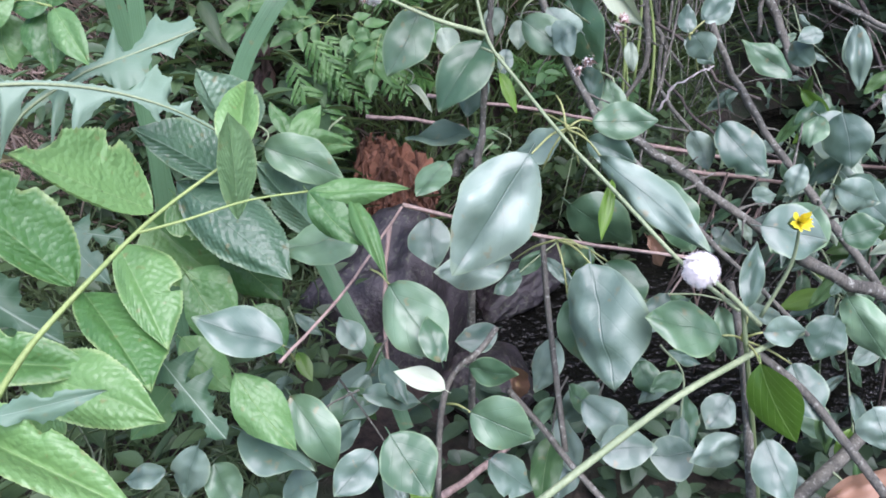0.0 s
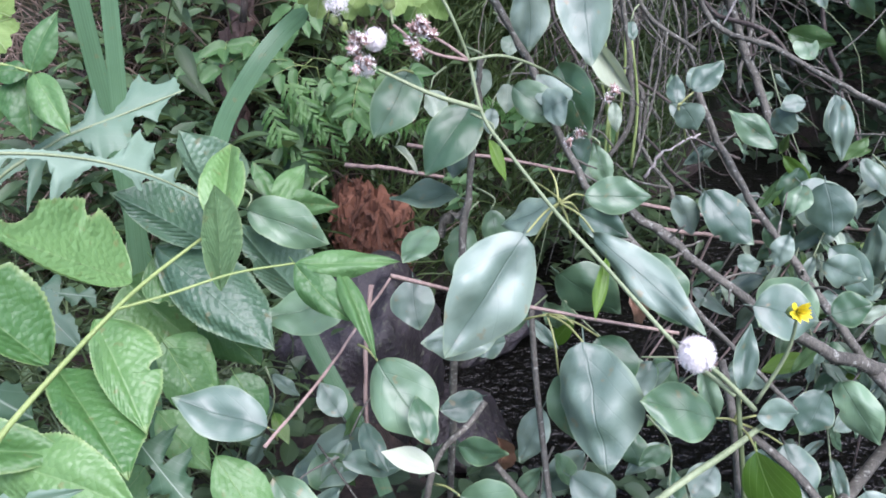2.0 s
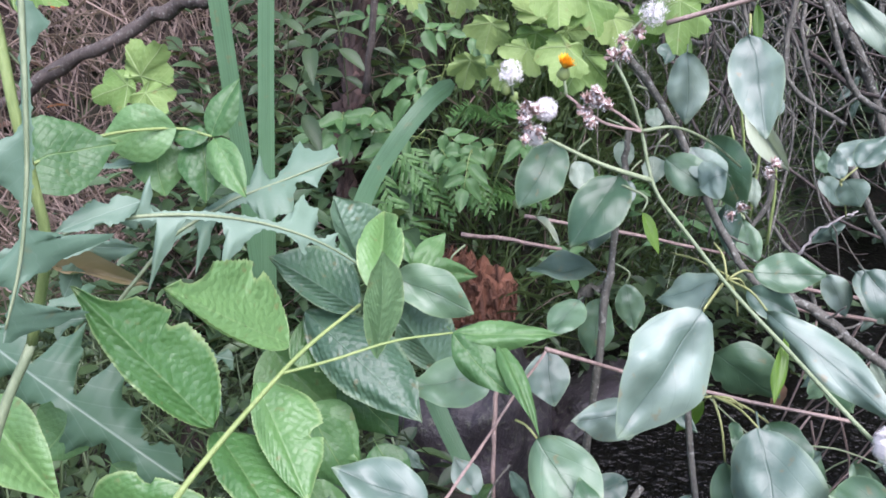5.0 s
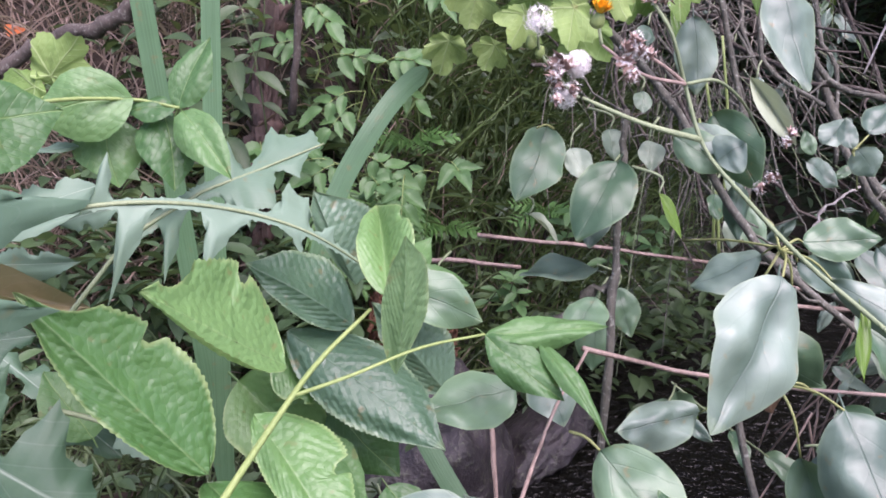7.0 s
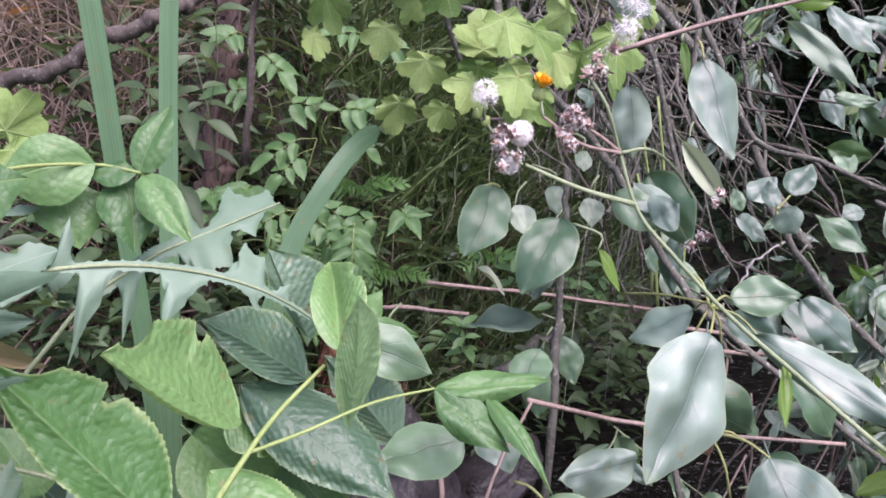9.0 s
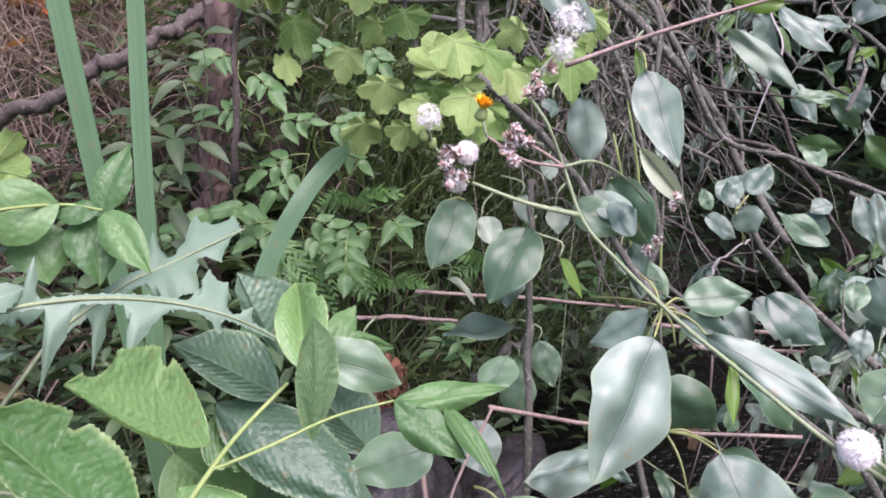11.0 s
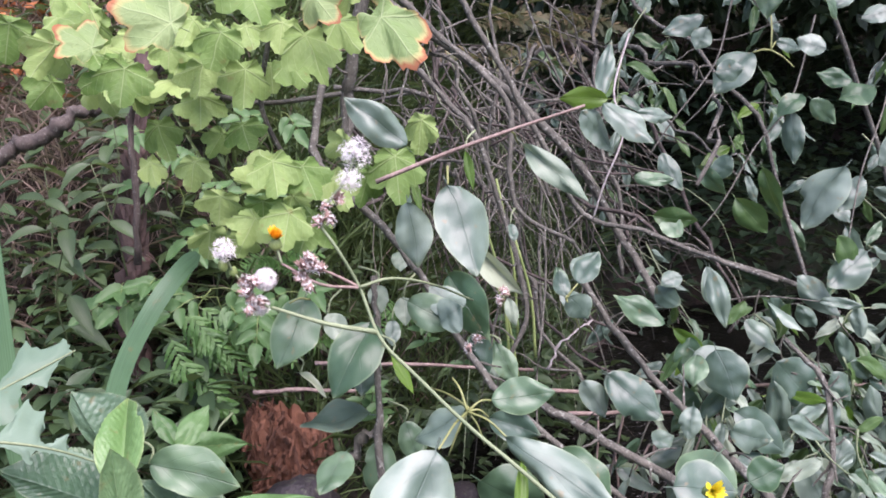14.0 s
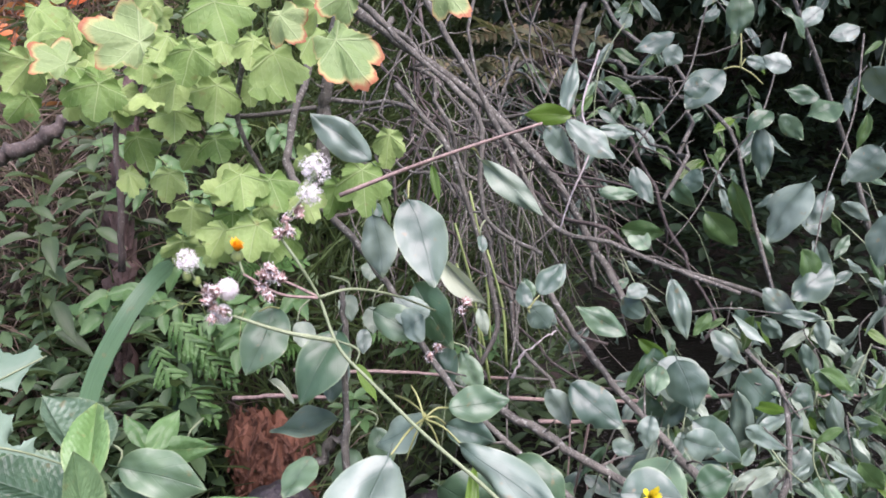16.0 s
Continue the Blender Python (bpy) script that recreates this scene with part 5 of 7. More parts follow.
tube("stem", [(0.022, 0.619, 0.997), (0.050, 0.632, 0.998), (0.089, 0.669, 0.979), (0.131, 0.716, 0.948)], 0.0014, 0.001, STEM_PALE, sow, sides=5)
tube("stem", [(-0.034, 0.622, 1.021), (-0.037, 0.624, 1.036)], 0.0012, 0.001, STEM_PALE, sow, sides=5)
tube("stem", [(-0.500, 0.638, 0.779), (-0.431, 0.615, 0.738), (-0.352, 0.589, 0.687)], 0.0016, 0.001, STEM_PALE, sow, sides=5)
tube("stem", [(-0.400, 0.628, 0.780), (-0.363, 0.620, 0.772), (-0.325, 0.609, 0.756)], 0.002, 0.002, STEM_PALE, sow, sides=5)
tube("stem", [(0.222, 0.492, 0.787), (0.26, 0.47, 0.6), (0.3, 0.45, 0.36)], 0.0018, 0.0035, STEM_DULL, sow)
tube("stem", [*[(0.056, 0.364, 0.720)], (0.0, 0.33, 0.6), (-0.05, 0.4, 0.36)], 0.0032, 0.005, STEM_PALE, sow)
lay(SOWL[2], sow, (-0.476, 0.572, 0.824), (-0.315, 0.524, 0.734), 0.103, (0.05, -0.84, 0.53))
lay(SOWN[0], sow, (-0.370, 0.434, 0.947), (-0.307, 0.464, 0.959), 0.017, (0.26, -0.76, 0.60))
lay(SOWL[1], sow, (-0.401, 0.454, 0.895), (-0.339, 0.480, 0.895), 0.028, (0.32, -0.77, 0.55))
lay(SOWN[1], sow, (-0.272, 0.359, 0.795), (-0.203, 0.376, 0.805), 0.017, (0.07, -0.72, 0.69))
lay(SOWL[2], sow, (-0.232, 0.512, 0.742), (-0.168, 0.462, 0.691), 0.056, (0.02, -0.71, 0.71))
lay(SOWN[1], sow, (-0.328, 0.553, 0.949), (-0.370, 0.513, 0.940), 0.023, (0.47, -0.62, 0.63))
lay(SOWN[0], sow, (-0.329, 0.588, 0.928), (-0.367, 0.590, 0.918), 0.023, (-0.10, -0.96, 0.27))
lay(SOWN[1], sow, (-0.351, 0.601, 0.963), (-0.397, 0.585, 0.960), 0.012, (0.13, -0.50, 0.85))
lay(SOWN[1], sow, (-0.427, 0.628, 0.883), (-0.368, 0.622, 0.885), 0.023, (-0.11, -0.96, 0.25))
lay(SOWN[1], sow, (-0.432, 0.616, 0.841), (-0.409, 0.629, 0.893), 0.023, (0.52, -0.85, -0.02))
lay(SOWL[1], sow, (-0.490, 0.733, 0.790), (-0.373, 0.677, 0.716), 0.057, (0.18, -0.62, 0.76))
lay(SOWL[0], sow, (-0.336, 0.737, 0.721), (-0.415, 0.712, 0.748), 0.053, (0.41, -0.49, 0.77))
lay(SOWN[1], sow, (-0.387, 0.692, 0.762), (-0.319, 0.651, 0.719), 0.040, (0.24, -0.47, 0.85))


def lobed_blade(line, half, above, below, bare=0.0, seed=0, mat=SOW_PALE):
    """A long cut leaf along its midrib: each lobe (place, spread, tip) draws the margin out to a point, with small teeth between."""
    r = random.Random(seed)
    mid = spline(line, 22)
    n = len(mid)
    view = Vector((0.1, -0.75, 0.66))
    verts, uvs, faces, cols = [], [], [], 7
    for sign, lobes in ((1, above), (-1, below)):
        b0 = len(verts)
        pull = [(at, wide, Vector(tip) - mid[int(at * (n - 1))]) for at, wide, tip in lobes]
        for i, c in enumerate(mid):
            v = i / (n - 1)
            d = (mid[min(i + 1, n - 1)] - mid[max(i - 1, 0)]).normalized()
            out = d.cross(view).normalized() * -sign
            h = 0.0008 if v < bare else half * (0.3 + 0.7 * math.sin(math.pi * min(1, (v - bare) / (1 - bare) * 0.8 + 0.15))) * min(1, (1.0 - v) / 0.08 + 0.02)
            edge = out * h
            tooth = 0.0
            for at, wide, reach in pull:
                k = abs(v - at) / wide
                if k < 1:
                    bell = (1 - k) ** 1.6
                    edge = edge + reach * bell
                    tooth = max(tooth, math.sin(math.pi * k))
            if v > bare:
                edge = edge + d * (0.0016 * (1 if i % 4 == 0 else -0.3) * (0.3 + tooth) * r.uniform(0.4, 1.2)) + out * (0.0012 * (i % 5 == 0))
            for j in range(cols):
                q = j / (cols - 1)
                sag = view * (edge.length * (0.1 * math.sin(math.pi * q) + 0.06 * noise.noise(Vector((v * 7, q * 2, seed + sign)))))
                verts.append(c + edge * q + sag)
                uvs.append((0.5 + sign * 0.45 * q * min(1, edge.length / 0.03), v * 3))
        for i in range(n - 1):
            for j in range(cols - 1):
                a = b0 + i * cols + j
                face = (a, a + 1, a + cols + 1, a + cols)
                faces.append(face if sign < 0 else face[::-1])
    ob = under(new("lobed_leaf", mesh_from("lobed_leaf", verts, faces, mat, uvs)), sow)
    rib = under(new("midrib", mesh_from("midrib", *tube_data([p + view * 0.0006 for p in mid[::6]], 0.0017, 0.0007, 6, 3), STEM_PALE)), sow)
    return ob, rib


lobed_blade([(-0.393, 0.545, 0.919), (-0.369, 0.545, 0.930), (-0.332, 0.550, 0.938), (-0.296, 0.565, 0.936), (-0.261, 0.585, 0.926), (-0.230, 0.600, 0.912), (-0.207, 0.615, 0.895), (-0.182, 0.630, 0.872)], 0.0035,
            [(0.30, 0.03, (-0.322, 0.560, 0.966)), (0.70, 0.06, (-0.236, 0.640, 0.930)), (0.74, 0.04, (-0.222, 0.625, 0.918)), (0.83, 0.04, (-0.205, 0.622, 0.905))],
            [(0.37, 0.04, (-0.328, 0.540, 0.887)), (0.55, 0.06, (-0.280, 0.560, 0.899)), (0.72, 0.04, (-0.226, 0.600, 0.898))], 0.24, 1)
lobed_blade([(-0.376, 0.580, 0.847), (-0.350, 0.585, 0.879), (-0.327, 0.600, 0.906), (-0.296, 0.620, 0.924), (-0.285, 0.630, 0.929), (-0.255, 0.660, 0.936), (-0.213, 0.700, 0.947)], 0.006,
            [(0.76, 0.04, (-0.274, 0.670, 0.952)), (0.885, 0.07, (-0.250, 0.700, 0.957)), (0.95, 0.05, (-0.220, 0.706, 0.955))],
            [(0.76, 0.085, (-0.262, 0.620, 0.910)), (0.82, 0.05, (-0.246, 0.640, 0.920)), (0.91, 0.05, (-0.232, 0.670, 0.931)), (0.44, 0.04, (-0.308, 0.580, 0.886))], 0.3, 2)
lobed_blade([(-0.324, 0.440, 1.101), (-0.322, 0.425, 1.046), (-0.323, 0.415, 1.003), (-0.325, 0.400, 0.963), (-0.335, 0.390, 0.924)], 0.0025,
            [(0.10, 0.07, (-0.316, 0.445, 1.082)), (0.72, 0.09, (-0.297, 0.450, 0.965)), (0.93, 0.09, (-0.307, 0.430, 0.926))], [(0.45, 0.12, (-0.350, 0.400, 1.020)), (0.75, 0.08, (-0.350, 0.390, 0.950))], 0.0, 3)


def fluff_ball(name, place, radius, parent, n=150, seed=0, squash=1.0):
    """A ripe seed head: fine white hairs from a small brown heart."""
    rng = random.Random(seed)
    verts, faces = [], []
    c = Vector(place)
    for k in range(n):
        d = Vector((rng.gauss(0, 1), rng.gauss(0, 1), rng.gauss(0, 1) * squash)).normalized()
        a = d.orthogonal().normalized()
        b = d.cross(a)
        tip = c + d * radius * rng.uniform(0.6, 0.95)
        w = radius * 0.02
        i = len(verts)
        verts += [c + a * w, c - a * w, tip]
        faces.append((i, i + 1, i + 2))
        for q in range(7):
            ang = q * 0.9 + rng.random()
            e = tip + (a * math.cos(ang) + b * math.sin(ang)) * radius * rng.uniform(0.2, 0.42) + d * radius * rng.uniform(0.0, 0.2)
            side = (b * math.cos(ang) - a * math.sin(ang)) * w
            i = len(verts)
            verts += [tip - side, tip + side, e]
            faces.append((i, i + 1, i + 2))
    ob = new(name, mesh_from(name, verts, faces, FLUFF, smooth=False))
    under(ob, parent)
    ob["label"] = "white fluffy seed head"
    return ob


def bud(place, length, radius, toward, mat, parent, name="flower_bud", petals=0, label="", seed=0):
    """A pointed involucre; with petals, a ring of narrow ray florets above it."""
    rng = random.Random(seed)
    d = Vector(toward).normalized()
    a = d.orthogonal().normalized()
    b = d.cross(a)
    c = Vector(place)
    verts, faces = [], []
    shape = [(0, 0.45), (0.2, 0.95), (0.45, 1.0), (0.75, 0.75), (1.0, 0.5)]
    for v, r in shape:
        for k in range(8):
            w = 2 * math.pi * k / 8
            rr = radius * r * (1 + 0.12 * (k % 2)) * rng.uniform(0.92, 1.08)
            verts.append(c + d * (length * (v - 0.5)) + a * rr * math.cos(w) + b * rr * math.sin(w))
    for i in range(4):
        for k in range(8):
            faces.append((i * 8 + k, i * 8 + (k + 1) % 8, i * 8 + 8 + (k + 1) % 8, i * 8 + 8 + k))
    faces.append(tuple(range(8))[::-1])
    faces.append(tuple(32 + k for k in range(8)))
    ob = new(name, mesh_from(name, verts, faces, mat))
    under(ob, parent)
    if label:
        ob["label"] = label
    if petals:
        verts, faces = [], []
        top = c + d * length * 0.35
        for k in range(petals):
            w = 2 * math.pi * k / petals + rng.uniform(-0.1, 0.1)
            spread = rng.uniform(0.1, 0.65)
            out = (a * math.cos(w) + b * math.sin(w)) * spread + d * (1.25 - spread)
            out.normalize()
            s = out.cross(d).normalized() * radius * 0.34
            l = length * rng.uniform(0.9, 1.25)
            i = len(verts)
            verts += [top - s * 0.6, top + s * 0.6, top + out * l * 0.7 + s, top + out * l * 0.7 - s, top + out * l]
            faces += [(i, i + 1, i + 2, i + 3), (i + 3, i + 2, i + 4)]
        pet = new("petals", mesh_from("petals", verts, faces, PETAL_ORANGE if petals > 30 else PETAL_YELLOW, smooth=False))
        pet.parent = ob
        pet.matrix_parent_inverse = ob.matrix_world.inverted()
    return ob


def spent_head(place, size, toward, seed):
    """A withered flower head: papery narrow bracts flaring from a knob, with a wisp of white hair."""
    rng = random.Random(seed)
    d = Vector(toward).normalized()
    a = d.orthogonal().normalized()
    b = d.cross(a)
    c = Vector(place)
    verts, faces = [c], []
    for k in range(16):
        w = k * 2.399
        out = (a * math.cos(w) + b * math.sin(w)) * rng.uniform(0.25, 0.75) + d * rng.uniform(0.3, 1.0)
        out.normalize()
        s = out.cross(d).normalized() * size * 0.11
        l = size * rng.uniform(0.6, 1.0)
        lift = d * size * 0.1
        i = len(verts)
        verts += [c + out * l * 0.5 + s * 1.3 + lift, c + out * l * 0.5 - s * 1.3 + lift, c + out * l]
        faces += [(0, i, i + 1), (i + 1, i, i + 2)]
    ob = new("spent_head", mesh_from("spent_head", verts, faces, BUD_BROWN, smooth=False))
    under(ob, sow)
    ob["label"] = "shrivelled pinkish-brown spent flower head"
    fluff_ball("hair_tuft", c + d * size * 0.4, size * 0.55, sow, 26, seed)


fluff_ball("seed_head", (0.187, 0.496, 0.819), 0.0135, sow, 800, 1)
fluff_ball("seed_head", (-0.0475, 0.627, 1.009), 0.0088, sow, 620, 2, 1.5)
fluff_ball("seed_head", (-0.054, 0.630, 0.988), 0.0082, sow, 420, 3)
fluff_ball("seed_head", (-0.075, 0.623, 1.036), 0.010, sow, 110, 4)
fluff_ball("seed_head", (0.029, 0.630, 1.099), 0.0135, sow, 90, 5)
fluff_ball("seed_head", (0.023, 0.627, 1.080), 0.0105, sow, 110, 6)
fluff_ball("seed_head", (-0.012, 0.623, 1.018), 0.007, sow, 120, 7)
for k, p in enumerate([(-0.063, 0.630, 1.003), (-0.065, 0.632, 0.996), (-0.058, 0.627, 0.999), (-0.061, 0.632, 1.010), (-0.016, 0.619, 1.022), (-0.010, 0.619, 1.014), (-0.017, 0.620, 1.010),
                       (0.001, 0.627, 1.065), (0.006, 0.623, 1.054), (-0.001, 0.623, 1.047), (0.163, 0.731, 0.945), (0.128, 0.690, 0.924), (0.121, 0.689, 0.917), (0.157, 0.731, 0.944), (-0.056, 0.622, 1.005), (-0.060, 0.621, 0.999), (-0.054, 0.620, 0.997), (-0.062, 0.622, 0.992), (-0.057, 0.624, 1.013),
                       (-0.006, 0.616, 1.012), (-0.020, 0.618, 1.016), (-0.013, 0.615, 1.006), (0.004, 0.622, 1.058), (0.009, 0.624, 1.066)]):
    spent_head(p, 0.0115, (0.4 * math.sin(k * 2), -0.3, math.cos(k * 1.3)), k)
bud((-0.037, 0.624, 1.036), 0.010, 0.0045, (0.1, -0.4, 0.9), STEM_GREEN, sow, petals=60, label="orange-yellow half-open flower", name="flower", seed=5)
bud((0.238, 0.476, 0.867), 0.011, 0.0045, (-0.1, -0.8, 0.5), STEM_GREEN, sow, petals=28, label="yellow flower", name="flower", seed=6)
bud((-0.078, 0.630, 1.022), 0.009, 0.0032, (-0.2, -0.2, 0.9), STEM_GREEN, sow, seed=8)
bud((-0.071, 0.633, 1.016), 0.008, 0.003, (0.2, -0.2, 0.9), STEM_GREEN, sow, seed=9)
tube("stem", [(-0.047, 0.621, 0.988), (-0.058, 0.628, 0.998), (-0.071, 0.632, 1.016), (-0.075, 0.624, 1.032)], 0.0012, 0.0009, STEM_PALE, sow, sides=5)
tube("stem", [(-0.003, 0.623, 1.046), (0.004, 0.625, 1.062), (0.019, 0.627, 1.079), (0.028, 0.630, 1.096)], 0.0014, 0.001, STEM_PALE, sow, sides=5)
tube("stem", [(0.230, 0.480, 0.789), (0.243, 0.480, 0.832), (0.241, 0.476, 0.867)], 0.0016, 0.0012, STEM_PALE, sow, sides=5)

# ---- currant bush ----
currant = thing("currant_bush", "currant bush with yellow-green lobed leaves, some scorched brown at the rim", "shrub", (-0.45, 1.1, 0.5))
tube("branch", [(-1.220, 1.670, 0.722), (-0.885, 1.652, 0.903), (-0.727, 1.665, 0.989), (-0.630, 1.633, 1.014), (-0.551, 1.631, 1.067), (-0.494, 1.625, 1.083), (-0.428, 1.623, 1.126), (-0.398, 1.672, 1.139), (-0.352, 1.724, 1.177), (-0.288, 1.772, 1.208), (-0.210, 1.824, 1.272)], 0.014, 0.013, BARK_DARK, currant, knots=0.12, steps=7, sides=12)
tube("branch", [(-0.281, 1.291, 0.896), (-0.265, 1.286, 1.031), (-0.258, 1.284, 1.126), (-0.185, 1.185, 1.204)], 0.006, 0.004, BARK_DARK, currant, sides=6, knots=0.12)
tube("branch", [(0.041, 1.013, 1.061), (0.051, 1.026, 1.131), (0.058, 1.014, 1.180), (0.079, 0.998, 1.265)], 0.009, 0.007, BARK, currant, knots=0.1)
tube("branch", [(-0.022, 0.969, 1.049), (-0.048, 0.956, 1.113), (-0.049, 0.944, 1.152), (-0.027, 0.903, 1.223)], 0.003, 0.003, BARK, currant, sides=5)
tube("branch", [(-0.191, 1.072, 1.155), (-0.114, 1.006, 1.148), (-0.046, 0.960, 1.135), (0.040, 0.978, 1.140)], 0.0035, 0.003, BARK, currant, sides=5)
lay(CURB[1], currant, (0.047, 0.575, 1.197), (0.071, 0.542, 1.161), 0.046, (-0.11, -0.77, 0.62))
lay(CURB[1], currant, (-0.094, 0.682, 1.202), (-0.144, 0.685, 1.224), 0.059, (0.11, -0.93, 0.36))
lay(CURL[2], currant, (-0.043, 0.713, 1.241), (-0.032, 0.690, 1.202), 0.057, (0.21, -0.84, 0.51))
lay(CURB[1], currant, (-0.168, 0.733, 1.190), (-0.197, 0.733, 1.213), 0.047, (0.43, -0.72, 0.54))
lay(CURL[1], currant, (-0.201, 0.752, 1.201), (-0.225, 0.741, 1.171), 0.044, (0.32, -0.92, -0.23))
lay(CURL[2], currant, (-0.157, 0.781, 1.180), (-0.162, 0.758, 1.144), 0.050, (0.16, -0.79, 0.60))
lay(CURL[2], currant, (-0.220, 0.790, 1.171), (-0.240, 0.776, 1.147), 0.036, (0.50, -0.78, 0.38))
lay(CURL[0], currant, (-0.070, 0.783, 1.207), (-0.086, 0.772, 1.171), 0.053, (-0.29, -0.82, 0.48))
lay(CURL[1], currant, (-0.095, 0.833, 1.181), (-0.105, 0.815, 1.146), 0.055, (-0.35, -0.81, 0.47))
lay(CURL[1], currant, (-0.055, 0.805, 1.175), (-0.060, 0.782, 1.133), 0.046, (0.21, -0.91, 0.37))
lay(CURL[0], currant, (0.000, 0.759, 1.200), (0.016, 0.731, 1.153), 0.053, (0.34, -0.79, 0.51))
lay(CURL[0], currant, (-0.016, 0.806, 1.214), (-0.024, 0.791, 1.182), 0.039, (-0.11, -0.88, 0.46))
lay(CURL[0], currant, (-0.121, 0.809, 1.195), (-0.125, 0.802, 1.174), 0.036, (-0.04, -0.82, 0.57))
lay(CURL[3], currant, (-0.104, 0.849, 1.151), (-0.105, 0.824, 1.118), 0.049, (0.08, -0.89, 0.45))
lay(CURL[0], currant, (-0.067, 0.836, 1.120), (-0.062, 0.823, 1.093), 0.047, (-0.34, -0.82, 0.45))
lay(CURL[0], currant, (-0.171, 0.979, 1.123), (-0.160, 0.963, 1.077), 0.046, (-0.23, -0.90, 0.37))
lay(CURL[1], currant, (-0.184, 0.972, 1.081), (-0.174, 0.946, 1.051), 0.030, (0.17, -0.83, 0.53))
lay(CURL[2], currant, (-0.047, 0.758, 1.060), (-0.048, 0.759, 1.098), 0.055, (0.37, -0.93, -0.04))
lay(CURL[1], currant, (-0.089, 0.786, 1.059), (-0.096, 0.788, 1.026), 0.045, (-0.06, -0.98, 0.19))
lay(CURL[2], currant, (-0.050, 0.758, 1.055), (-0.053, 0.760, 1.021), 0.044, (-0.09, -0.97, 0.20))
lay(CURL[3], currant, (-0.025, 0.764, 1.055), (-0.010, 0.754, 1.035), 0.030, (-0.09, -0.96, 0.25))
lay(CURL[3], currant, (-0.005, 0.747, 1.039), (-0.024, 0.741, 1.001), 0.056, (-0.07, -0.91, 0.41))
lay(CURL[3], currant, (-0.107, 0.822, 1.021), (-0.114, 0.827, 0.985), 0.041, (0.25, -0.96, 0.13))
lay(CURL[1], currant, (-0.071, 0.795, 1.017), (-0.081, 0.789, 0.993), 0.037, (0.34, -0.94, -0.02))
lay(CURL[2], currant, (0.033, 0.774, 1.101), (0.010, 0.784, 1.085), 0.033, (-0.17, -0.96, 0.22))
lay(CURL[0], currant, (0.076, 0.785, 1.086), (0.076, 0.761, 1.036), 0.053, (0.03, -0.92, 0.38))
lay(CURL[2], currant, (0.053, 0.795, 1.070), (0.038, 0.782, 1.033), 0.036, (0.22, -0.97, 0.06))
lay(CURL[0], currant, (0.109, 0.806, 1.116), (0.100, 0.802, 1.077), 0.037, (-0.47, -0.84, 0.26))
lay(CURL[3], currant, (0.048, 0.737, 1.233), (0.013, 0.747, 1.223), 0.040, (-0.15, -0.98, 0.15))
lay(CURB[0], currant, (0.009, 0.722, 1.228), (0.026, 0.703, 1.200), 0.041, (-0.43, -0.85, 0.32))
lay(CURL[2], currant, (-0.157, 0.829, 1.210), (-0.160, 0.817, 1.186), 0.031, (0.39, -0.92, 0.08))
lay(CURL[3], currant, (-0.097, 0.821, 1.221), (-0.109, 0.799, 1.194), 0.035, (0.52, -0.84, 0.15))
lay(CURL[2], currant, (-0.253, 0.807, 1.226), (-0.264, 0.807, 1.186), 0.047, (0.15, -0.98, 0.14))
lay(CURL[0], currant, (-0.210, 0.805, 1.249), (-0.184, 0.785, 1.227), 0.037, (0.20, -0.82, 0.54))
lay(CURB[1], currant, (0.071, 0.693, 1.239), (0.042, 0.685, 1.223), 0.044, (0.24, -0.97, 0.07))
lay(CURL[2], currant, (-0.087, 0.859, 1.112), (-0.104, 0.847, 1.087), 0.030, (0.11, -0.99, 0.01))
lay(CURB[0], currant, (0.131, 0.599, 1.232), (0.146, 0.581, 1.206), 0.035, (-0.40, -0.84, 0.37))
lay(CURL[1], currant, (-0.460, 0.866, 0.978), (-0.426, 0.858, 1.018), 0.056, (0.21, -0.93, 0.25))
lay(CURL[2], currant, (-0.464, 0.862, 0.976), (-0.507, 0.852, 0.960), 0.050, (0.38, -0.71, 0.60))
lay(CURL[1], currant, (-0.452, 0.858, 0.970), (-0.428, 0.846, 0.943), 0.050, (-0.05, -0.80, 0.58))
lay(CURL[2], currant, (-0.508, 0.739, 1.083), (-0.457, 0.735, 1.065), 0.047, (0.20, -0.66, 0.72))
lay(CURL[1], currant, (-0.037, 0.732, 1.093), (-0.035, 0.706, 1.060), 0.045, (-0.02, -0.89, 0.46))
lay(CURL[2], currant, (-0.013, 0.737, 1.086), (-0.002, 0.717, 1.054), 0.044, (0.15, -0.83, 0.54))
lay(CURL[2], currant, (-0.026, 0.721, 1.048), (-0.035, 0.697, 1.016), 0.044, (0.18, -0.91, 0.37))
lay(CURL[0], currant, (-0.056, 0.745, 1.041), (-0.071, 0.727, 1.017), 0.040, (0.21, -0.92, 0.34))
lay(CURL[1], currant, (0.014, 0.771, 1.070), (0.027, 0.752, 1.036), 0.038, (0.08, -0.85, 0.52))
lay(CURL[0], currant, (-0.118, 0.859, 1.087), (-0.127, 0.853, 1.053), 0.039, (-0.17, -0.96, 0.21))

rng = random.Random(77)
C0, C1 = Vector((-0.280, 0.945, 1.219)), Vector((0.044, 0.887, 1.202))
for k in range(34):
    b = C0.lerp(C1, rng.random()) + Vector((0, rng.uniform(-0.02, 0.12), rng.uniform(-0.06, 0.09)))
    d = Vector((rng.uniform(-0.6, 0.6), rng.uniform(-0.5, 0.0), rng.uniform(-1, 0.1))).normalized()
    l = rng.uniform(0.03, 0.06)
    lay(rng.choice(CURL), currant, b, b + d * l, l * rng.uniform(1.0, 1.25), (rng.uniform(-0.4, 0.4), -0.8, rng.uniform(0.2, 0.9)))

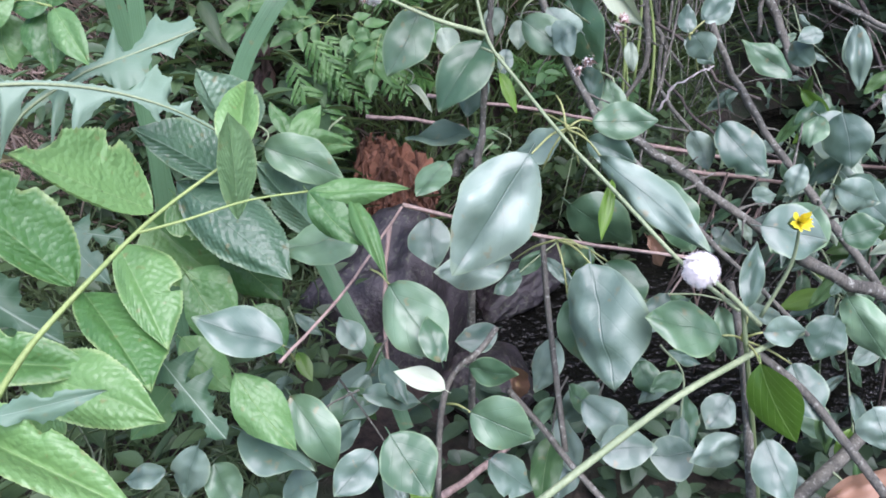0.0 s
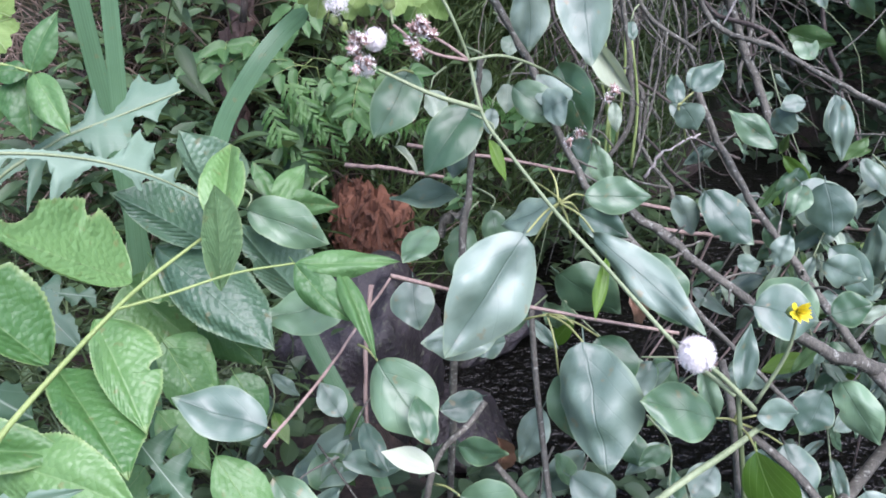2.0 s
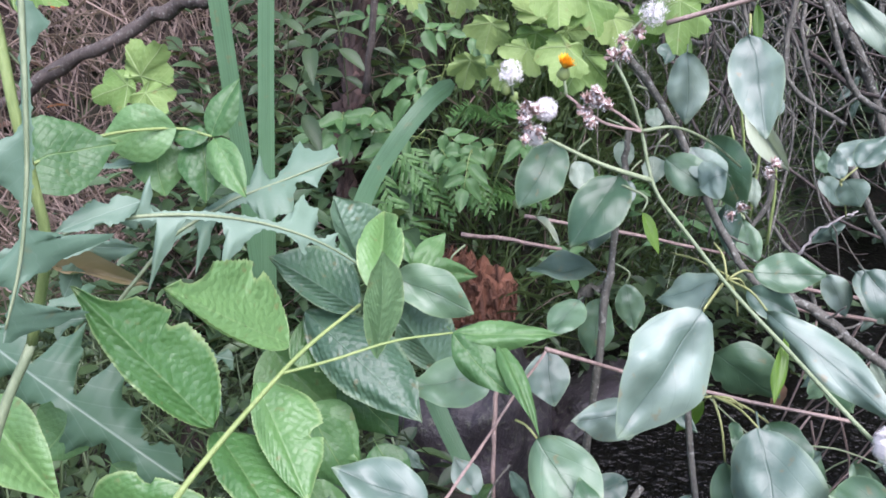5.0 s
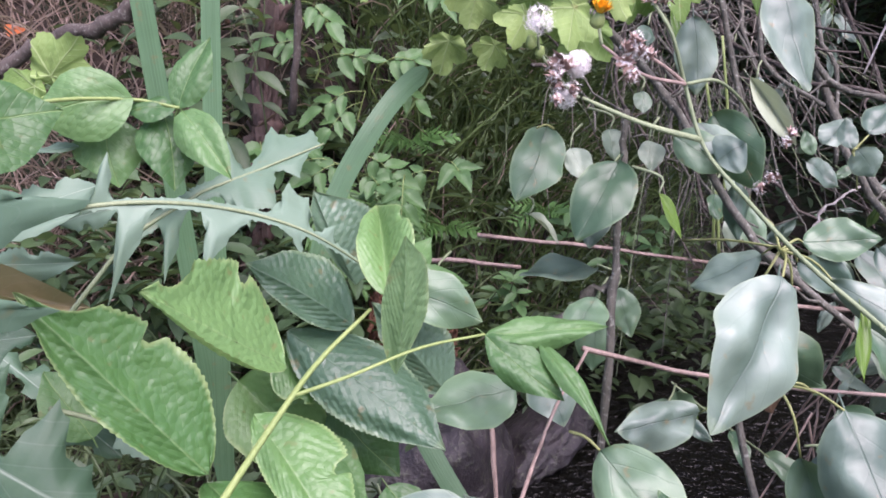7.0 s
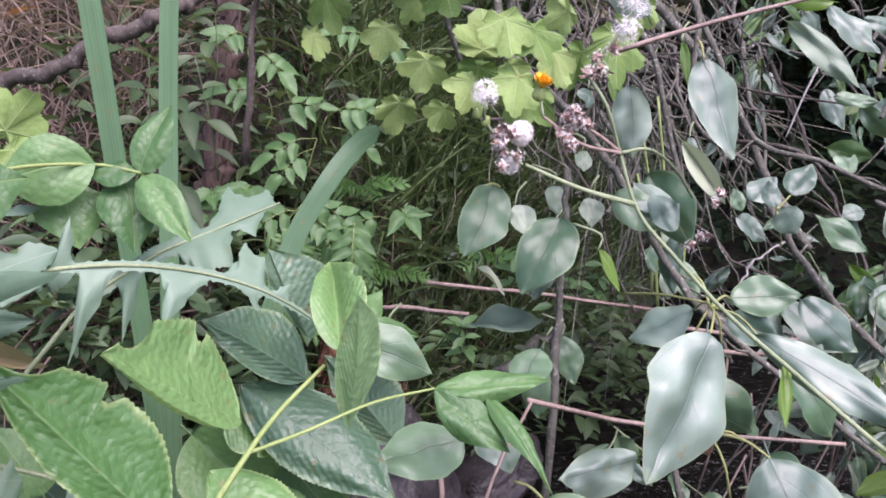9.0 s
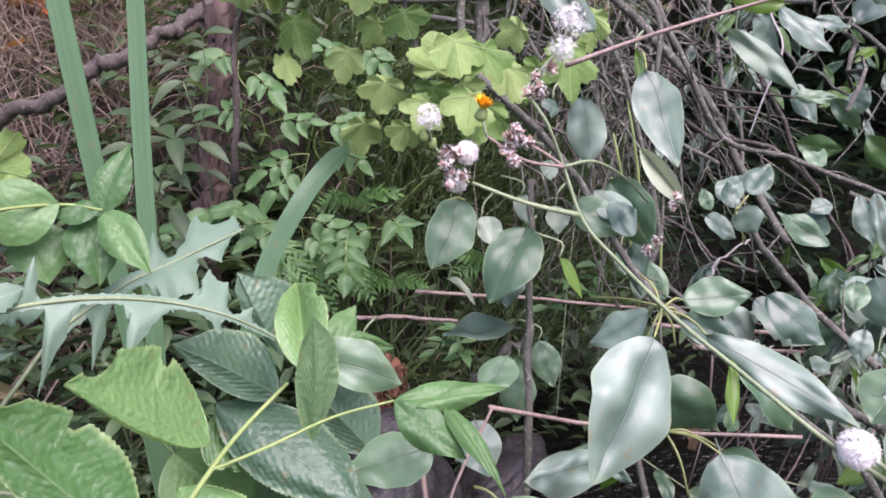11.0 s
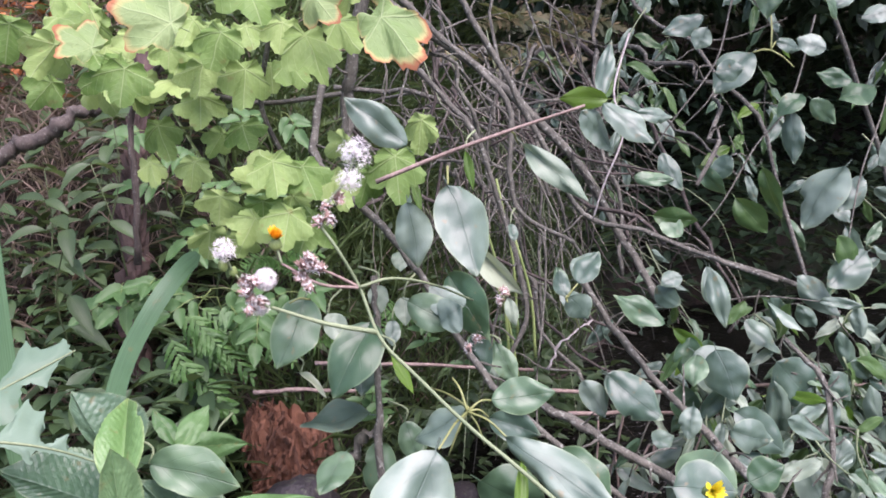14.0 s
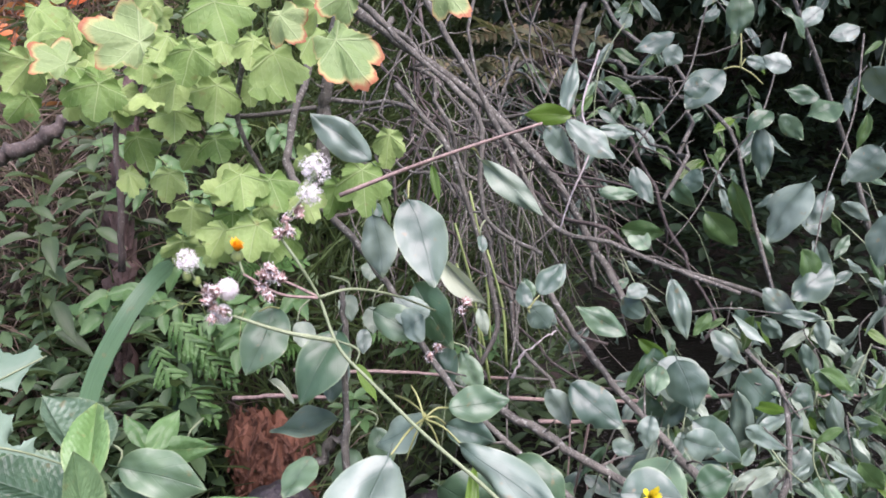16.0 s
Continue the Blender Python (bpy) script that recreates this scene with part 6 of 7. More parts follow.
# ---- strap-leaved plant ----
straps = thing("iris_clump", "tall strap-like blue-green blades of a waterside plant", "plant", (-0.3, 0.85, 0.4))


def strap(points, w0, w1, fold=0.04, blunt=1.0):
    """A long keeled blade through the points."""
    line = spline(points, 6)
    n = len(line)
    verts, uvs, faces = [], [], []
    for i, c in enumerate(line):
        d = (line[min(i + 1, n - 1)] - line[max(i - 1, 0)]).normalized()
        back = (c - Vector((-0.05, 0.05, 1.1))).normalized()
        s = d.cross(back).normalized()
        nn = s.cross(d).normalized()
        v = i / (n - 1)
        w = (w0 + (w1 - w0) * v) * (blunt + (1 - blunt) * min(1, (1 - v) / 0.08))
        for j in (-2, -1, 0, 1, 2):
            verts.append(c + s * (w * j / 4) + nn * (w * fold * abs(j) / 2))
            uvs.append((0.5 + j / 4, v * 8))
        if i:
            b = (i - 1) * 5
            for j in range(4):
                faces.append((b + j, b + j + 1, b + j + 6, b + j + 5))
    return under(new("blade", mesh_from("blade", verts, faces, BLADE_GREEN, uvs)), straps)


strap([(-0.327, 0.812, 0.45), (-0.317, 0.817, 0.8), (-0.309, 0.82, 1.0), (-0.302, 0.822, 1.12), (-0.297, 0.823, 1.2)], 0.018, 0.014)
strap([(-0.34, 0.94, 0.45), (-0.368, 0.936, 0.8), (-0.385, 0.934, 1.0), (-0.41, 0.931, 1.3), (-0.43, 0.93, 1.6)], 0.022, 0.02)
strap([(-0.230, 0.779, 0.810), (-0.207, 0.804, 0.886), (-0.175, 0.822, 0.940), (-0.149, 0.841, 0.971), (-0.125, 0.843, 0.992)], 0.019, 0.018, blunt=0.4)
strap([(-0.145, 0.795, 0.678), (-0.112, 0.765, 0.621), (-0.067, 0.728, 0.552), (-0.041, 0.698, 0.495)], 0.02, 0.016)

# ---- dry stalks ----
for name, pts, r, mat in [("dry_stalk", [(-0.117, 1.153, 0.715), (-0.055, 1.142, 0.715), (0.031, 1.125, 0.709)], 0.0035, STEM_RED),
                          ("dry_stalk", [(-0.035, 0.617, 0.815), (0.089, 0.629, 0.778), (0.207, 0.583, 0.782)], 0.0019, STEM_RED),
                          ("dry_stalk", [(-0.119, 0.467, 0.758), (-0.086, 0.547, 0.762), (-0.059, 0.590, 0.786), (-0.035, 0.607, 0.818)], 0.0014, STEM_RED),
                          ("dry_stalk", [(-0.002, 0.551, 0.539), (0.043, 0.588, 0.544), (0.067, 0.612, 0.547)], 0.004, STEM_RED),
                          ("dry_stalk", [(-0.061, 0.807, 0.701), (-0.067, 0.771, 0.632), (-0.061, 0.716, 0.530)], 0.003, STEM_RED),
                          ("dry_stalk", [(-0.024, 1.164, 0.745), (0.128, 1.136, 0.733), (0.297, 1.104, 0.715)], 0.003, STEM_RED),
                          ("dry_stalk", [(0.272, 1.007, 0.725), (0.427, 0.978, 0.711), (0.583, 0.952, 0.712), (0.923, 1.082, 0.618)], 0.003, STEM_RED),
                          ("dry_stalk", [(0.292, 0.931, 0.720), (0.371, 0.926, 0.712), (0.443, 0.922, 0.704)], 0.003, STEM_RED)]:
    tagged(tube(name, pts, r, r * 0.8, mat, sides=6, knots=0.08), "dead reddish stalk leaning among the leaves", "stalk", "dry stalks")


DEAD_LEAF = leaf_material("dead_leaf_brown", (0.09, 0.045, 0.028), (0.3, 0.18, 0.12), (0.2, 0.14, 0.1), veins=6, vein_mix=0.4, rough=0.6, dents=3.0, spots=0.8, see_through=0.2)
SPOTTED_LEAF = leaf_material("dying_leaf_spotted", (0.12, 0.15, 0.055), (0.32, 0.24, 0.14), (0.36, 0.3, 0.18), veins=6, vein_mix=0.4, rough=0.6, dents=3.0, spots=1.0, see_through=0.25)
DEAD = [leaf_mesh("dead_leaf", "ovate", m, rows=18, cols=4, fold=0.5, curl=0.35, wave=0.08, swell=0.2, seed=90 + k) for k, m in enumerate((DEAD_LEAF, SPOTTED_LEAF))]
for k, base, tip, wide, face in ((1, (-0.440, 0.630, 0.862), (-0.372, 0.612, 0.868), 0.020, (0.1, -0.75, 0.65)), (0, (0.064, 0.604, 0.654), (0.076, 0.590, 0.618), 0.020, (0.3, -0.8, 0.5)),
                                 (0, (0.372, 0.560, 0.530), (0.424, 0.545, 0.572), 0.036, (-0.1, -0.8, 0.6)), (0, (0.262, 0.900, 0.640), (0.286, 0.880, 0.610), 0.025, (0, -0.7, 0.7))):
    tagged(lay(DEAD[k], None, base, tip, wide, face, "dead_leaf"), "curled brown dead leaf caught among the plants" if k == 0 else "dying leaf with brown and yellow spots", "leaf", "dead leaves")


# ---- stump and stones ----
def build_stump():
    rng = random.Random(7)
    cx, cy, low = -0.092, 1.482, 0.12
    sides, rows = 60, 26

    def crest(a):
        return 0.525 - 0.022 * math.cos(a) + 0.02 * noise.noise(Vector((math.cos(a) * 3, math.sin(a) * 3, 2)))

    def girth(a, z):
        return 0.078 + 0.02 * (0.5 - z) + 0.014 * noise.noise(Vector((math.cos(a) * 2.4, math.sin(a) * 2.4, z * 5)))

    verts, faces = [], []
    for i in range(rows + 1):
        for k in range(sides):
            a = 2 * math.pi * k / sides
            z = low + (crest(a) - low) * i / rows
            r = girth(a, z) - 0.011 + 0.01 * noise.noise(Vector((k * 0.9, z * 40, 4)))
            verts.append((cx + r * math.cos(a), cy + r * math.sin(a), z + (rng.uniform(-0.012, 0.012) if i == rows else 0)))
    for i in range(rows):
        for k in range(sides):
            faces.append((i * sides + k, i * sides + (k + 1) % sides, (i + 1) * sides + (k + 1) % sides, (i + 1) * sides + k))
    prev = rows * sides
    for q in (0.7, 0.4, 0.15):
        b = len(verts)
        for k in range(sides):
            a = 2 * math.pi * k / sides
            verts.append((cx + 0.076 * q * math.cos(a), cy + 0.076 * q * math.sin(a), crest(a) + rng.uniform(-0.04, 0.012)))
            faces.append((prev + k, prev + (k + 1) % sides, b + (k + 1) % sides, b + k))
        prev = b
    faces.append(tuple(prev + k for k in range(sides)))
    ob = new("stump", mesh_from("stump", verts, faces, ROT, smooth=False))
    tagged(ob, "rotten broken stump of crumbling red-brown wood", "stump")
    # the rot has cracked the wood into loose blocks and splinters
    shapes = []
    for k in range(14):
        v = [(x * rng.uniform(0.6, 1.1), y * rng.uniform(0.6, 1.1), z * rng.uniform(0.7, 1.15)) for x in (-0.5, 0.5) for y in (-0.5, 0.5) for z in (-0.5, 0.5)]
        shapes.append(mesh_from("wood_chunk", v, [(0, 1, 3, 2), (4, 6, 7, 5), (0, 4, 5, 1), (2, 3, 7, 6), (0, 2, 6, 4), (1, 5, 7, 3)], ROT, smooth=False))
    for k in range(298):
        a = rng.uniform(-3.1, 0.1)
        on_top = k % 4 == 0
        z = crest(a) + rng.uniform(-0.015, 0.01) if on_top else rng.uniform(0.36, crest(a))
        r = girth(a, z) * (rng.uniform(0.3, 1.0) if on_top else rng.uniform(0.93, 1.05))
        chunk = new("wood_chunk", rng.choice(shapes))
        size = (rng.uniform(0.0025, 0.007), rng.uniform(0.003, 0.009), rng.choice((rng.uniform(0.006, 0.018), rng.uniform(0.018, 0.055))))
        chunk.matrix_world = turned(cx + r * math.cos(a), cy + r * math.sin(a), z, rng.gauss(0, 0.4), rng.gauss(0, 0.35) - 0.15, a + rng.gauss(0, 0.5), *size)
        chunk.parent = ob


build_stump()


def stone(place, size, seed):
    bm = bmesh.new()
    bmesh.ops.create_icosphere(bm, subdivisions=5, radius=1)
    for v in bm.verts:
        d = v.co.normalized()
        k = 1 + 0.28 * noise.noise(d * 1.4 + Vector((seed * 3.1, 0, 0))) + 0.09 * noise.noise(d * 4 + Vector((seed, 2, 0))) + 0.04 * noise.noise(d * 11 + Vector((seed, 5, 0)))
        v.co = Vector((d.x * size[0], d.y * size[1], d.z * size[2])) * k
    me = bpy.data.meshes.new("stone")
    bm.to_mesh(me)
    bm.free()
    me.materials.append(STONE)
    me.polygons.foreach_set("use_smooth", [True] * len(me.polygons))
    ob = new("stone", me)
    ob.location = place
    ob.rotation_euler = (0.1 * seed, 0.07 * seed, seed)
    return tagged(ob, "weathered grey-violet stone at the edge of the water", "stone", "stones by the stream")


stone((-0.09, 1.17, 0.33), (0.17, 0.12, 0.2), 1)
stone((0.06, 1.17, 0.2), (0.12, 0.1, 0.07), 2)
stone((0.16, 1.5, 0.22), (0.14, 0.1, 0.05), 4)

# ---- bare branches tangled in the shrub ----
rng = random.Random(5)
A0, A1 = Vector((0.128, 1.300, 1.262)), Vector((0.543, 1.492, 1.272))
B0, B1 = Vector((0.191, 0.984, 0.797)), Vector((0.557, 1.070, 0.760))
for k in range(44):
    u = rng.random()
    p = A0.lerp(A1, u) + Vector((rng.uniform(-0.08, 0.08), rng.uniform(-0.15, 0.3), rng.uniform(-0.3, 0.15)))
    q = B0.lerp(B1, min(1, max(0, u + rng.uniform(-0.5, 0.5)))) + Vector((rng.uniform(-0.15, 0.15), rng.uniform(-0.15, 0.3), rng.uniform(-0.12, 0.3)))
    bow = Vector((rng.uniform(-0.1, 0.12), rng.uniform(-0.05, 0.05), rng.uniform(-0.08, 0.1)))
    pts = []
    for j in range(12):
        v = j / 11
        pts.append(p.lerp(q, v) + bow * math.sin(math.pi * v) + Vector((rng.uniform(-1, 1), rng.uniform(-1, 1), rng.uniform(-1, 1))) * 0.016)
    r = rng.choice((0.0012, 0.0014, 0.0018, 0.0022, 0.0032))
    mat = (BARK, BARK_DARK, BARK)[k % 3]
    tube("branch", pts, r * 1.4, r * 0.8, mat, shrub, sides=6, steps=2, knots=0.13, seed=k)
    for j in range(rng.randrange(2, 6)):
        a = pts[rng.randrange(2, 11)]
        e = a + Vector((rng.uniform(-0.1, 0.14), rng.uniform(-0.06, 0.06), rng.uniform(-0.14, 0.08)))
        m1 = a.lerp(e, 0.35) + Vector((rng.uniform(-0.015, 0.015), 0, rng.uniform(-0.01, 0.018)))
        m2 = a.lerp(e, 0.7) + Vector((rng.uniform(-0.02, 0.02), 0, rng.uniform(-0.012, 0.012)))
        tube("twig", [a, m1, m2, e], r * 0.7, 0.0006, mat, shrub, sides=4, steps=3, seed=j)
LIGHT_STALK = bark_material("pale_stalk", (0.13, 0.115, 0.09), (0.38, 0.35, 0.29), 60)
for k in range(90):
    # thin hanging stalks behind the leaves
    p = A0.lerp(A1, rng.uniform(0.1, 0.95)) + Vector((rng.uniform(-0.05, 0.1), rng.uniform(-0.15, 0.3), rng.uniform(-0.35, -0.02)))
    q = p + Vector((rng.uniform(-0.15, 0.3), rng.uniform(-0.2, 0.05), -rng.uniform(0.1, 0.5)))
    m = p.lerp(q, 0.5) + Vector((rng.uniform(-0.08, 0.08), rng.uniform(-0.04, 0.04), rng.uniform(-0.03, 0.03)))
    tube("twig", [p, m, q], 0.0011, 0.0006, (BARK, BARK_DARK, LIGHT_STALK, STEM_PALE, BARK, LIGHT_STALK)[k % 6], shrub, sides=4, steps=4, seed=k)
for k in range(26):
    p = Vector((0.441, 0.917, 0.679)) + Vector((rng.uniform(-0.2, 0.2), rng.uniform(-0.1, 0.1), rng.uniform(-0.1, 0.08)))
    q = p + Vector((rng.uniform(-0.12, 0.12), rng.uniform(-0.05, 0.1), -rng.uniform(0.1, 0.25)))
    tube("branch", [p, p.lerp(q, 0.5) + Vector((0.01, 0, 0)), q], 0.0015, 0.0012, STEM_RED, shrub, sides=4, steps=2, seed=k)

# single leaves among the tangle
lay(OVATE[4], shrub, (-0.169, 0.700, 0.837), (-0.094, 0.680, 0.817), 0.043, (-0.10, -0.75, 0.66))
lay(OVATE[7], shrub, (0.041, 0.820, 0.771), (0.037, 0.800, 0.706), 0.039, (0.15, -0.92, 0.36))
lay(PALE[1], shrub, (-0.035, 0.800, 0.866), (-0.010, 0.780, 0.849), 0.011, (0.20, -0.60, 0.75))
lay(OVATE[1], shrub, (-0.122, 0.780, 0.814), (-0.166, 0.760, 0.822), 0.026, (0.10, -0.70, 0.70))
lay(OVATE[10], shrub, (0.074, 0.860, 0.772), (0.086, 0.840, 0.724), 0.032, (-0.20, -0.90, 0.40))
lay(SHEEN_PALE[0], shrub, (-0.001, 0.800, 0.926), (0.011, 0.780, 0.899), 0.024, (-0.16, -0.85, 0.50))
lay(SHEEN_PALE[2], shrub, (0.054, 0.860, 0.934), (0.057, 0.840, 0.911), 0.024, (0.16, -0.85, 0.50))
lay(SHEEN_PALE[0], shrub, (0.079, 0.820, 0.929), (0.076, 0.800, 0.905), 0.024, (-0.16, -0.85, 0.50))
lay(YOUNG[1], shrub, (0.052, 0.720, 0.902), (0.070, 0.700, 0.872), 0.013, (0.24, -0.85, 0.50))
lay(OVATE[1], shrub, (0.157, 0.840, 0.873), (0.154, 0.820, 0.851), 0.021, (0.16, -0.85, 0.50))
lay(SHEEN_PALE[2], shrub, (0.182, 0.840, 0.849), (0.173, 0.820, 0.826), 0.023, (-0.16, -0.85, 0.50))
lay(YOUNG[1], shrub, (0.149, 0.800, 1.078), (0.151, 0.780, 1.043), 0.010, (-0.16, -0.85, 0.50))
lay(SHEEN_PALE[1], shrub, (0.082, 0.860, 0.970), (0.080, 0.840, 0.955), 0.020, (0.00, -0.85, 0.50))
lay(OVATE[5], shrub, (0.099, 0.900, 1.030), (0.092, 0.880, 1.012), 0.020, (0.16, -0.85, 0.50))
lay(YOUNG[1], shrub, (0.100, 0.850, 1.047), (0.106, 0.830, 1.017), 0.010, (0.08, -0.85, 0.50))
lay(OVATE[3], shrub, (0.072, 0.900, 0.880), (0.069, 0.880, 0.856), 0.019, (0.16, -0.85, 0.50))
lay(SHEEN_PALE[3], shrub, (0.223, 0.950, 0.877), (0.228, 0.930, 0.846), 0.017, (-0.16, -0.85, 0.50))
lay(OVATE[3], shrub, (0.218, 0.900, 0.980), (0.218, 0.880, 0.964), 0.013, (0.24, -0.85, 0.50))
for p, q in (((0.207, 1.0, 0.98), (0.23, 0.98, 0.78)), ((0.233, 1.02, 1.018), (0.247, 1.0, 0.8)), ((0.244, 0.98, 0.945), (0.259, 0.96, 0.79)), ((0.206, 1.0, 0.926), (0.24, 0.98, 0.76))):
    a, b = Vector(p), Vector(q)
    tube("stem", [a, a.lerp(b, 0.5) + Vector((0.008, 0, 0)), b], 0.0016, 0.0022, STEM_GREEN, shrub, sides=5, steps=3)
for k, p in enumerate(((-0.001, 0.800, 0.926), (0.054, 0.860, 0.934), (0.079, 0.820, 0.929), (0.052, 0.720, 0.902), (0.157, 0.840, 0.873), (0.182, 0.840, 0.849), (0.149, 0.800, 1.078), (0.082, 0.860, 0.970), (0.099, 0.900, 1.030), (0.100, 0.850, 1.047), (0.072, 0.900, 0.880), (0.223, 0.950, 0.877), (0.218, 0.900, 0.980), (-0.169, 0.700, 0.837), (0.041, 0.820, 0.771), (-0.035, 0.800, 0.866), (-0.122, 0.780, 0.814), (0.074, 0.860, 0.772))):
    a = Vector(p)
    tube("petiole", [a, a + Vector((0.004, 0.006, 0.012)), a + Vector((0.016 * (-1) ** k, 0.022, 0.018))], 0.0009, 0.0014, STEM_PALE, shrub, sides=5, steps=3, seed=k)

# ---- leafy side shoots that fill the shrub ----


def shoot(p, q, n, size, seed, mats=OVATE, parent=shrub):
    """A thin twig from p to q with n hanging oval leaves, some of them young."""
    r = random.Random(seed)
    p, q = Vector(p), Vector(q)
    m = p.lerp(q, 0.5) + Vector((r.uniform(-0.015, 0.015), 0, 0.008))
    tube("twig", [p, m, q], 0.0013, 0.0008, BARK if seed % 2 else STEM_PALE, parent, sides=5, steps=4)
    line = spline([p, m, q], 6)
    for k in range(n):
        b = line[min(len(line) - 1, int((k + 0.6) / n * len(line)))]
        a = k * 2.4 + r.random()
        d = Vector((math.cos(a) * 0.7, math.sin(a) * 0.5 - 0.15, -r.uniform(0.2, 1.1)))
        if k == n - 1:
            d = (q - m)
        d.normalize()
        l = size * r.uniform(0.7, 1.25)
        nrm = Vector((r.uniform(-0.4, 0.6), -0.65, r.uniform(0.45, 1.1)))
        b2 = b + d * l * 0.14
        q8 = r.random()
        mesh = r.choice(YOUNG) if q8 < 0.04 else r.choice(MID) if q8 < 0.16 else r.choice(mats)
        lay(mesh, parent, b2, b2 + d * l, l * (r.uniform(0.34, 0.5) if parent == shrub else r.uniform(0.27, 0.43)), nrm)


bush = thing("bush", "bush with narrow grey-green leaves hanging over the stream", "shrub", (0.95, 1.1, 0.3))
tube("branch", [(0.95, 1.1, 0.3), (0.85, 1.08, 0.55), (0.7, 1.0, 0.8), (0.5, 0.95, 0.9)], 0.007, 0.003, BARK, bush, knots=0.1)
tube("branch", [(0.95, 1.1, 0.3), (1.0, 1.15, 0.6), (0.95, 1.2, 0.95), (0.8, 1.2, 1.3)], 0.008, 0.003, BARK, bush, knots=0.1)
rng = random.Random(9)
for k in range(16):
    a = Vector((rng.uniform(0.38, 0.78), rng.uniform(0.74, 0.95), rng.uniform(0.56, 0.76)))
    shoot(a, a + Vector((rng.uniform(-0.09, 0.07), rng.uniform(-0.08, 0.0), rng.uniform(-0.1, 0.05))), 6, 0.045, 80 + k, parent=bush)
for k in range(30):
    a = Vector((rng.uniform(0.42, 0.95), rng.uniform(0.85, 1.2), rng.uniform(0.55, 0.88)))
    shoot(a, a + Vector((rng.uniform(-0.08, 0.1), rng.uniform(-0.1, 0.0), rng.uniform(-0.12, 0.05))), 5, 0.05, k, parent=bush)
for k in range(9):
    a = Vector((rng.uniform(0.5, 1.0), rng.uniform(1.0, 1.5), rng.uniform(0.95, 1.4)))
    shoot(a, a + Vector((rng.uniform(-0.1, 0.1), rng.uniform(-0.1, 0.0), rng.uniform(-0.15, 0.0))), 5, 0.052, 40 + k, parent=bush)
for k in range(16):
    a = Vector((rng.uniform(-0.2, 0.45), rng.uniform(0.6, 1.0), rng.uniform(0.48, 0.66)))
    shoot(a, a + Vector((rng.uniform(-0.1, 0.1), rng.uniform(-0.1, 0.0), rng.uniform(-0.1, 0.02))), 4, 0.055, 60 + k)

S0, S1 = Vector((0.570, 0.893, 0.815)), Vector((0.651, 0.746, 0.672))
for k in range(20):
    a = S0.lerp(S1, rng.random()) + Vector((rng.uniform(-0.04, 0.1), rng.uniform(-0.03, 0.08), rng.uniform(-0.05, 0.03)))
    shoot(a, a + Vector((rng.uniform(-0.02, 0.07), rng.uniform(-0.04, 0.02), rng.uniform(-0.1, -0.02))), 5, 0.042, 120 + k, SHEEN_PALE + MID[:1] + OVATE[:2], bush)
S0, S1 = Vector((0.396, 0.851, 0.819)), Vector((0.466, 0.706, 0.728))
for k in range(9):
    a = S0.lerp(S1, rng.random()) + Vector((rng.uniform(-0.06, 0.08), rng.uniform(-0.03, 0.05), rng.uniform(-0.06, 0.05)))
    shoot(a, a + Vector((rng.uniform(-0.04, 0.06), rng.uniform(-0.04, 0.0), rng.uniform(-0.08, -0.02))), 4, 0.045, 160 + k, SHEEN_PALE + OVATE[:2], bush)

for k in range(34):
    a = Vector((rng.uniform(0.42, 0.78), rng.uniform(0.74, 0.95), rng.uniform(0.60, 0.86)))
    shoot(a, a + Vector((rng.uniform(-0.06, 0.08), rng.uniform(-0.06, 0.0), rng.uniform(-0.1, 0.03))), 5, 0.044, 300 + k, SHEEN_PALE + OVATE[:4] + MID[1:], bush)
for k in range(22):
    a = Vector((rng.uniform(0.5, 1.3), rng.uniform(1.2, 2.0), rng.uniform(1.05, 1.55)))
    shoot(a, a + Vector((rng.uniform(-0.1, 0.1), rng.uniform(-0.1, 0.0), rng.uniform(-0.16, 0.0))), 6, 0.058, 340 + k, MID + OVATE[:5], bush)

# ---- trunk behind the currant ----
trunk = thing("tree", "thin bare tree stem with flaking reddish-brown bark", "tree", (-0.373, 1.591, 0.605))
tube("trunk", [(-0.387, 1.567, 0.500), (-0.374, 1.596, 0.626), (-0.381, 1.624, 0.731), (-0.355, 1.645, 0.836), (-0.359, 1.672, 0.940), (-0.332, 1.694, 1.046), (-0.325, 1.718, 1.151), (-0.288, 1.791, 1.465)], 0.023, 0.02, BARK_RED, trunk, sides=14, steps=8, knots=0.12)
FLAKE = bark_material("bark_flake_brown", (0.03, 0.02, 0.018), (0.14, 0.098, 0.088), 60, vary=0.14)
for k in range(260):
    r2 = random.Random(k)
    line = spline([(-0.387, 1.567, 0.500), (-0.374, 1.596, 0.626), (-0.381, 1.624, 0.731), (-0.355, 1.645, 0.836), (-0.359, 1.672, 0.940), (-0.332, 1.694, 1.046), (-0.325, 1.718, 1.151)], 10)
    c = line[r2.randrange(len(line))]
    a = r2.uniform(-2.8, -0.3)
    o = Vector((math.cos(a), math.sin(a), 0)) * r2.uniform(0.9, 1.2)
    s = Vector((-o.y, o.x, 0)) * r2.uniform(0.003, 0.009)
    l = Vector((r2.uniform(-0.01, 0.01), 0, r2.uniform(0.015, 0.055)))
    b = c + o * 0.022
    me = mesh_from("bark_flake", [b - s, b + s, b + s * 0.8 + l + o * 0.006, b - s * 0.7 + l * 0.9 + o * 0.009, b - s + o * 0.003 - o * 0.006, b + s + o * 0.003 - o * 0.006],
                   [(0, 1, 2, 3), (4, 5, 1, 0)], FLAKE, smooth=False)
    under(new("bark_flake", me), trunk)

# ---- ferns, weeds ----


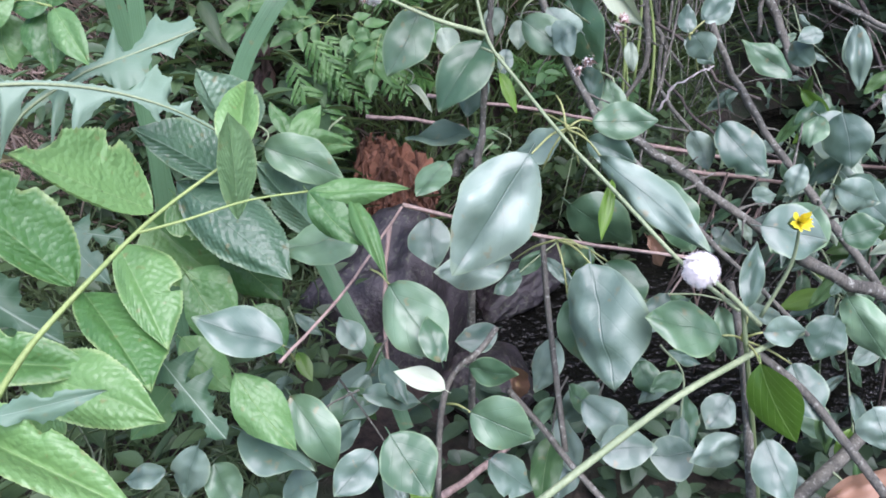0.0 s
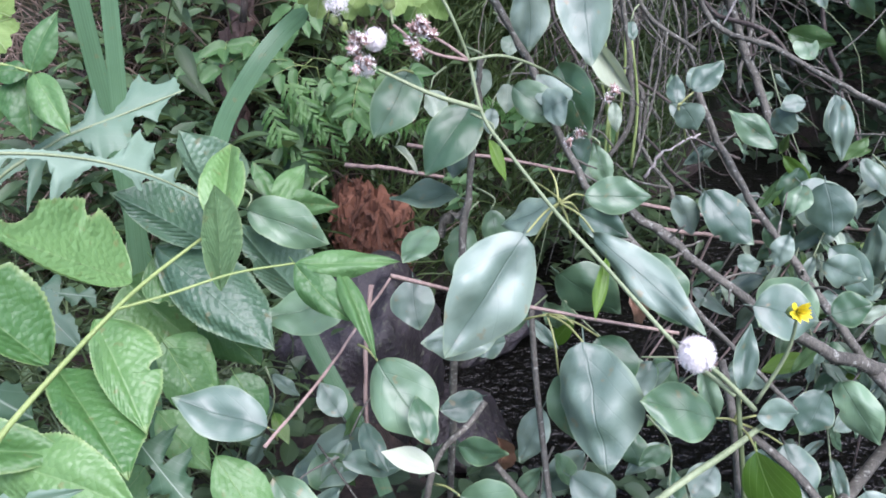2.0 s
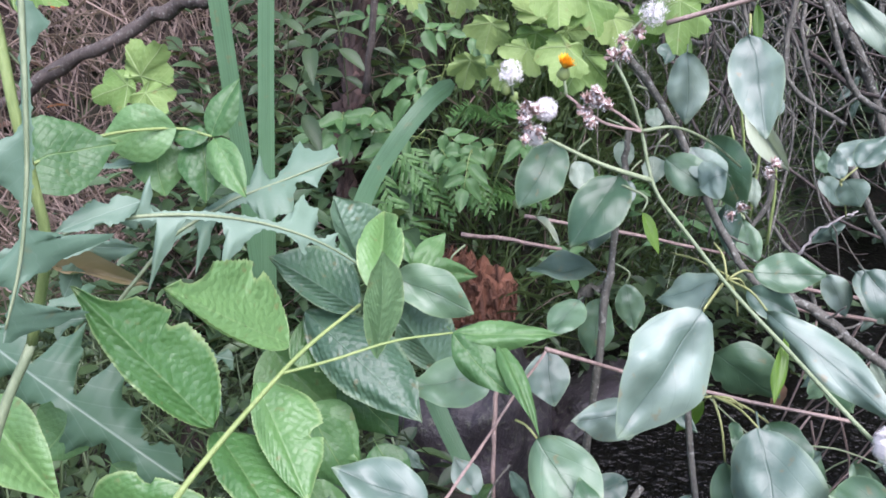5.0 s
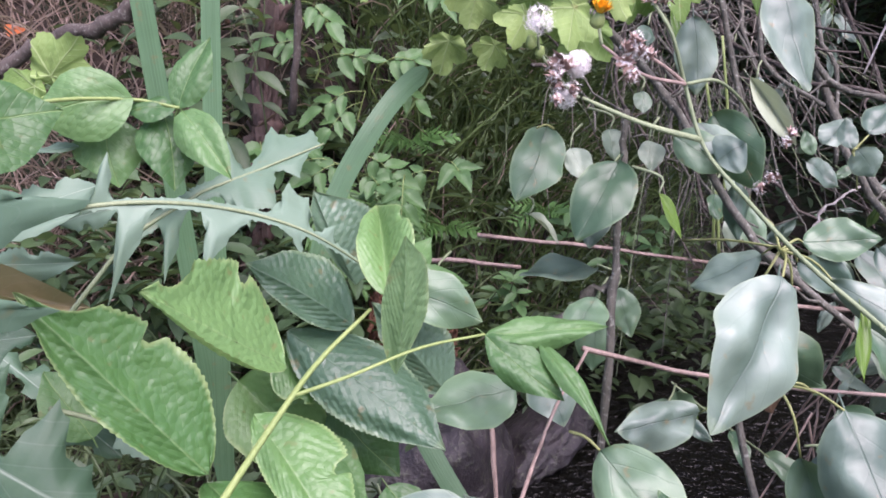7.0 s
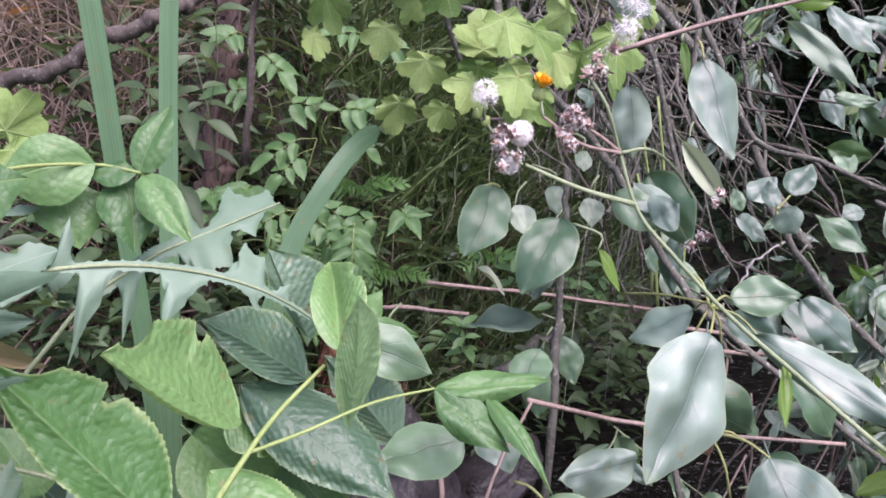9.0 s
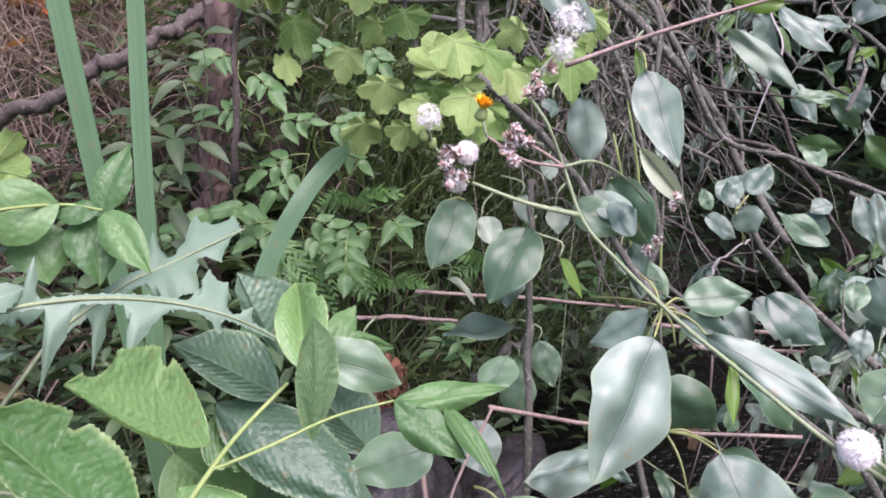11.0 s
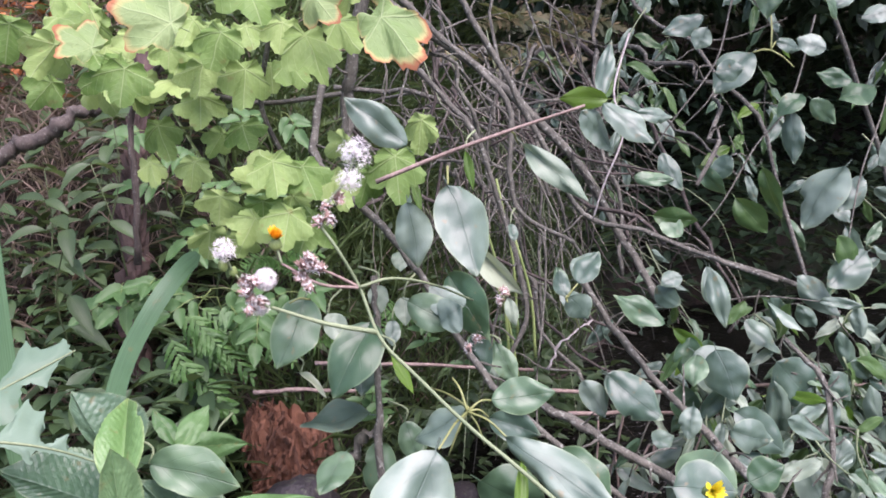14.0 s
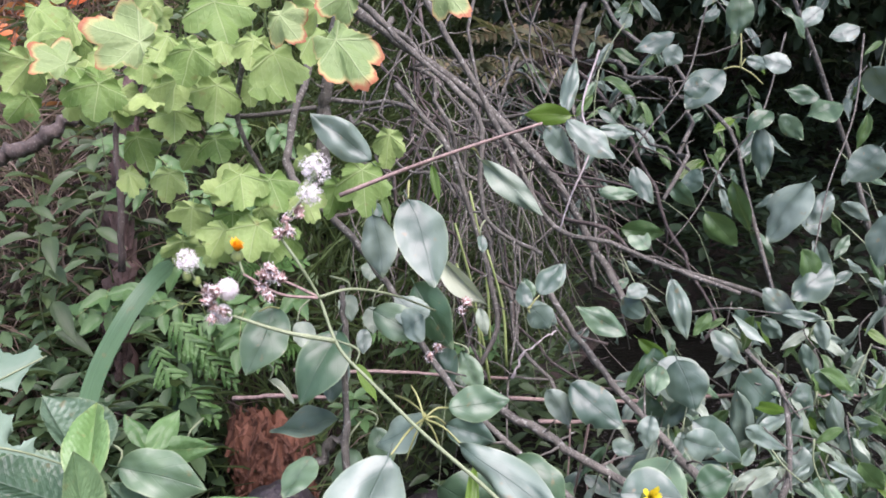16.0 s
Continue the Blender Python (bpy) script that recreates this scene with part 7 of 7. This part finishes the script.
def frond_shape(pairs=8, droop=0.35, cut=5, broad=0.56):
    """A fern frond along y: a thin midrib with broad toothed leaflets, set a little askew, that grow shorter to the tip."""
    verts, faces, uvs = [], [], []
    r = random.Random(pairs * 10 + cut)
    for k in range(pairs):
        for s in (-1, 1):
            v = 0.08 + 0.9 * (k + (0.25 if s > 0 else 0)) / pairs
            l = (0.44 * math.sin(math.pi * min(1, 0.22 + v * 0.78)) ** 0.8 + 0.03) * r.uniform(0.85, 1.1)
            lean, hang = r.uniform(0.25, 0.8), r.uniform(0.0, 0.6)
            b = len(verts)
            n = cut * 2
            for i in range(n + 1):
                u = i / n
                h = broad * 0.52 / pairs * math.sin(math.pi * min(1, 0.22 + 0.78 * u)) ** 0.7 * (1 + (0.22 if i % 2 else -0.2)) + 0.002
                x, y = s * u * l * (1 - 0.15 * u), v + u * l * lean
                z = -droop * v * v - hang * u * u * l + 0.02 * r.uniform(-1, 1) * u
                for e in (-1, 0, 1):
                    verts.append((x + s * e * h * -0.3, y + e * h, z - 0.25 * h * abs(e)))
                    uvs.append((0.5 + e * 0.4, u))
            for i in range(n):
                for e in range(2):
                    a = b + 3 * i + e
                    faces.append((a, a + 1, a + 4, a + 3))
    b = len(verts)
    for i in range(9):
        v = i / 8
        for e in (-1, 1):
            verts.append((e * 0.008 * (1.1 - v), v, -droop * v * v + 0.004))
            uvs.append((0.5, v))
    for i in range(8):
        a = b + 2 * i
        faces.append((a, a + 1, a + 3, a + 2))
    return verts, faces, uvs


FROND = mesh_from("frond", *frond_shape()[:2], FERN_GREEN, frond_shape()[2])
WARM_FROND = leaf_material("frond_turning", (0.07, 0.1, 0.045), (0.26, 0.19, 0.11), (0.26, 0.26, 0.15), rough=0.55, joined=True)
FROND_WARM = mesh_from("frond", *frond_shape(6, 0.3, 3, 0.65)[:2], WARM_FROND, frond_shape(6, 0.3, 3, 0.65)[2])


def fern(base, n, size, spread, seed, mesh=FROND, label="small bright green fern with toothed fronds"):
    r = random.Random(seed)
    ob = thing("fern", label, "fern", base, "ferns")
    for k in range(n):
        a = -1.57 + (k - (n - 1) / 2) * spread + r.uniform(-0.15, 0.15)
        d = Vector((math.cos(a), math.sin(a) * 0.6, r.uniform(0.0, 0.55))).normalized()
        l = size * r.uniform(0.8, 1.15)
        lay(mesh, ob, base, Vector(base) + d * l, l * 1.0, Vector((0, -0.5, 0.9)), "frond")
    return ob


hanging = thing("fern", "bright green fern with hanging toothed fronds beside the stump", "fern", (-0.240, 1.420, 0.733), "ferns")
for b, t, w in (((-0.235, 1.400, 0.778), (-0.163, 1.360, 0.698), 0.068), ((-0.262, 1.390, 0.700), (-0.163, 1.350, 0.597), 0.078), ((-0.215, 1.410, 0.745), (-0.128, 1.370, 0.655), 0.065), ((-0.125, 1.410, 0.778), (-0.085, 1.370, 0.680), 0.075), ((-0.270, 1.400, 0.740), (-0.235, 1.360, 0.640), 0.07)):
    lay(FROND, hanging, b, t, w, (0.1, -0.85, 0.5), "frond")
hanging = thing("fern", "bright green fern hanging from the bank above the stream", "fern", (-0.245, 1.543, 0.763), "ferns")
for b, t, w in (((-0.263, 1.512, 0.749), (-0.192, 1.435, 0.667), 0.075), ((-0.231, 1.517, 0.758), (-0.153, 1.462, 0.697), 0.06), ((-0.157, 1.532, 0.744), (-0.134, 1.464, 0.658), 0.06), ((-0.103, 1.522, 0.725), (-0.064, 1.459, 0.649), 0.06)):
    lay(FROND, hanging, b, t, w, (0.1, -0.85, 0.5), "frond")
fern((-0.013, 1.636, 0.631), 6, 0.075, 0.5, 5)
fern((0.180, 1.611, 0.670), 6, 0.075, 0.5, 6)
fern((-0.082, 1.640, 0.804), 6, 0.08, 0.5, 7)
for k, p in enumerate([(0.503, 1.912, 1.272), (0.607, 1.885, 1.226), (0.695, 1.931, 1.265), (0.416, 1.911, 1.196), (0.547, 1.830, 1.161)]):
    fern(p, 6, 0.1, 0.6, 30 + k, FROND_WARM, "fern-like plant with fronds turning yellow and brown")

WEED_MESH = [mesh_from("leaf", *simple_leaf(k, 7, f, c)[:2], WEED_BRIGHT, simple_leaf(k, 7, f, c)[2]) for k, f, c in (("lance", 0.2, 0.15), ("ovate", 0.15, 0.25))]
DULL_MESH = [mesh_from("leaf", *simple_leaf("lance", 7, f, c)[:2], WEED_GREEN, simple_leaf("lance", 7, f, c)[2]) for f, c in ((0.2, 0.2), (0.25, 0.4))]


def weed(base, height, whorls, size, seed, meshes, label, fan=3, ratio=0.42):
    """An upright weed: whorls of pointed leaves up a thin stem."""
    r = random.Random(seed)
    ob = thing("weed", label, "weed", base, "weeds")
    b = Vector(base)
    top = b + Vector((r.uniform(-0.04, 0.04), r.uniform(-0.06, 0.0), height))
    tube("stem", [b, b.lerp(top, 0.5) + Vector((r.uniform(-0.02, 0.02), 0, 0)), top], 0.0018, 0.001, STEM_DULL, ob, sides=4, steps=3)
    for k in range(whorls):
        c = b.lerp(top, (k + 1) / whorls)
        a0 = r.random() * 6
        for j in range(fan):
            a = a0 + j * 6.28 / fan + r.uniform(-0.3, 0.3)
            d = Vector((math.cos(a), math.sin(a) * 0.8, r.uniform(-0.45, 0.35))).normalized()
            l = size * r.uniform(0.75, 1.2)
            lay(r.choice(meshes), ob, c, c + d * l, l * ratio, Vector((0, -0.6, 1)))
    return ob


def serrate_leaf(seed):
    """A pointed leaflet with a saw-toothed margin."""
    r = random.Random(seed)
    verts, uvs, faces = [], [], []
    rows, curl, fold = 14, r.uniform(0.1, 0.4), r.uniform(0.1, 0.3)
    for i in range(rows + 1):
        v = i / rows
        h = max(0.006, profile("pleat", v)) * (1.09 if i % 2 else 0.9)
        for q in (-1, -0.5, 0, 0.5, 1):
            x = q * h
            verts.append((x + 0.05 * math.sin(v * 3), v, fold * abs(x) - curl * v * v + 0.03 * math.sin(v * 8 + q)))
            uvs.append((0.5 + x, v))
    for i in range(rows):
        for j in range(4):
            a = i * 5 + j
            faces.append((a, a + 1, a + 6, a + 5))
    return mesh_from("leaflet", verts, faces, WEED_BRIGHT, uvs)


LEAFLET = [serrate_leaf(k) for k in range(4)]


def elder(base, height, leaves, size, seed):
    """A seedling with compound leaves: each a drooping stalk with paired toothed leaflets and one at its end."""
    r = random.Random(seed)
    ob = thing("weed", "bright green seedling with compound toothed leaves on the bank", "weed", base, "weeds")
    b = Vector(base)
    top = b + Vector((r.uniform(-0.03, 0.03), r.uniform(-0.06, 0.0), height))
    tube("stem", [b, b.lerp(top, 0.5) + Vector((r.uniform(-0.015, 0.015), 0, 0)), top], 0.0018, 0.001, STEM_GREEN, ob, sides=5, steps=3)
    for k in range(leaves):
        c = b.lerp(top, 0.35 + 0.65 * (k + 1) / leaves)
        a = -1.57 + r.uniform(-1.6, 1.6)
        d = Vector((math.cos(a), 0.7 * math.sin(a), r.uniform(-0.5, 0.25))).normalized()
        l = size * r.uniform(1.5, 2.1)
        e = c + d * l
        tube("stalk", [c, c.lerp(e, 0.5) + Vector((0, 0, 0.012)), e], 0.0009, 0.0006, STEM_GREEN, ob, sides=4, steps=3)
        face = Vector((r.uniform(-0.25, 0.25), -0.75, 0.75))
        side = d.cross(face).normalized()
        for at, sign in ((0.5, 1), (0.5, -1), (0.78, 1), (0.78, -1), (1.0, 0)):
            p = c.lerp(e, at) + Vector((0, 0, 0.012 * (1 - at)))
            t = (d * (0.55 if sign else 1.0) + side * sign * 0.9 + Vector((0, 0, r.uniform(-0.35, 0.0)))).normalized()
            m = size * r.uniform(0.75, 1.15) * (1.15 if sign == 0 else 1.0)
            lay(r.choice(LEAFLET), ob, p, p + t * m, m * r.uniform(0.42, 0.55), face, "leaflet")
    return ob


for k, p in enumerate([(-0.298, 1.460, 0.765), (-0.331, 1.516, 0.754), (-0.222, 1.442, 0.749), (-0.173, 1.481, 0.729), (-0.094, 1.465, 0.722), (-0.264, 1.648, 0.912), (-0.186, 1.616, 0.841), (-0.023, 1.556, 0.720),
                       (-0.271, 1.623, 1.018), (-0.148, 1.620, 0.884), (-0.052, 1.746, 1.042)]):
    elder(p, 0.06, 2, 0.046, k)
for k, p in enumerate([(-0.457, 1.413, 0.845), (-0.334, 1.445, 0.846), (-0.379, 1.230, 0.777), (-0.370, 1.518, 0.918),
                       (-0.428, 1.773, 0.875), (-0.260, 1.884, 1.023), (-0.440, 1.916, 1.018), (-0.175, 1.878, 1.061)]):
    weed(p, 0.2, 4, 0.062, 20 + k, DULL_MESH, "dull green weed with drooping narrow leaves", 2, 0.36)
for k, p in enumerate([(0.188, 1.493, 0.622), (0.091, 1.383, 0.532), (0.236, 1.426, 0.598), (0.347, 1.460, 0.606), (0.030, 1.444, 0.521)]):
    weed(p, 0.08, 3, 0.035, 50 + k, WEED_MESH, "small bright green weed beside the water", 3)

# ---- undergrowth of the far bank ----


def scatter_grass(name, label, n, xr, yr, length, width, mat, lean=0.6, seed=0):
    r = random.Random(seed)
    ms = []
    for k in range(n):
        x, y = r.uniform(*xr), r.uniform(*yr)
        z = ground_z(x, y)
        if z < 0.22:
            continue
        l = r.uniform(*length)
        ms.append(turned(x, y, z - 0.01, r.uniform(-lean, lean) + 0.25, r.uniform(-lean, lean), r.uniform(0, 6.28), r.uniform(0.7, 1.3) * width, l * r.uniform(0.4, 1.0), l))
    return tagged(new(name, many(name, blade_shape(5, 0.8), ms, mat)), label, "grass", kind="stuff")


def scatter_leaves(name, label, category, n, box, size, mat, lift=(0.02, 0.4), kind="ovate", seed=0, ratio=0.5, hang=0.0, heap=False):
    r = random.Random(seed)
    pick = r.triangular if heap else r.uniform
    ms = []
    for k in range(n):
        x, y = pick(*box[0]), pick(*box[1])
        z = max(0.2, ground_z(x, y)) + r.uniform(*lift) if len(box) == 2 else r.uniform(*box[2])
        l = r.uniform(*size)
        ms.append(turned(x, y, z, r.uniform(-0.5, 0.6) - hang, r.uniform(-0.5, 0.5), r.uniform(0, 6.28), l * ratio * r.uniform(0.8, 1.2), l, l))
    return tagged(new(name, many(name, simple_leaf(kind), ms, mat)), label, category, kind="stuff")


scatter_grass("bank_grass", "long arching green grass on the bank", 12000, (-0.2, 0.85), (1.5, 4.2), (0.15, 0.5), 0.0055, BANK_GREEN, 0.75, 1)
scatter_grass("near_grass", "grass and weeds of the near bank", 2200, (-1.1, -0.22), (0.55, 1.5), (0.08, 0.26), 0.0045, GRASS_GREEN, 0.8, 31)
scatter_leaves("low_weeds", "low leafy weeds under the taller plants", "weeds", 1400, ((-1.0, -0.12), (0.5, 1.5)), (0.025, 0.06), WEED_GREEN, (0.0, 0.12), "lance", 33, 0.42)
scatter_leaves("ground_ivy", "dark small leaves carpeting the damp soil", "weeds", 900, ((-0.1, 0.9), (0.35, 0.85)), (0.02, 0.05), DARK_LEAF, (0.0, 0.08), "ovate", 35, 0.6)
scatter_grass("dry_grass", "dead pinkish-brown grass matted on the bank", 17000, (-2.6, -0.5), (1.4, 3.2), (0.12, 0.42), 0.0042, GRASS_DRY, 1.1, 2)
scatter_grass("dry_stems", "thin dead stems standing among the green", 900, (-0.6, 0.5), (1.5, 3.2), (0.15, 0.4), 0.003, GRASS_DRY, 0.8, 12)
scatter_leaves("undergrowth", "low mixed green weeds covering the bank", "weeds", 9000, ((-0.7, 0.7), (1.55, 4.2)), (0.025, 0.065), WEED_GREEN, (0.02, 0.3), "lance", 3, 0.4)
scatter_leaves("bank_weeds", "leafy green weeds crowding the foot of the bank", "weeds", 1300, ((-0.75, -0.2), (1.25, 1.8)), (0.035, 0.075), MID_WEED, (0.05, 0.36), "lance", 36, 0.4)
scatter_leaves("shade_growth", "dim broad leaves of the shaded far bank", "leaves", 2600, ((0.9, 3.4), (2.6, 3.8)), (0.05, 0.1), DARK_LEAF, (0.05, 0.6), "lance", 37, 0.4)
scatter_leaves("leaf_litter", "brown dead leaves lying on the ground", "litter", 400, ((-1.8, 0.3), (1.75, 3.0)), (0.03, 0.07), LITTER, (0.0, 0.04), "ovate", 4, 0.55)
scatter_leaves("fallen_leaves", "orange fallen leaves on the dry bank", "litter", 200, ((-2.4, -0.3), (1.5, 3.4)), (0.04, 0.07), ORANGE_LEAF, (0.05, 0.25), "ovate", 14, 0.6, 0.0, True)
scatter_leaves("orange_leaves", "heap of orange fallen leaves caught on the bank", "litter", 190, ((-1.3, -0.5), (1.9, 2.7)), (0.05, 0.09), ORANGE_LEAF, (0.1, 0.26), "ovate", 15, 0.65, 0.0, True)
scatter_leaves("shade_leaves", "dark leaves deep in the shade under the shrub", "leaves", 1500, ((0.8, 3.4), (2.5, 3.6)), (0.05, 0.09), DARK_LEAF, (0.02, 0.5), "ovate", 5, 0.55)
scatter_grass("meadow_grass", "rough grass of the open bank around", 26000, (-7, 7), (-6, 0.1), (0.1, 0.26), 0.012, GRASS_GREEN, 0.6, 41)
scatter_grass("side_grass", "rough grass of the bank beside the stream", 9000, (-7, -1.0), (0.1, 3.8), (0.1, 0.3), 0.01, GRASS_GREEN, 0.6, 43)
scatter_grass("upper_grass", "rough grass on top of the far bank", 12000, (-7, 7), (3.6, 8), (0.15, 0.4), 0.012, GRASS_GREEN, 0.6, 42)


# ---- tree added over the stream, mostly out of view, to shade the right side ----
def build_shade_tree():
    r = random.Random(6)
    base = Vector((3.6, 2.9, ground_z(3.6, 2.9) - 0.05))
    tree = thing("tree", "leafy tree added over the dark stream to shade it", "tree", base)
    top = Vector((3.1, 2.4, 2.5))
    tube("trunk", [base, base.lerp(top, 0.5) + Vector((0.06, 0, 0)), top], 0.09, 0.05, BARK_DARK, tree, sides=12, knots=0.1)
    ms = []
    for k in range(98):
        c = Vector((r.uniform(0.85, 3.8), r.uniform(1.55, 3.8), r.uniform(1.8, 2.6)))
        # two more clumps, unseen overhead, added to dim the upper right
        if k > 95:
            c = Vector((r.uniform(0.95, 1.4), r.uniform(0.75, 1.1), r.uniform(2.1, 2.4)))
        c.z = c.z - 0.9 * step(2.3, 3.2, c.y) * r.random()
        if k % 3 == 0:
            j = base.lerp(top, r.uniform(0.5, 1.0))
            tube("limb", [j, j.lerp(c, 0.5) + Vector((0, 0, 0.12)), c], 0.025, 0.006, BARK_DARK, tree, sides=6)
        for i in range(460):
            p = c + Vector((r.gauss(0, 0.26), r.gauss(0, 0.26), r.gauss(0, 0.1)))
            l = r.uniform(0.045, 0.085)
            ms.append(turned(p.x, p.y, p.z, r.uniform(-1.3, 0.3), r.uniform(-0.5, 0.5), r.uniform(0, 6.28), l * 0.5, l, l))
    under(new("crown", many("crown", simple_leaf("ovate"), ms, DARK_LEAF)), tree)


build_shade_tree()


def far_tree(x, y, height, spread, seed):
    """A wood-edge tree added on the far bank: a tapered trunk, limbs and a ragged crown of leaf clumps."""
    r = random.Random(seed)
    base = Vector((x, y, ground_z(x, y) - 0.1))
    tree = thing("tree", "tall leafy tree added on the wooded far bank to block sky", "tree", base, "trees of the far bank")
    top = base + Vector((r.uniform(-0.4, 0.4), r.uniform(-0.3, 0.3), height))
    tube("trunk", [base, base.lerp(top, 0.5) + Vector((r.uniform(-0.15, 0.15), 0, 0)), top], 0.13, 0.03, BARK_DARK, tree, sides=10, knots=0.06)
    ms = []
    for k in range(44):
        a, u = r.uniform(0, 6.28), r.random()
        c = base.lerp(top, 0.15 + 0.85 * u) + Vector((math.cos(a), math.sin(a), 0)) * spread * (1.05 - 0.6 * u) * r.uniform(0.3, 1)
        if k % 4 == 0:
            j = base.lerp(top, 0.15 + 0.7 * u)
            tube("limb", [j, j.lerp(c, 0.5) + Vector((0, 0, 0.1)), c], 0.03, 0.008, BARK_DARK, tree, sides=6)
        for i in range(130):
            p = c + Vector((r.gauss(0, 0.28), r.gauss(0, 0.28), r.gauss(0, 0.2)))
            l = r.uniform(0.09, 0.16)
            ms.append(turned(p.x, p.y, p.z, r.uniform(-1.2, 0.3), r.uniform(-0.5, 0.5), r.uniform(0, 6.28), l * 0.5, l, l))
    under(new("crown", many("crown", simple_leaf("ovate", 4), ms, DARK_LEAF)), tree)


# added to screen off the sky, so that the water reflects dark crowns
for k, (x, y, h) in enumerate([(-2.6, 5.2, 4.2), (-0.6, 5.8, 4.8), (1.4, 5.0, 4.4), (3.2, 5.2, 5.0), (5.2, 4.2, 4.6), (6.2, 2.4, 4.2)]):
    far_tree(x, y, h, 1.3, 200 + k)
